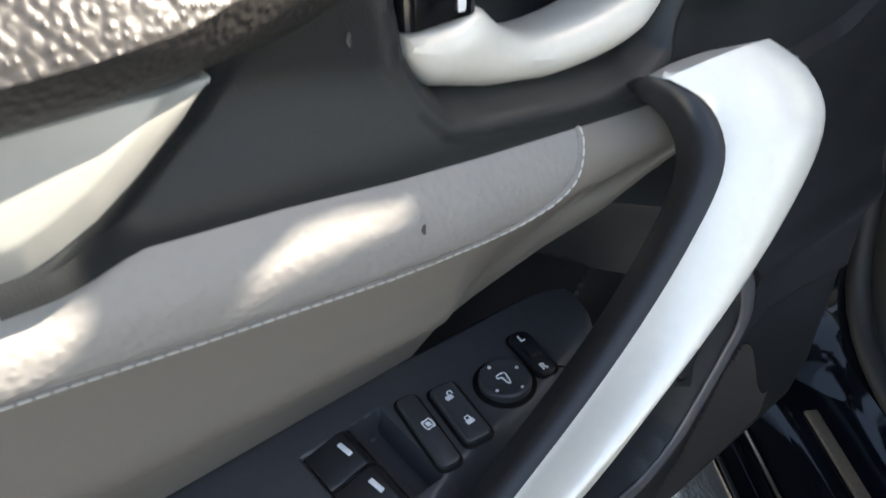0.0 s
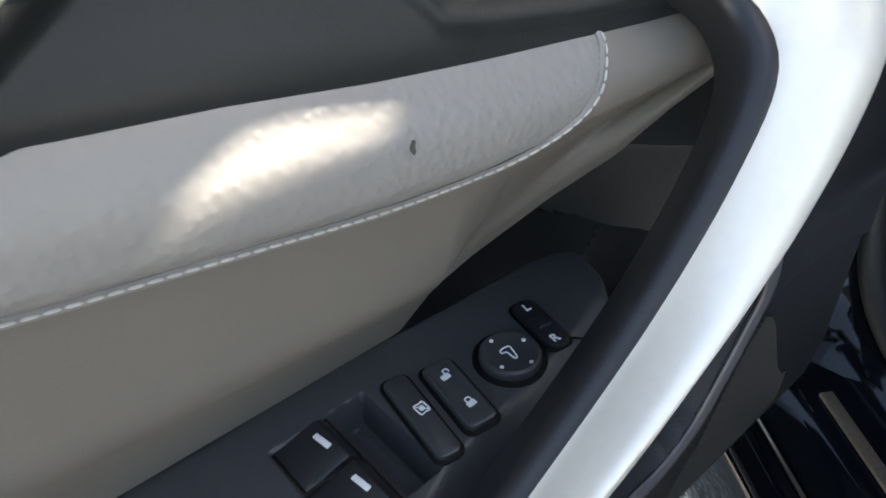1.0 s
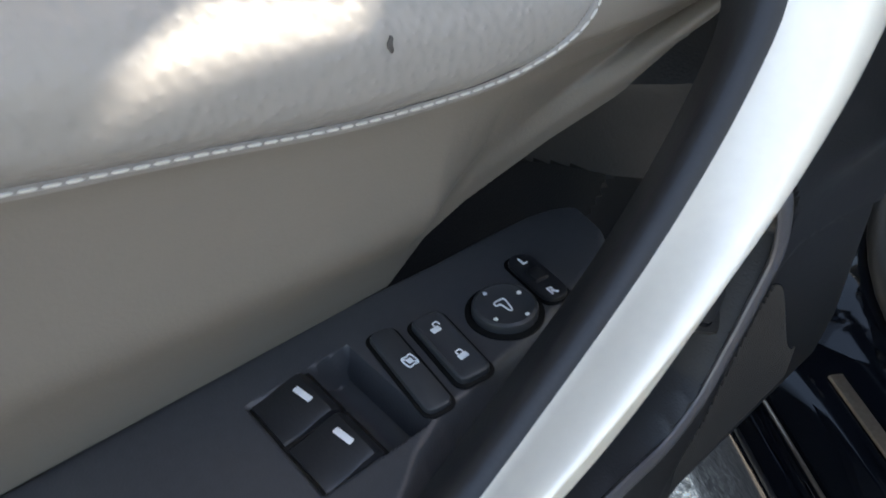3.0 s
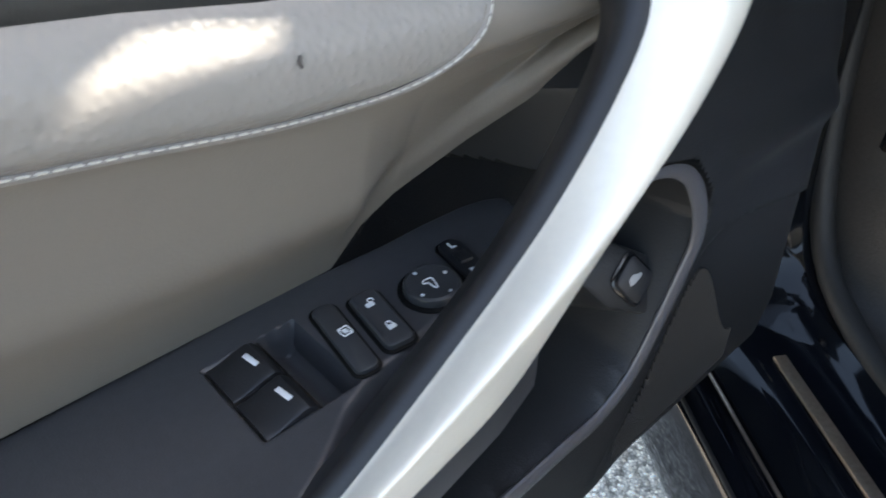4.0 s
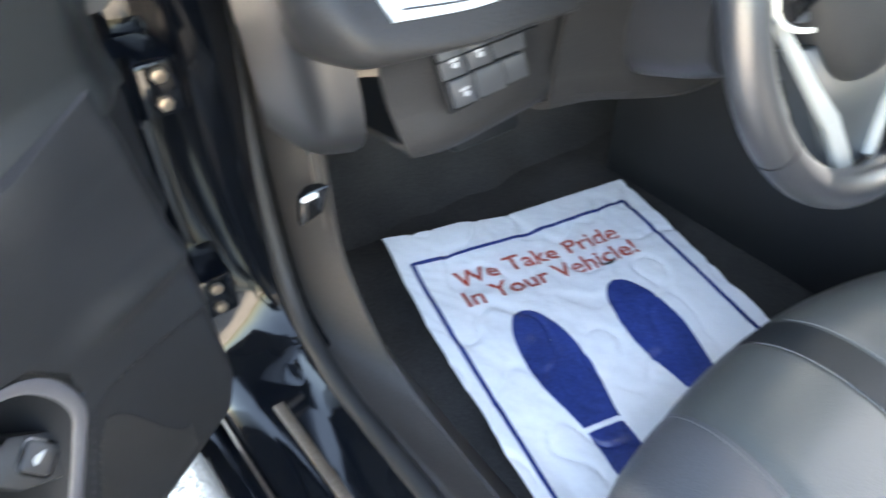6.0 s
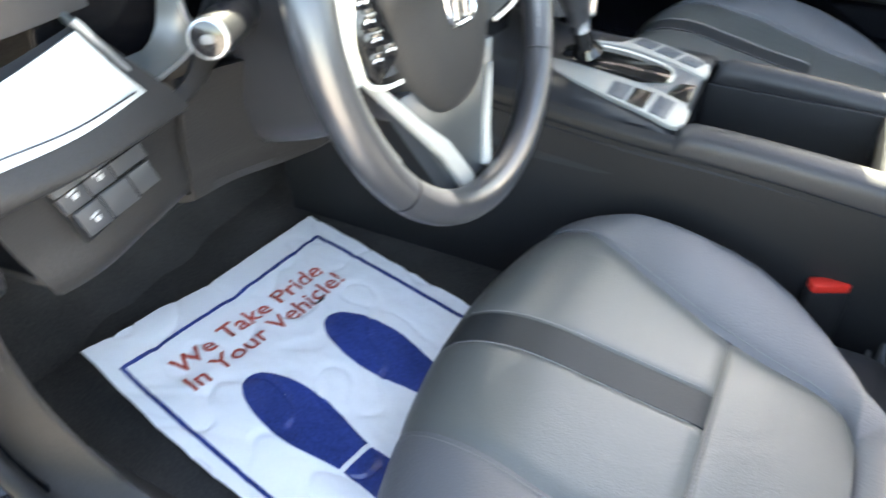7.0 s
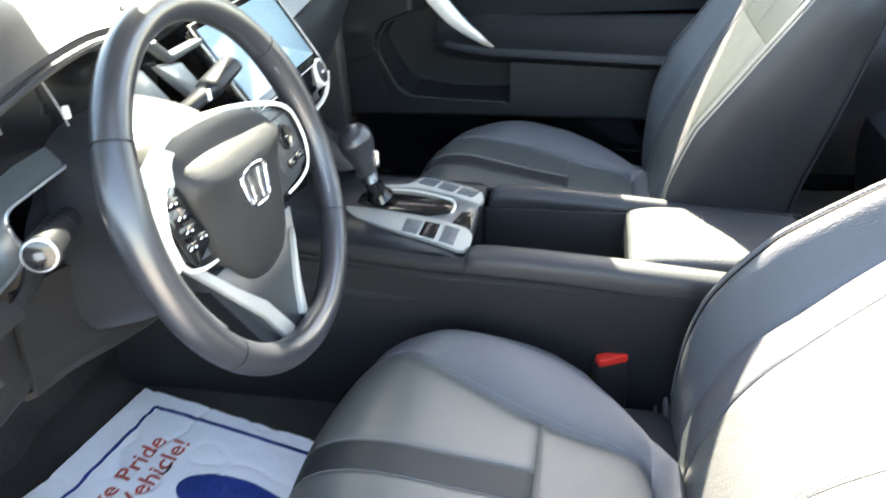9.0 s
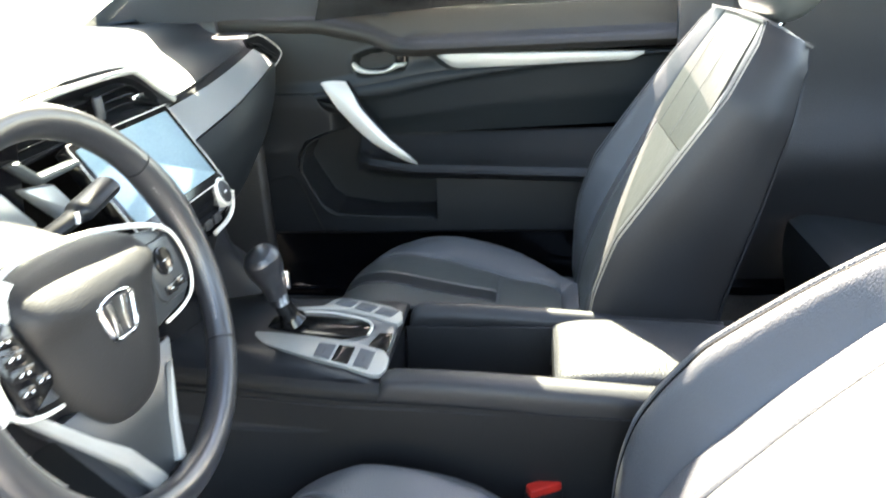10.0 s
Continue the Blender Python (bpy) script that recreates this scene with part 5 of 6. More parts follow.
stalk = part("light_stalk", tube([(-0.520, 0.110, 0.822), (-0.550, 0.097, 0.827), (-0.575, 0.086, 0.832), (-0.598, 0.075, 0.836)], lambda t: ramp(t, [(0, 0.012), (0.3, 0.012), (0.35, 0.0145), (1, 0.0145)]), 18, m=30), black_soft, column, "black light stalk with a ringed end")
aim = look((-0.5985, 0.0748, 0.8362), (-0.75, 0.0, 0.862)) @ pose(0, 0, 0, 180, 0, 0)
part("stalk_end", slab([(0.0135 * math.cos(a), 0.0135 * math.sin(a)) for a in steps(0, 6.283, 29)[:-1]], 0.003, 0.001, aim), silver_dark, stalk, "pale ringed stalk end")
part("stalk_face", slab([(0.0117 * math.cos(a), 0.0117 * math.sin(a)) for a in steps(0, 6.283, 29)[:-1]], 0.0036, 0.0006, aim), black_gloss, stalk)
part("lamp_mark", slab(rounded(0.008, 0.006, 0.002), 0.0004, 0.0001, aim @ pose(0, 0, 0.0036)), mark_grey, stalk)
for k in range(3):
    part("stalk_ring", tube([(-0.552 - 0.009 * k + 0.0158 * math.cos(a) * 0.5, 0.096 - 0.0043 * k + 0.0158 * math.cos(a) * 0.86, 0.8275 + 0.0016 * k + 0.0158 * math.sin(a)) for a in steps(0, 6.283, 17)[:-1]], 0.0011, 6, True, 24), black_soft, stalk)
wiper = part("wiper_stalk", tube([(-0.345, 0.095, 0.850), (-0.315, 0.085, 0.858), (-0.285, 0.080, 0.866), (-0.250, 0.075, 0.876)], lambda t: ramp(t, [(0, 0.010), (0.45, 0.011), (0.5, 0.0155), (1, 0.0145)]), 14, m=30, flat=0.75), black_soft, column, "black wiper stalk")
part("wiper_mark", slab(rounded(0.004, 0.014, 0.001), 0.0006, 0.0002, Matrix.Translation((-0.318, 0.070, 0.864)) @ pose(0, 0, 0, 40, 0, -60)), mark_white, wiper)

# ---- dashboard ----
dash = thing("dashboard", (0, 0.30, 0.60), "black dashboard with silver inlays, screen and vents", "dashboard")
top_rows = []
for x, ny, nz, hump in ((-0.78, 0.17, 0.862, 0.0), (-0.70, 0.14, 0.884, 0.015), (-0.62, 0.112, 0.922, 0.028), (-0.54, 0.100, 0.946, 0.030), (-0.45, 0.097, 0.957, 0.034), (-0.37, 0.105, 0.951, 0.034), (-0.31, 0.150, 0.957, 0.02), (-0.15, 0.180, 0.962, 0.01),
                          (0.02, 0.188, 0.960, 0.005), (0.085, 0.190, 0.935, 0.0), (0.145, 0.192, 0.897, 0.0), (0.24, 0.203, 0.898, 0.0), (0.45, 0.230, 0.908, 0.0), (0.66, 0.258, 0.919, 0.0), (0.78, 0.28, 0.930, 0.0)):
    top_rows.append([(x, ny + 0.02, nz - 0.018), (x, ny + 0.002, nz - 0.010), (x, ny, nz - 0.003), (x, ny + 0.010, nz + 0.004), (x, ny + 0.10, max(nz + 0.006, 0.93) + hump), (x, 0.45, 0.965 + hump * 0.6), (x, 0.76, 0.965)])
part("upper_pad", loft(top_rows, 40, 90, 0.006, face=(0, -0.5, 1)), dash_top, dash, "black grained dash top")
part("cluster_visor_edge", tube([(-0.66, 0.126, 0.897), (-0.60, 0.108, 0.922), (-0.52, 0.100, 0.942), (-0.45, 0.098, 0.949), (-0.37, 0.106, 0.943), (-0.32, 0.145, 0.946)], 0.004, 8, m=40), black_soft, dash)
part("vent_hood_trim", tube([(-0.315, 0.150, 0.952), (-0.15, 0.176, 0.955), (0.02, 0.184, 0.953), (0.060, 0.186, 0.944), (0.105, 0.187, 0.918), (0.148, 0.186, 0.894)], 0.0042, 8, m=60), silver, dash, "thin silver line over the vents")
# instrument cluster
def lens_point(x, f):
    top = ramp(x, [(-0.67, 0.885), (-0.62, 0.906), (-0.54, 0.932), (-0.45, 0.943), (-0.37, 0.938), (-0.29, 0.936)])
    z = 0.800 + (top - 0.800) * f
    return (x, 0.150 - 0.022 * f + 0.012 * ((x + 0.45) / 0.2) ** 2 * 0.5, z)


cluster = part("dial_display", sheet(steps(-0.668, -0.29, 30), steps(0, 1, 16), lens_point, 0.006, (0, -1, 0.2)), lens_black, dash, "dark unlit instrument cluster behind glass")
part("cluster_line", tube([(-0.640, 0.139, 0.932), (-0.610, 0.138, 0.909), (-0.551, 0.137, 0.8565)], 0.0034, 8, m=20, flat=0.6), silver, cluster, "straight silver divider bar")
part("gauge_line", tube([(-0.4545, 0.131, 0.868), (-0.470, 0.127, 0.905), (-0.486, 0.124, 0.938)], 0.0008, 6, m=12), mark_dim, cluster)
part("pointer_post", box(-0.4675, 0.122, 0.892, -0.4625, 0.127, 0.903, 0.001), mark_white, cluster)
part("readout_block", join(box(-0.556, 0.1285, 0.896, -0.553, 0.1305, 0.921, 0.0005), box(-0.556, 0.1285, 0.918, -0.536, 0.1305, 0.921, 0.0005), box(-0.539, 0.1285, 0.905, -0.536, 0.1305, 0.921, 0.0005)), mark_grey, cluster, "grey outline of a readout")
for k in range(3):
    part("readout_line", box(-0.600 + 0.008 * k, 0.1295, 0.910 - 0.008 * k, -0.575 + 0.008 * k, 0.1310, 0.9125 - 0.008 * k, 0.0004), mark_grey, cluster)
part("warning_mark", slab([(0.002 * math.cos(a), 0.002 * math.sin(a)) for a in steps(0, 6.283, 11)[:-1]], 0.0006, 0.0002, Matrix.Translation((-0.566, 0.133, 0.893)) @ pose(0, 0, 0, 90, 0, 0)), red_plastic, cluster, "small red telltale")
lip = [(-0.455, 0.122, 0.868), (-0.475, 0.117, 0.862), (-0.527, 0.115, 0.860), (-0.560, 0.115, 0.8585), (-0.572, 0.115, 0.8565), (-0.577, 0.115, 0.851), (-0.576, 0.115, 0.839), (-0.572, 0.115, 0.8275), (-0.5735, 0.114, 0.817), (-0.589, 0.113, 0.8105), (-0.619, 0.111, 0.8075), (-0.628, 0.111, 0.810), (-0.637, 0.114, 0.826), (-0.6495, 0.117, 0.849), (-0.656, 0.121, 0.862)]
rear = [(-0.455, 0.150, 0.880), (-0.475, 0.146, 0.877), (-0.527, 0.142, 0.875), (-0.555, 0.140, 0.869), (-0.567, 0.138, 0.863), (-0.577, 0.135, 0.853), (-0.583, 0.133, 0.840), (-0.588, 0.132, 0.831), (-0.595, 0.132, 0.824), (-0.604, 0.132, 0.820), (-0.619, 0.132, 0.821), (-0.625, 0.133, 0.825), (-0.637, 0.136, 0.838), (-0.646, 0.139, 0.855), (-0.651, 0.14, 0.864)]
bands = [[tuple(a[k] + (b[k] - a[k]) * f - (0.004 * math.sin(math.pi * f) if k == 1 else 0) for k in range(3)) for a, b in zip(lip, rear)] for f in (0, 0.33, 0.66, 1)]
part("lower_bezel", net([[Vector(p) for p in row] for row in bands], thick=0.003, face=(0, -1, 0.5)), bezel_satin, cluster, "dark satin lower bezel", sharp=60)
part("bezel_lip", tube(lip, 0.0019, 10, m=90), silver_dark, cluster, "satin grey bezel lip")
# satin frames beside the dials
for outline, mt, lb in (([(-0.380, 0.898), (-0.333, 0.894), (-0.296, 0.851), (-0.321, 0.843), (-0.376, 0.843), (-0.352, 0.850), (-0.338, 0.859), (-0.357, 0.874), (-0.372, 0.872)], inlay_satin, "pale satin chevron frame"),
                        ([(-0.302, 0.888), (-0.256, 0.880), (-0.220, 0.838), (-0.243, 0.833), (-0.280, 0.866)], inlay_satin, "pale satin frame beside the dials"),
                        ([(-0.318, 0.915), (-0.299, 0.916), (-0.272, 0.894), (-0.207, 0.893), (-0.206, 0.885), (-0.274, 0.884)], bezel_satin, "dark satin vent frame")):
    part("dial_frame", slab([(x, z) for x, z in outline][::-1], 0.012, 0.004, Matrix.Translation((0, 0.140, 0)) @ Matrix(((1, 0, 0, 0), (0, 0, -1, 0), (0, 1, 0, 0), (0, 0, 0, 1)))), mt, dash, lb)
# left end of the dash
orn = part("left_inlay", loft([[(-0.752, 0.140, 0.835), (-0.71, 0.130, 0.842), (-0.6585, 0.124, 0.853)], [(-0.750, 0.130, 0.820), (-0.70, 0.118, 0.821), (-0.6475, 0.115, 0.829)], [(-0.745, 0.118, 0.8035), (-0.69, 0.107, 0.803), (-0.634, 0.108, 0.806)]], 20, 14, 0.004), inlay_satin, dash, "bright satin silver inlay")
orn.location = (0, -0.004, 0.003)
part("inlay_joint", tube([(-0.738, 0.1185, 0.8095), (-0.69, 0.1085, 0.8080), (-0.642, 0.1075, 0.8095)], 0.0006, 6, m=16), black_soft, orn)
part("end_cap", loft([[(-0.776, 0.21, 0.848), (-0.784, 0.178, 0.846), (-0.772, 0.156, 0.844), (-0.754, 0.152, 0.842), (-0.70, 0.140, 0.846), (-0.645, 0.132, 0.856)], [(-0.780, 0.20, 0.838), (-0.788, 0.165, 0.834), (-0.774, 0.140, 0.830), (-0.753, 0.138, 0.830), (-0.70, 0.126, 0.834), (-0.640, 0.122, 0.842)], [(-0.780, 0.20, 0.808), (-0.788, 0.158, 0.805), (-0.772, 0.122, 0.802), (-0.746, 0.112, 0.798), (-0.69, 0.100, 0.796), (-0.612, 0.098, 0.796)],
                        [(-0.776, 0.20, 0.788), (-0.782, 0.165, 0.784), (-0.766, 0.128, 0.779), (-0.742, 0.112, 0.782), (-0.69, 0.100, 0.784), (-0.612, 0.100, 0.784)], [(-0.770, 0.22, 0.772), (-0.774, 0.190, 0.768), (-0.760, 0.158, 0.766), (-0.738, 0.138, 0.771), (-0.69, 0.128, 0.775), (-0.612, 0.125, 0.775)]], 50, 40, 0.004), dash_low, dash, "black rounded housing round the inlay")
for ob_bm in (loft([[(-0.775, 0.32, 0.90), (-0.772, 0.22, 0.90), (-0.750, 0.19, 0.89)], [(-0.775, 0.30, 0.80), (-0.770, 0.21, 0.80), (-0.740, 0.185, 0.80)], [(-0.770, 0.28, 0.70), (-0.760, 0.205, 0.70), (-0.732, 0.180, 0.70)], [(-0.760, 0.30, 0.655), (-0.750, 0.24, 0.655), (-0.722, 0.22, 0.655)]], 20, 24, 0.005),):
    part("dash_side", ob_bm, black_soft, dash, "charcoal side of the dash")
part("side_vent_panel", loft([[(-0.785, 0.20, 0.865), (-0.70, 0.15, 0.892), (-0.64, 0.125, 0.912)], [(-0.78, 0.18, 0.855), (-0.70, 0.148, 0.858), (-0.636, 0.13, 0.862)]], 16, 6, 0.004), black_soft, dash)
lower = part("knee_panel", loft([[(-0.752, 0.118, 0.802), (-0.69, 0.105, 0.800), (-0.605, 0.103, 0.801), (-0.55, 0.118, 0.835), (-0.50, 0.135, 0.850)], [(-0.752, 0.112, 0.788), (-0.69, 0.100, 0.787), (-0.60, 0.100, 0.790), (-0.54, 0.12, 0.80), (-0.50, 0.14, 0.80)],
                                 [(-0.750, 0.125, 0.774), (-0.69, 0.118, 0.776), (-0.60, 0.122, 0.776), (-0.55, 0.14, 0.77), (-0.50, 0.15, 0.77)], [(-0.742, 0.128, 0.740), (-0.69, 0.122, 0.742), (-0.60, 0.128, 0.742), (-0.56, 0.15, 0.73), (-0.50, 0.17, 0.72)],
                                 [(-0.732, 0.125, 0.706), (-0.69, 0.118, 0.706), (-0.60, 0.128, 0.708), (-0.57, 0.145, 0.70), (-0.50, 0.17, 0.69)], [(-0.72, 0.155, 0.690), (-0.69, 0.155, 0.688), (-0.60, 0.16, 0.688), (-0.56, 0.17, 0.67), (-0.50, 0.18, 0.66)],
                                 [(-0.70, 0.36, 0.64), (-0.67, 0.36, 0.64), (-0.60, 0.34, 0.63), (-0.56, 0.33, 0.62), (-0.50, 0.32, 0.62)]], 40, 60, 0.005), dash_low, dash, "charcoal lower dash panel")
tilt = Matrix.Translation((-0.676, 0.1165, 0.758)) @ pose(0, 0, 0, 82, 0, 3)
bay = part("switch_bay", slab([(-0.041, 0.0215), (0.0225, 0.0235), (0.041, -0.0185), (-0.030, -0.0245)][::-1], 0.004, 0.0012, tilt @ pose(0, 0, -0.002)), black_gloss, lower, "black switch bay")
for bx, bz, w, h, mark in ((-0.0270, 0.0105, 0.0205, 0.0195, 1), (-0.0055, 0.0112, 0.0205, 0.0195, 1), (0.0205, 0.0118, 0.0285, 0.0190, 0), (-0.0195, -0.0110, 0.0205, 0.0195, 1), (0.0040, -0.0105, 0.0235, 0.0195, 0), (0.0270, -0.0095, 0.0200, 0.0180, 0)):
    skew = 0.004
    key = part("dash_switch", slab([(bx - w / 2 - skew / 2, bz + h / 2), (bx + w / 2 - skew / 2, bz + h / 2), (bx + w / 2 + skew / 2, bz - h / 2), (bx - w / 2 + skew / 2, bz - h / 2)][::-1], 0.0030, 0.0006, tilt @ pose(0, 0, 0.001)), key_dark, bay, "square black dash switch")
    if mark:
        part("switch_mark", join(slab(rounded(0.007, 0.0018, 0.0006), 0.0004, 0.0001, tilt @ pose(bx, bz + 0.002, 0.004, 0, 0, 10)), slab(rounded(0.0045, 0.0034, 0.0010), 0.0004, 0.0001, tilt @ pose(bx + 0.0015, bz - 0.0018, 0.004))), mark_dim, key)
part("bay_line", tube([(-0.716, 0.113, 0.772), (-0.63, 0.1165, 0.773)], 0.0009, 6, m=8), black_gloss, lower)
# centre vents
vent = part("centre_vent", loft([[(-0.30, 0.165, 0.945), (-0.10, 0.185, 0.948), (0.03, 0.19, 0.945), (0.132, 0.195, 0.893)], [(-0.30, 0.21, 0.92), (-0.10, 0.225, 0.92), (0.03, 0.225, 0.92), (0.125, 0.225, 0.885)], [(-0.30, 0.165, 0.895), (-0.10, 0.172, 0.902), (0.03, 0.176, 0.895), (0.128, 0.180, 0.872)]], 30, 14, 0.003), black_soft, dash, "black centre air vent")
for i in range(4):
    z = 0.902 + 0.011 * i
    part("vent_slat", loft([[(-0.06, 0.182, z), (0.03, 0.188, z), (0.122 - 0.020 * i, 0.190, z - 0.016)], [(-0.06, 0.200, z + 0.003), (0.03, 0.205, z + 0.003), (0.120 - 0.020 * i, 0.205, z - 0.013)]], 12, 3, 0.0015), black_soft, vent)
    part("vent_slat", loft([[(-0.29, 0.165, z), (-0.20, 0.170, z), (-0.09, 0.180, z)], [(-0.29, 0.185, z + 0.003), (-0.20, 0.190, z + 0.003), (-0.09, 0.198, z + 0.003)]], 12, 3, 0.0015), black_soft, vent)
part("vent_tab", box(0.020, 0.178, 0.916, 0.050, 0.190, 0.922, 0.002), chrome, vent, "chrome vent tab")
part("vent_knob", box(-0.072, 0.176, 0.908, -0.056, 0.186, 0.936, 0.003), black_fine, vent)
# screen and climate panel
SCREEN = Matrix(((1, 0, 0, -0.066), (0, 0.53, -0.848, 0.1135), (0, 0.848, 0.53, 0.855), (0, 0, 0, 1)))
unit = part("screen_unit", slab(rounded(0.240, 0.126, 0.006), 0.018, 0.003, SCREEN @ pose(-0.018, -0.003, -0.016)), black_gloss, dash, "gloss black screen housing")
part("screen_face", slab(rounded(0.216, 0.104, 0.003), 0.001, 0.0003, SCREEN @ pose(-0.021, -0.001, 0.0022)), screen_sky, unit, "dark glass touch screen, sky reflection painted in pale blue")
part("screen_edge", tube([SCREEN @ Vector((x, y, 0.0012)) for px in [rounded(0.238, 0.124, 0.005, 4, -0.018, -0.003)] for (x0, y0), (x1, y1) in zip(px, px[1:] + px[:1]) for j in range(4) for x, y in [(x0 + (x1 - x0) * j / 4, y0 + (y1 - y0) * j / 4)]], 0.0010, 6, True, 160), silver, unit, "thin bright screen edge")
climate = part("climate_panel", loft([[(-0.175, 0.085, 0.800), (-0.06, 0.080, 0.803), (0.045, 0.082, 0.803)], [(-0.175, 0.080, 0.775), (-0.06, 0.074, 0.775), (0.048, 0.078, 0.775)], [(-0.17, 0.092, 0.745), (-0.06, 0.086, 0.742), (0.045, 0.090, 0.742)], [(-0.16, 0.13, 0.69), (-0.06, 0.12, 0.68), (0.045, 0.12, 0.68)], [(-0.13, 0.17, 0.60), (-0.06, 0.16, 0.585), (0.06, 0.14, 0.58)]], 24, 30, 0.006), black_gloss, dash, "gloss black climate panel")
KNOB = Matrix(((1, 0, 0, 0.017), (0, 0.3, -0.954, 0.088), (0, 0.954, 0.3, 0.781), (0, 0, 0, 1)))
for r, h, mt, nm, lb in ((0.0235, 0.006, silver_dark, "dial_base", ""), (0.0205, 0.017, silver, "climate_dial", "satin silver climate dial"), (0.0160, 0.0185, black_soft, "dial_face", "")):
    part(nm, slab([(r * math.cos(a), r * math.sin(a)) for a in steps(0, 6.283, 37)[:-1]], h, 0.002, KNOB), mt, climate, lb)
part("dial_mark", slab(rounded(0.008, 0.004, 0.001), 0.0004, 0.0001, KNOB @ pose(0, 0, 0.0186)), mark_white, climate)
part("climate_bracket", tube([(-0.02, 0.078, 0.738), (0.03, 0.080, 0.740), (0.053, 0.080, 0.752), (0.055, 0.078, 0.775)], 0.0035, 8, m=30), silver, climate, "satin silver bracket line")
for k in range(3):
    part("climate_key", slab(rounded(0.020, 0.012, 0.003), 0.004, 0.001, Matrix.Translation((-0.012 - 0.03 * k, 0.0775, 0.757)) @ pose(0, 0, 0, 76, 0, 0)), black_soft, climate)
part("stack_cheek", loft([[(0.105, 0.150, 0.845), (0.062, 0.110, 0.815), (0.050, 0.085, 0.790)], [(0.13, 0.17, 0.78), (0.085, 0.12, 0.765), (0.050, 0.088, 0.750)], [(0.16, 0.16, 0.68), (0.11, 0.11, 0.66), (0.05, 0.12, 0.68)], [(0.19, 0.10, 0.60), (0.14, 0.05, 0.585), (0.06, 0.12, 0.60)]], 16, 24, 0.005, face=(1, -1, 0)), black_soft, dash, "black side of the centre stack")
# passenger side
inlay = part("passenger_inlay", loft([[(0.118, 0.186, 0.884), (0.30, 0.198, 0.889), (0.50, 0.222, 0.898), (0.665, 0.246, 0.908)], [(0.108, 0.164, 0.861), (0.30, 0.176, 0.870), (0.50, 0.201, 0.881), (0.675, 0.229, 0.892)], [(0.100, 0.146, 0.838), (0.30, 0.158, 0.850), (0.50, 0.184, 0.862), (0.685, 0.214, 0.874)]], 30, 14, 0.004), inlay_satin, dash, "broad satin inlay on the passenger side")
part("inlay_gap", loft([[(0.112, 0.196, 0.900), (0.24, 0.206, 0.894), (0.45, 0.233, 0.904), (0.66, 0.261, 0.915), (0.74, 0.275, 0.922)], [(0.112, 0.191, 0.888), (0.24, 0.196, 0.886), (0.45, 0.217, 0.894), (0.66, 0.246, 0.906), (0.74, 0.258, 0.911)]], 20, 4, 0.003), black_soft, inlay)
part("glovebox", loft([[(0.10, 0.146, 0.834), (0.30, 0.158, 0.846), (0.50, 0.184, 0.858), (0.72, 0.22, 0.87)], [(0.12, 0.150, 0.79), (0.30, 0.160, 0.79), (0.50, 0.19, 0.79), (0.74, 0.24, 0.79)], [(0.16, 0.19, 0.70), (0.30, 0.20, 0.69), (0.50, 0.23, 0.68), (0.74, 0.28, 0.69)], [(0.19, 0.26, 0.62), (0.30, 0.27, 0.61), (0.50, 0.30, 0.60), (0.74, 0.34, 0.62)], [(0.2, 0.45, 0.58), (0.3, 0.45, 0.58), (0.5, 0.45, 0.58), (0.74, 0.45, 0.60)]], 30, 30, 0.005), spoke_grey, dash, "dark satin glovebox and lower dash")
svent = part("side_vent", loft([[(0.640, 0.252, 0.929), (0.700, 0.245, 0.930), (0.742, 0.234, 0.912), (0.772, 0.224, 0.888)], [(0.650, 0.250, 0.915), (0.690, 0.246, 0.905), (0.722, 0.237, 0.890), (0.742, 0.226, 0.876)], [(0.664, 0.242, 0.904), (0.684, 0.234, 0.890), (0.700, 0.226, 0.877), (0.712, 0.221, 0.866)]], 20, 12, 0.006, face=(-0.4, -1, 0.2)), black_gloss, dash, "black side air vent")
part("side_vent_trim", tube([(0.638, 0.250, 0.932), (0.700, 0.243, 0.933), (0.744, 0.232, 0.914), (0.774, 0.222, 0.888), (0.748, 0.219, 0.874), (0.712, 0.219, 0.864)], 0.0018, 8, m=50), silver, svent, "thin silver vent edge")
for f in (0.35, 0.65):
    part("side_vent_slat", tube([Vector((0.655, 0.247, 0.927)).lerp(Vector((0.675, 0.238, 0.900)), f), Vector((0.700, 0.243, 0.926)).lerp(Vector((0.692, 0.232, 0.886)), f), Vector((0.758, 0.226, 0.892)).lerp(Vector((0.722, 0.222, 0.872)), f)], 0.0014, 8, m=20, flat=0.5), black_soft, svent)

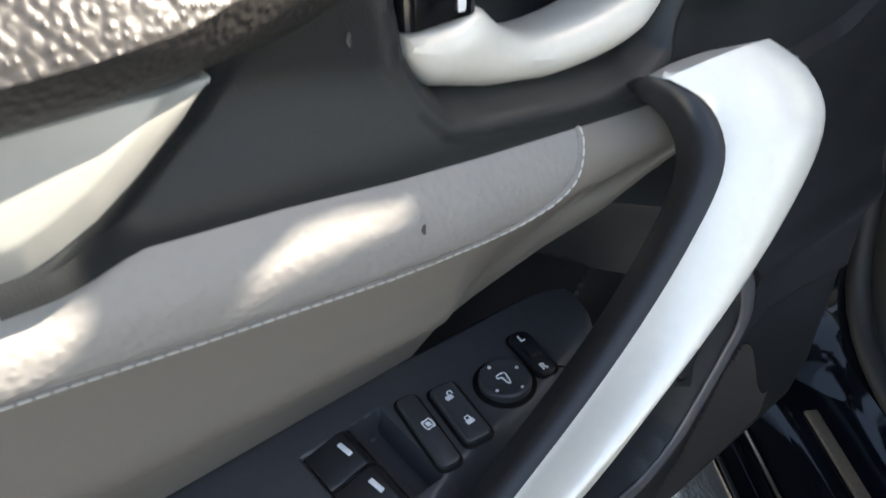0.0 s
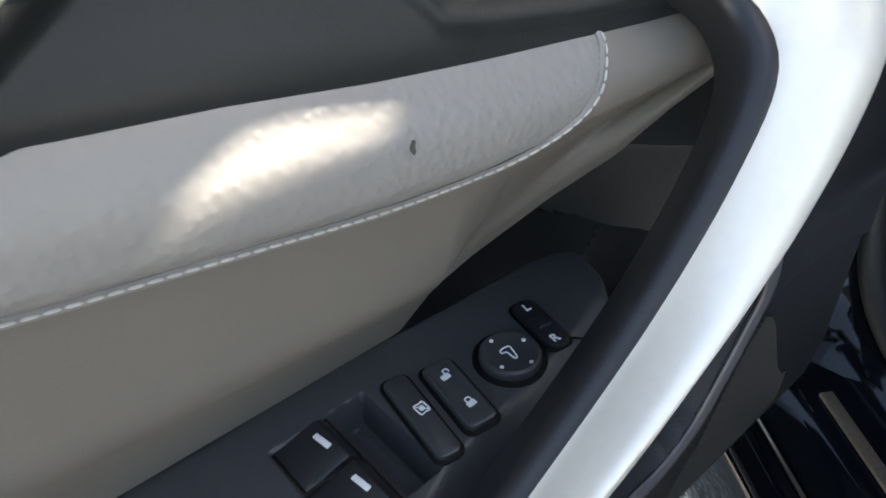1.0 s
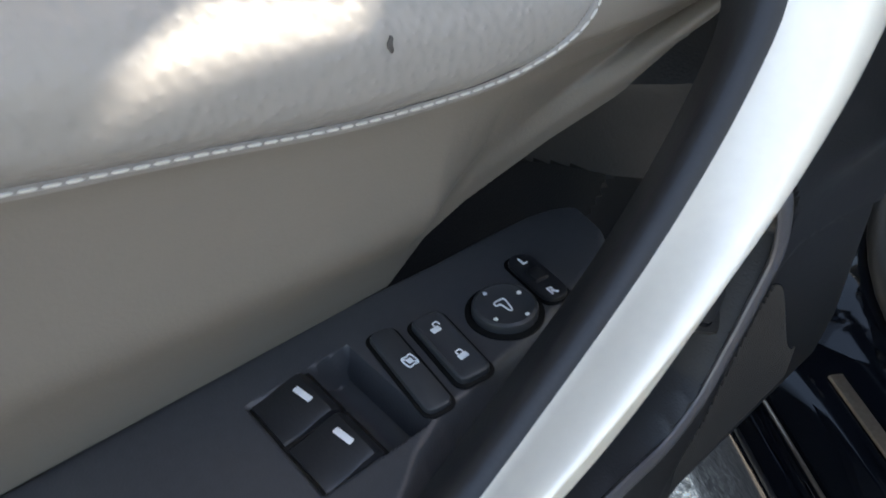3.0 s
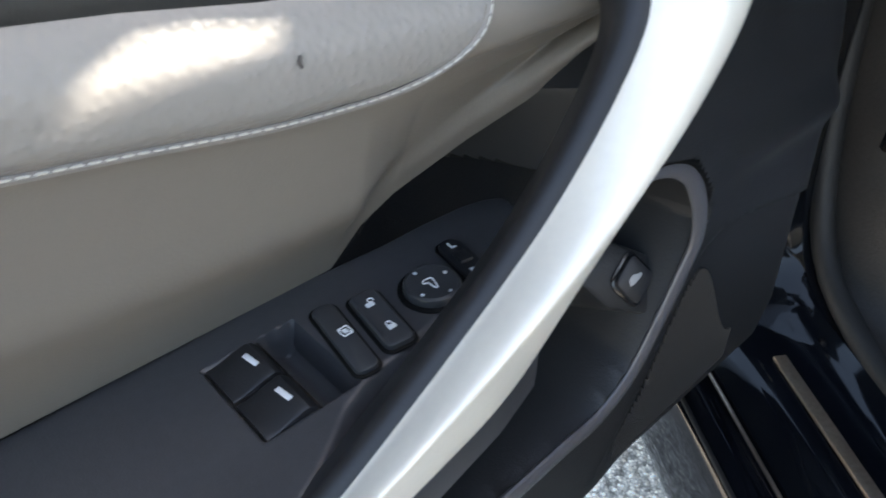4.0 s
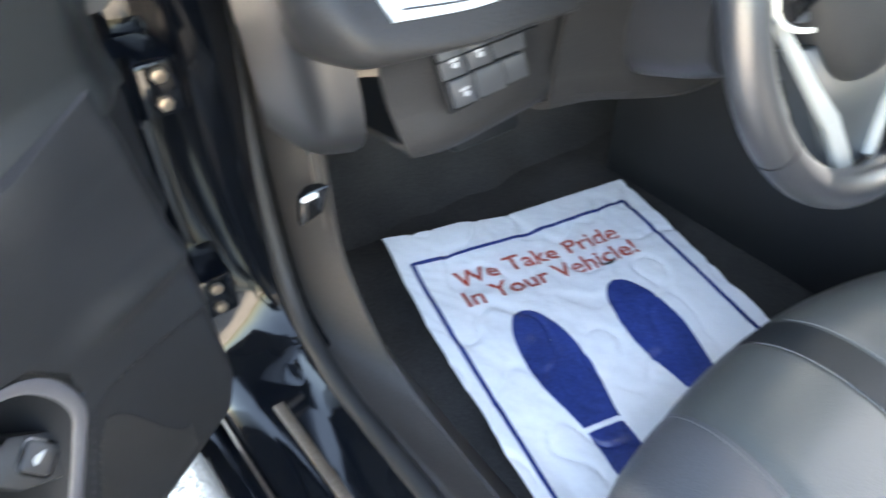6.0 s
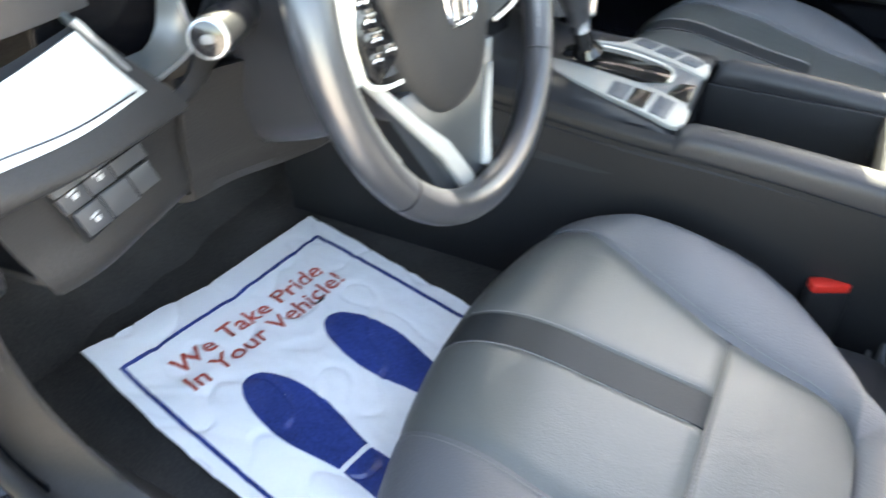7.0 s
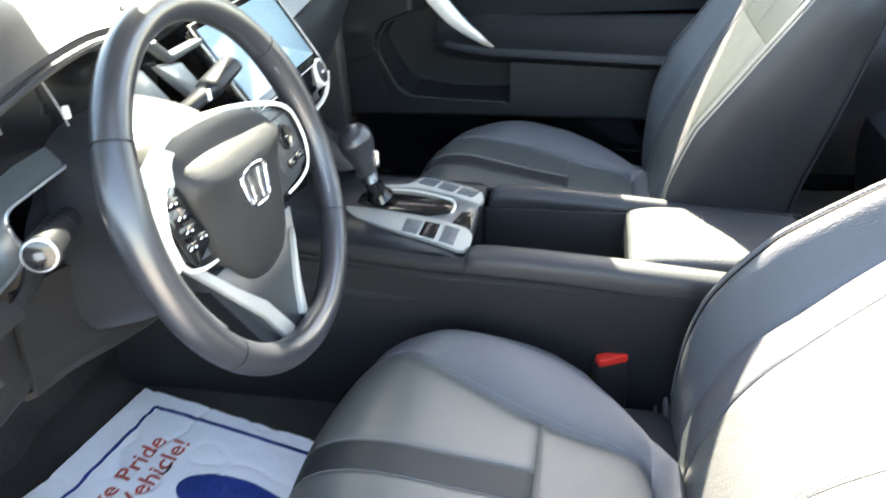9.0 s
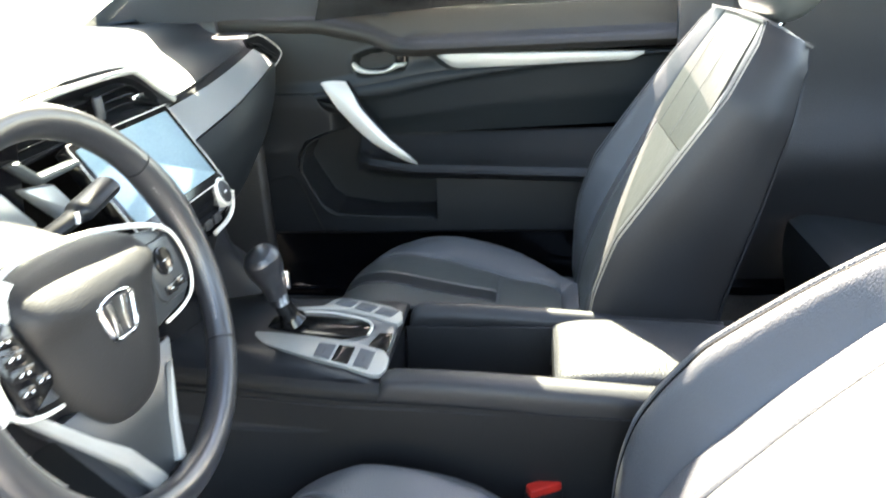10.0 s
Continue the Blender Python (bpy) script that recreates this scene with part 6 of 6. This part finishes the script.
# ---- centre console ----
console = thing("centre_console", (0.0, -0.2, 0.285), "black centre console with silver shifter trim", "console")
for sx, x_out, y0 in ((-1, -0.133, -0.150), (1, 0.165, -0.155)):
    side = part("console_side", loft([[(x_out, y, 0.284), (x_out * 1.02, y, 0.42), (x_out * 1.025, y, t - 0.030), (x_out * 1.02, y, t - 0.0235), (x_out * 0.975, y, t - 0.0215), (x_out * 0.97, y, t - 0.010), (x_out * 0.90, y, t - 0.002)] for y, t in [(y, t - (0.018 if sx > 0 else 0.0)) for y, t in ((0.44, 0.605), (0.24, 0.597), (0.08, 0.585), (-0.10, 0.568), (-0.18, 0.5655), (-0.292, 0.5595), (-0.385, 0.5515), (-0.454, 0.5485), (-0.66, 0.540))]], 60, 50, 0.006, face=(sx, 0, 0.2)), dash_low, console, "black grained console side")
    xi, xo = (-0.083, -0.130) if sx < 0 else (0.112, 0.149)
    drop = 0.0 if sx < 0 else 0.016
    part("arm_rail", loft([[(xi, y, z - 0.03), (xi, y, z - 0.012), (xi * 0.7 + xo * 0.3, y, z), (xi * 0.3 + xo * 0.7, y, z), (xo, y, z - 0.012), (xo * 1.01, y, z - 0.055)] for y, z in [(y, z - drop) for y, z in ((y0, 0.553), (y0 - 0.008, 0.567), (y0 - 0.03, 0.574), (-0.30, 0.569), (-0.50, 0.552), (-0.64, 0.540))]], 30, 50, 0.004, face=(0, 0, 1)), leather_black, console, "black padded console rail")
part("bin_floor", box(-0.085, -0.40, 0.33, 0.102, -0.12, 0.34, 0.003), dash_low, console)
for x in (-0.090, 0.107):
    part("bin_wall", box(x - 0.003, -0.66, 0.33, x + 0.003, -0.150, 0.530, 0.002), dash_low, console)
part("bin_front", box(-0.085, -0.150, 0.40, 0.102, -0.142, 0.548, 0.003), black_gloss, console)
lid = part("armrest_lid", loft([[(-0.078, y, z - 0.045), (-0.080, y, z - 0.012), (-0.060, y, z), (0.0, y, z + 0.006), (0.075, y, z), (0.094, y, z - 0.010), (0.096, y, z - 0.04)] for y, z in ((-0.378, 0.510), (-0.380, 0.537), (-0.386, 0.547), (-0.43, 0.555), (-0.52, 0.554), (-0.62, 0.548), (-0.66, 0.535))], 34, 40, 0.006, face=(0, 0.2, 1)), leather_lid, console, "grey grained leather armrest lid")
part("lid_stitching", stitches([(-0.081, -0.388, 0.531), (-0.0815, -0.45, 0.535), (-0.0815, -0.60, 0.534)], 34, 0.004, 0.0008, up=(1, 0, 0)), thread, lid, "pale stitching on the lid")
part("lid_base", box(-0.078, -0.65, 0.46, 0.096, -0.384, 0.502, 0.004), black_soft, console)
# shifter surround
def deck_left(y):
    return ramp(y, [(-0.16, -0.108), (-0.147, -0.106), (-0.096, -0.078), (-0.045, -0.060), (0.0, -0.042), (0.06, -0.030), (0.16, -0.03)])


def deck_right(y):
    return ramp(y, [(-0.16, 0.135), (-0.13, 0.132), (-0.09, 0.135), (-0.04, 0.138), (0.06, 0.125), (0.16, 0.12)])


deck = part("shifter_deck", loft([[(-0.136, y, z - 0.065), (-0.132, y, z - 0.045), (deck_left(y) * 0.6 - 0.05, y, z - 0.014), (deck_left(y), y, z), (0.02, y, z), (0.07, y, z), (deck_right(y), y, z), (0.158, y, z - 0.014), (0.166, y, z - 0.05)] for y, z in ((0.18, 0.585), (0.10, 0.572), (0.04, 0.564), (-0.03, 0.561), (-0.10, 0.559), (-0.145, 0.557), (-0.152, 0.545))], 44, 40, 0.006, face=(0, 0, 1)), black_soft, console, "black shifter deck")


def plate(name, outline, z0, h, mat, parent, label="", smooth=0):
    if smooth:
        outline = [(p.x, p.y) for p in curve([(x, y, 0) for x, y in outline], smooth, True)]
    return part(name, slab(outline, h, min(0.0012, h * 0.4), pose(0, 0, z0)), mat, parent, label)


left_trim = plate("trim_plate", [(0.020, 0.072), (-0.016, 0.036), (-0.036, 0.0), (-0.057, -0.047), (-0.077, -0.096), (-0.100, -0.140), (-0.100, -0.150), (-0.086, -0.157), (-0.056, -0.156), (-0.036, -0.146), (-0.016, -0.108), (-0.003, -0.067), (0.010, -0.011), (0.018, 0.035)], 0.560, 0.0062, strip_satin, deck, "satin silver trim blade round the switches")
for corners, mt, lb in ((((-0.054, -0.048), (-0.016, -0.047), (-0.022, -0.074), (-0.063, -0.073)), silver_dark, "grey console push switch"), (((-0.065, -0.077), (-0.023, -0.078), (-0.029, -0.103), (-0.075, -0.102)), black_gloss, "empty gloss black switch slot"), (((-0.079, -0.110), (-0.032, -0.111), (-0.042, -0.135), (-0.089, -0.133)), silver_dark, "grey parking brake switch")):
    key = plate("console_switch", corners, 0.5655, 0.0022, key_grey if mt is silver_dark else mt, left_trim, lb)
    if mt is silver_dark:
        mx, my = sum(c[0] for c in corners) / 4, sum(c[1] for c in corners) / 4
        plate("switch_mark", [(mx - 0.006, my - 0.002), (mx + 0.006, my - 0.002), (mx + 0.006, my + 0.002), (mx - 0.006, my + 0.002)], 0.5677, 0.0003, mark_grey, key)
right_trim = plate("trim_plate", [(0.100, 0.034), (0.108, -0.020), (0.134, -0.036), (0.138, -0.045), (0.123, -0.089), (0.104, -0.130), (0.086, -0.150), (0.060, -0.156), (0.044, -0.150), (0.052, -0.136), (0.072, -0.104), (0.090, -0.060), (0.097, -0.028), (0.095, 0.03)], 0.560, 0.0062, strip_satin, deck, "satin silver trim round three switches")
for k in range(3):
    a = Vector((0.1165, -0.056, 0)).lerp(Vector((0.0835, -0.127, 0)), k / 2)
    m = Matrix.Translation((a.x, a.y, 0.5655)) @ pose(0, 0, 0, 0, 0, -25)
    key = part("console_switch", slab(rounded(0.0225, 0.0320, 0.002), 0.0022, 0.0008, m), key_grey, right_trim, "grey console push switch")
    if k == 2:
        part("switch_mark", slab(rounded(0.005, 0.010, 0.001), 0.0003, 0.0001, m @ pose(0, 0, 0.0022)), mark_grey, key)
plate("gate_plate", [(-0.030, -0.150), (0.050, -0.150), (0.068, -0.108), (0.074, -0.095), (0.040, -0.118), (0.014, -0.114), (0.000, -0.075), (-0.006, -0.085), (-0.014, -0.11)], 0.559, 0.0045, silver_dark, deck, "dark satin gate plate")
gate = plate("gate_slot", [(0.030, -0.112), (0.052, -0.106), (0.068, -0.08), (0.084, -0.03), (0.086, 0.03), (0.06, 0.055), (0.035, 0.05), (0.026, 0.02), (0.014, -0.04), (0.006, -0.095), (0.014, -0.110)], 0.560, 0.0048, black_gloss, deck, "gloss black shift gate", 40)
part("gate_rim", tube([(x, y, 0.5645) for x, y in ((0.086, 0.035), (0.085, -0.03), (0.069, -0.08), (0.054, -0.106), (0.032, -0.114), (0.014, -0.112))], 0.0022, 8, m=40), silver, gate, "thin bright gate rim")
plate("tray_slot", [(-0.020, -0.118), (-0.002, -0.122), (0.020, -0.128), (0.020, -0.148), (-0.028, -0.150), (-0.034, -0.140)], 0.560, 0.0042, black_gloss, deck)
shifter = thing("gear_shifter", (0.045, 0.02, 0.565), "black leather gear lever with chrome collar", "gear lever")
part("boot", tube([(0.048, 0.012, 0.570), (0.040, 0.018, 0.595), (0.034, 0.022, 0.612)], lambda t: ramp(t, [(0, 0.022), (0.3, 0.015), (1, 0.0125)]), 16, m=16), black_gloss, shifter)
part("collar", tube([(0.034, 0.022, 0.606), (0.032, 0.024, 0.622)], lambda t: 0.0145, 18, m=5), chrome, shifter, "chrome collar")
part("knob", tube([(0.032, 0.024, 0.618), (0.028, 0.027, 0.640), (0.022, 0.031, 0.665), (0.018, 0.034, 0.682), (0.014, 0.036, 0.696), (0.012, 0.037, 0.700)], lambda t: ramp(t, [(0, 0.0135), (0.3, 0.017), (0.6, 0.024), (0.8, 0.025), (0.93, 0.019), (1, 0.006)]), 20, m=34, flat=1.15), leather_wheel, shifter, "black leather knob")
part("release_button", box(0.034, 0.004, 0.628, 0.041, 0.013, 0.655, 0.003), chrome, shifter, "chrome release button")

# ---- front seats: x across, y forward, z up from the car's own origin ----
def back_frame(path, s):
    p = curve([(0, y, z) for y, z in path], 60)
    i = min(58, int(s * 59))
    q = p[i].lerp(p[i + 1], s * 59 - i)
    t = (p[min(i + 2, 59)] - p[max(i - 1, 0)]).normalized()
    return q, Vector((0, t.z, -t.y))


CUSHION = [(-0.020, 0.320), (-0.003, 0.380), (-0.003, 0.430), (-0.020, 0.462), (-0.058, 0.481), (-0.11, 0.483), (-0.18, 0.468), (-0.27, 0.448), (-0.36, 0.432), (-0.44, 0.424), (-0.51, 0.43)]


def seat(name, cx, back_path, label, outer, ahead=0.0, wing=1.0, narrow=0.0):
    s = thing(name, (cx, -0.28, 0.285), label, "car seat", "front seats")
    cpath = curve([(0, y + ahead * ease(y, -0.44, -0.20), z) for y, z in CUSHION], 80)

    def at(t):
        i = min(78, int(t * 79))
        return cpath[i].lerp(cpath[i + 1], t * 79 - i)

    def xb(t, sx=0):
        if sx == outer and t < 0.70:
            return ramp(t, [(0, 0.125), (0.22, 0.138), (0.5, 0.154), (0.62, 0.132), (0.70, 0.110)])
        return ramp(t, [(0, 0.190), (0.24, 0.205), (0.32, 0.198), (0.5, 0.152), (0.62, 0.122), (0.70, 0.110), (0.767, 0.104), (0.805, 0.096), (0.825, 0.085), (0.838, 0.068), (0.845, 0.050), (1, 0.05)])

    def halfw(t):
        return ramp(t, [(0, 0.205), (0.12, 0.225), (0.30, 0.255), (0.40, 0.264), (0.6, 0.260), (0.655, 0.252), (0.72, 0.232), (0.78, 0.192), (0.83, 0.148), (0.86, 0.124), (0.885, 0.100), (0.898, 0.082), (0.906, 0.062), (1, 0.05)])

    def bow(x, t):
        """The front edge curves back towards the corners."""
        return 0.034 * min(1.4, (x / 0.235) ** 2) * (1 - ease(t, 0.24, 0.48))

    def cushion(x, t, dip=0.0):
        p = at(t)
        b = xb(t, 1 if x > 0 else -1)
        f = abs(x) / max(b, 1e-4)
        z = 0.006 * (1 - min(1, f) ** 2) - 0.0035 * math.exp(-((f - 1) / 0.06) ** 2)
        return Vector((cx + x, p.y - bow(x, t), p.z + z - dip - 0.4 * bow(x, t)))

    def bolster(f, t, sx):
        p, b, h = at(t), xb(t, sx), halfw(t)
        rise = 0.026 * ease(t, 0.30, 0.55) * (1 - 0.45 * ease(t, 0.62, 0.85))
        if f <= 1:
            w0 = bow(b + (h - b) * f, t)
            return Vector((cx + sx * (b + (h - b) * f), p.y - w0, p.z - 0.4 * w0 + rise * math.sin(min(1, f * 1.25) * math.pi / 2) - 0.0035 * math.exp(-(f / 0.08) ** 2) - 0.022 * ease(f, 0.72, 1.0)))
        g = f - 1
        return Vector((cx + sx * (h + 0.004 * math.sin(g * 3)), p.y - bow(h, t), max(0.30, p.z - 0.4 * bow(h, t) + rise - 0.022 - 0.17 * g)))

    t_seam = next(t for t in steps(0.4, 0.9, 501) if at(t).y < -0.277)
    half = 0.021

    def lean(t):
        """The centre stripe runs slightly askew."""
        return -outer * 0.075 * -(at(t).y + 0.165) if outer < 0 else 0.0
    for x0 in (-1, 1):
        rows = []
        for t in steps(0, t_seam - 0.0012, 60):
            b = xb(t, x0)
            rows.append([cushion(x0 * (half + (b - half) * k) + lean(t) * (1 - k), t, 0.003 * math.exp(-(k * (b - half) / 0.004) ** 2) + 0.0022 * ease(t, t_seam - 0.014, t_seam)) for k in steps(0, 1, 24)])
        part("insert_panel", net(rows, thick=0.004, face=(0, 0.2, 1)), leather_seat, s, "grey leather cushion insert")
    rows = [[cushion(x + lean(t), t, 0.001 + 0.0022 * ease(t, t_seam - 0.014, t_seam)) for x in steps(-half, half, 10)] for t in steps(0, t_seam - 0.0012, 60)]
    part("dark_stripe", net(rows, thick=0.003, face=(0, 0.2, 1)), leather_dark, s, "dark grey centre stripe")
    for sx in (-1, 1):
        part("stripe_stitching", stitches([cushion(sx * (half + 0.003) + lean(t), t) + Vector((0, 0, 0.0006)) for t in steps(0.24, t_seam - 0.02, 10)], 56, 0.0042, 0.0006), thread_dark, s)
    rows = []
    for t in steps(t_seam, 0.844, 40):
        b, bl, br = xb(t), xb(t, -1), xb(t, 1)
        rows.append([cushion(x, t, 0.0022 * (1 - ease(t, t_seam, t_seam + 0.014))) for x in steps(-bl, br, 40)])
    part("cross_stitching", stitches([cushion(x, t_seam + 0.006) + Vector((0, 0, 0.0006)) for x in steps(-0.118, 0.118, 12)], 50, 0.0040, 0.0006), thread_dark, s)
    part("rear_insert", net(rows, thick=0.004, face=(0, 0, 1)), leather_seat, s, "grey leather rear insert")
    for sx in (-1, 1):
        rows = [[bolster(f, t, sx) for f in steps(0, 1, 24) + steps(1.04, 2, 14)] for t in steps(0, 0.845, 90)]
        part("cushion_bolster", net(rows, thick=0.004, face=(sx, 0.2, 1)), leather_bolster, s, "cool grey side bolster")
    rows = []
    for t in steps(0.845, 0.908, 22):
        p, h = at(t), halfw(t)
        g = (t - 0.845) / 0.063
        row = [Vector((cx - h - 0.001, p.y, p.z - q)) for q in (0.13, 0.06, 0.03)]
        for j in steps(-1, 1, 41):
            f = max(g, (abs(j) * h - 0.05) / max(h - 0.05, 0.012))
            row.append(Vector((cx + j * h, p.y, p.z + 0.0143 * math.sin(min(1, max(0, f) * 1.25) * math.pi / 2) - 0.0035 * math.exp(-(f / 0.08) ** 2) - 0.022 * ease(f, 0.72, 1.0))))
        row += [Vector((cx + h + 0.001, p.y, p.z - q)) for q in (0.03, 0.06, 0.13)]
        rows.append(row)
    rows.append([Vector((q.x, q.y - 0.002, q.z - 0.05)) for q in rows[-1]])
    part("rear_bolster", net(rows, thick=0.003, face=(0, -0.2, 1)), leather_bolster, s, "cool grey rear bolster")
    for sx in (-1, 1):
        part("bolster_stitching", stitches([bolster(0.06, t, sx) + Vector((0, 0, 0.0008)) for t in steps(0.20, 0.80, 24)], 80, 0.0042, 0.0006), thread_dark, s)
    part("seat_base", box(cx - 0.23, -0.46, 0.285, cx + 0.23, -0.06, 0.40, 0.03), black_soft, s, "black plastic seat base")
    # backrest

    def bx(k):
        return ramp(k, [(0, 0.150), (0.35, 0.150), (0.6, 0.165), (0.8, 0.150), (1, 0.11)])

    def bw(k):
        return ramp(k, [(0, 0.245), (0.15, 0.258), (0.55, 0.258), (0.8, 0.248), (0.92, 0.21), (1, 0.15)]) - narrow * (1 - ease(k, 0.8, 1.0))

    def depth(k):
        return ramp(k, [(0, 0.20), (0.2, 0.185), (0.9, 0.075), (1, 0.065)])

    def curve_of(f):
        """The bolster's flank climbs steeply and rounds off over its crest."""
        return 1.08 * (1.42 * f - 3.1 * max(0.0, f - 0.52) ** 2 + 2.1 * max(0.0, f - 0.70) ** 2)

    def back(x, k, out=0.0):
        q, n = back_frame(back_path, k)
        b, h = bx(k), bw(k)
        a = abs(x)
        crest = wing * ramp(k, [(0, 0.004), (0.12, 0.018), (0.25, 0.045), (0.4, 0.062), (0.6, 0.047), (0.75, 0.032), (1, 0.012)])
        f = (a - b) / (h - b)
        lift = 0.004 * (1 - min(1, a / b) ** 2) if f < 0 else crest * curve_of(f) - 0.003 * math.exp(-(f / 0.07) ** 2) - 0.0035 * math.exp(-((f - 0.85) / 0.03) ** 2)
        return Vector((cx + x, q.y, q.z)) + n * (lift + out)
    top = 0.97
    seam_k = 0.62
    for j0, j1, mt, lb in ((-0.56, 0.56, leather_holes, "perforated grey leather back insert"), (-0.985, -0.566, leather_bolster, "smooth grey leather side strip"), (0.566, 0.985, leather_bolster, "smooth grey leather side strip")):
        rows = [[back(bx(k) * j * (1 + 0.22 * ease(k, 0.2, seam_k) * (1 - ease(abs(j), 0.57, 0.98))), k, -0.002 * math.exp(-((abs(j) - 0.563) / 0.012) ** 2)) for j in steps(j0, j1, 24)] for k in steps(0.0, seam_k - 0.0015, 50)]
        part("back_insert", net(rows, thick=0.004, face=(0, 1, 0.6)), mt, s, lb)
    rows = [[back(bx(k) * j, k, 0.004 * math.sin(math.pi * (k - seam_k) / (top - seam_k))) for j in steps(-0.985, 0.985, 40)] for k in steps(seam_k + 0.001, top, 34)]
    part("upper_insert", net(rows, thick=0.004, face=(0, 1, 0.6)), leather_seat, s, "grey leather upper back panel")
    for sx in (-1, 1):
        part("panel_stitching", stitches([back(sx * 0.055, k, 0.006) for k in steps(seam_k + 0.01, top - 0.03, 10)], 44, 0.0042, 0.0007, up=(1, 0, 0)), thread_dark, s)
        rows = []
        for k in steps(0, top, 80):
            b, h = bx(k), bw(k)
            rows.append([back(sx * (b + (h - b) * f), k) for f in steps(0, 1, 24)])
        part("back_bolster", net(rows, thick=0.004, face=(0, 1, 0.6)), leather_bolster, s, "cool grey back bolster")
        edge = [back(sx * (bx(k) + (bw(k) - bx(k)) * 0.85), k, 0.0002) for k in steps(0.0, top, 30)]
        part("edge_piping", tube(edge, 0.0030, 8, m=90), gap_black, s, "black piping along the seat edge")
        part("piping_stitching", stitches([back(sx * (bx(k) + (bw(k) - bx(k)) * 0.925), k, 0.0006) for k in steps(0.05, top, 30)], 130, 0.0034, 0.0005, up=(1, 0, 0)), thread_dark, s)
        rows = []
        for k in steps(0, top, 40):
            q, n = back_frame(back_path, k)
            e = back(sx * bw(k), k)
            rows.append([e + Vector((sx * 0.001, 0, 0)), e - n * 0.03 + Vector((sx * 0.008, 0, 0)), e - n * (0.8 * depth(k)) + Vector((sx * 0.004, 0, 0)), Vector((cx + sx * bw(k) * 0.92, q.y, q.z)) - n * depth(k)])
        part("back_side", net([curve(r, 14) for r in rows], thick=0.003, face=(sx, 0, 0)), leather_black, s, "black seat side")
    rows = [[Vector((cx + x, back_frame(back_path, k)[0].y, back_frame(back_path, k)[0].z)) - back_frame(back_path, k)[1] * depth(k) for x in steps(-bw(k) * 0.94, bw(k) * 0.94, 20)] for k in steps(0, top, 30)]
    part("back_shell", net(rows, thick=0.004, face=(0, -1, 0)), black_soft, s, "black seat back")
    q, n = back_frame(back_path, top)
    t = Vector((0, -n.z, n.y))
    rows = [[Vector((cx + bw(top) * j, q.y, q.z)) + n * (-depth(top) + (depth(top) + 0.015) * g) + t * (0.012 * math.sin(math.pi * g) * (1 - j * j)) for j in steps(-1, 1, 20)] for g in steps(0, 1, 10)]
    part("back_top", net(rows, thick=0.003, face=(0, 0, 1)), leather_bolster, s)
    for sx in (-1, 1):
        part("headrest_post", tube([q + Vector((cx + sx * 0.07, 0, 0)) - n * 0.04, q + Vector((cx + sx * 0.07, 0, 0)) - n * 0.04 + t * 0.08], 0.006, 10, m=5), chrome, s)
    c = q + Vector((cx, 0, 0)) - n * 0.025 + t * 0.082
    rows = []
    for j, g in ((-0.125, 0.5), (-0.11, 0.85), (-0.06, 1.0), (0.06, 1.0), (0.11, 0.85), (0.125, 0.5)):
        rows.append([c + Vector((j, 0, 0)) + n * (0.045 * g * math.cos(a)) + t * (0.075 * g * math.sin(a)) for a in steps(0, 6.283, 13)[:-1]])
    part("headrest", loft(rows, 40, 24, closed=True, caps=True), leather_seat, s, "grey leather headrest")
    return s


seat("driver_seat", -0.425, [(-0.446, 0.380), (-0.462, 0.470), (-0.505, 0.560), (-0.575, 0.634), (-0.68, 0.722), (-0.80, 0.818), (-0.90, 0.90)], "reclined grey leather driver seat with dark centre stripe", -1, 0.0, 0.80, 0.021)
seat("passenger_seat", 0.395, [(-0.436, 0.400), (-0.455, 0.500), (-0.495, 0.600), (-0.580, 0.75), (-0.660, 0.89), (-0.705, 0.972)], "grey leather passenger seat with dark centre stripe", 1, 0.036, 0.7)

# ---- seat belt buckle ----
buckle = thing("seat_belt_buckle", (-0.135, -0.40, 0.30), "black seat belt buckle with a red button", "belt buckle")
BK = Matrix.Translation((-0.139, -0.364, 0.368)) @ pose(0, 0, 0, 0, 0, 116)
part("shell", box(-0.026, -0.011, -0.05, 0.026, 0.011, 0.054, 0.005, BK), dash_low, buckle)
part("red_button", box(-0.023, -0.008, 0.052, 0.023, 0.010, 0.063, 0.003, BK), red_plastic, buckle, "red push button")
part("webbing", box(-0.020, -0.004, -0.12, 0.020, 0.004, -0.045, 0.001, BK), rubber, buckle)
anchor = thing("belt_anchor", (-0.172, -0.432, 0.30), "pale webbing belt anchor beside the seat", "belt anchor")
part("strap", box(-0.196, -0.446, 0.285, -0.150, -0.440, 0.372, 0.002), key_grey, anchor)
part("anchor_tongue", box(-0.192, -0.432, 0.285, -0.154, -0.428, 0.358, 0.002), key_grey, anchor)
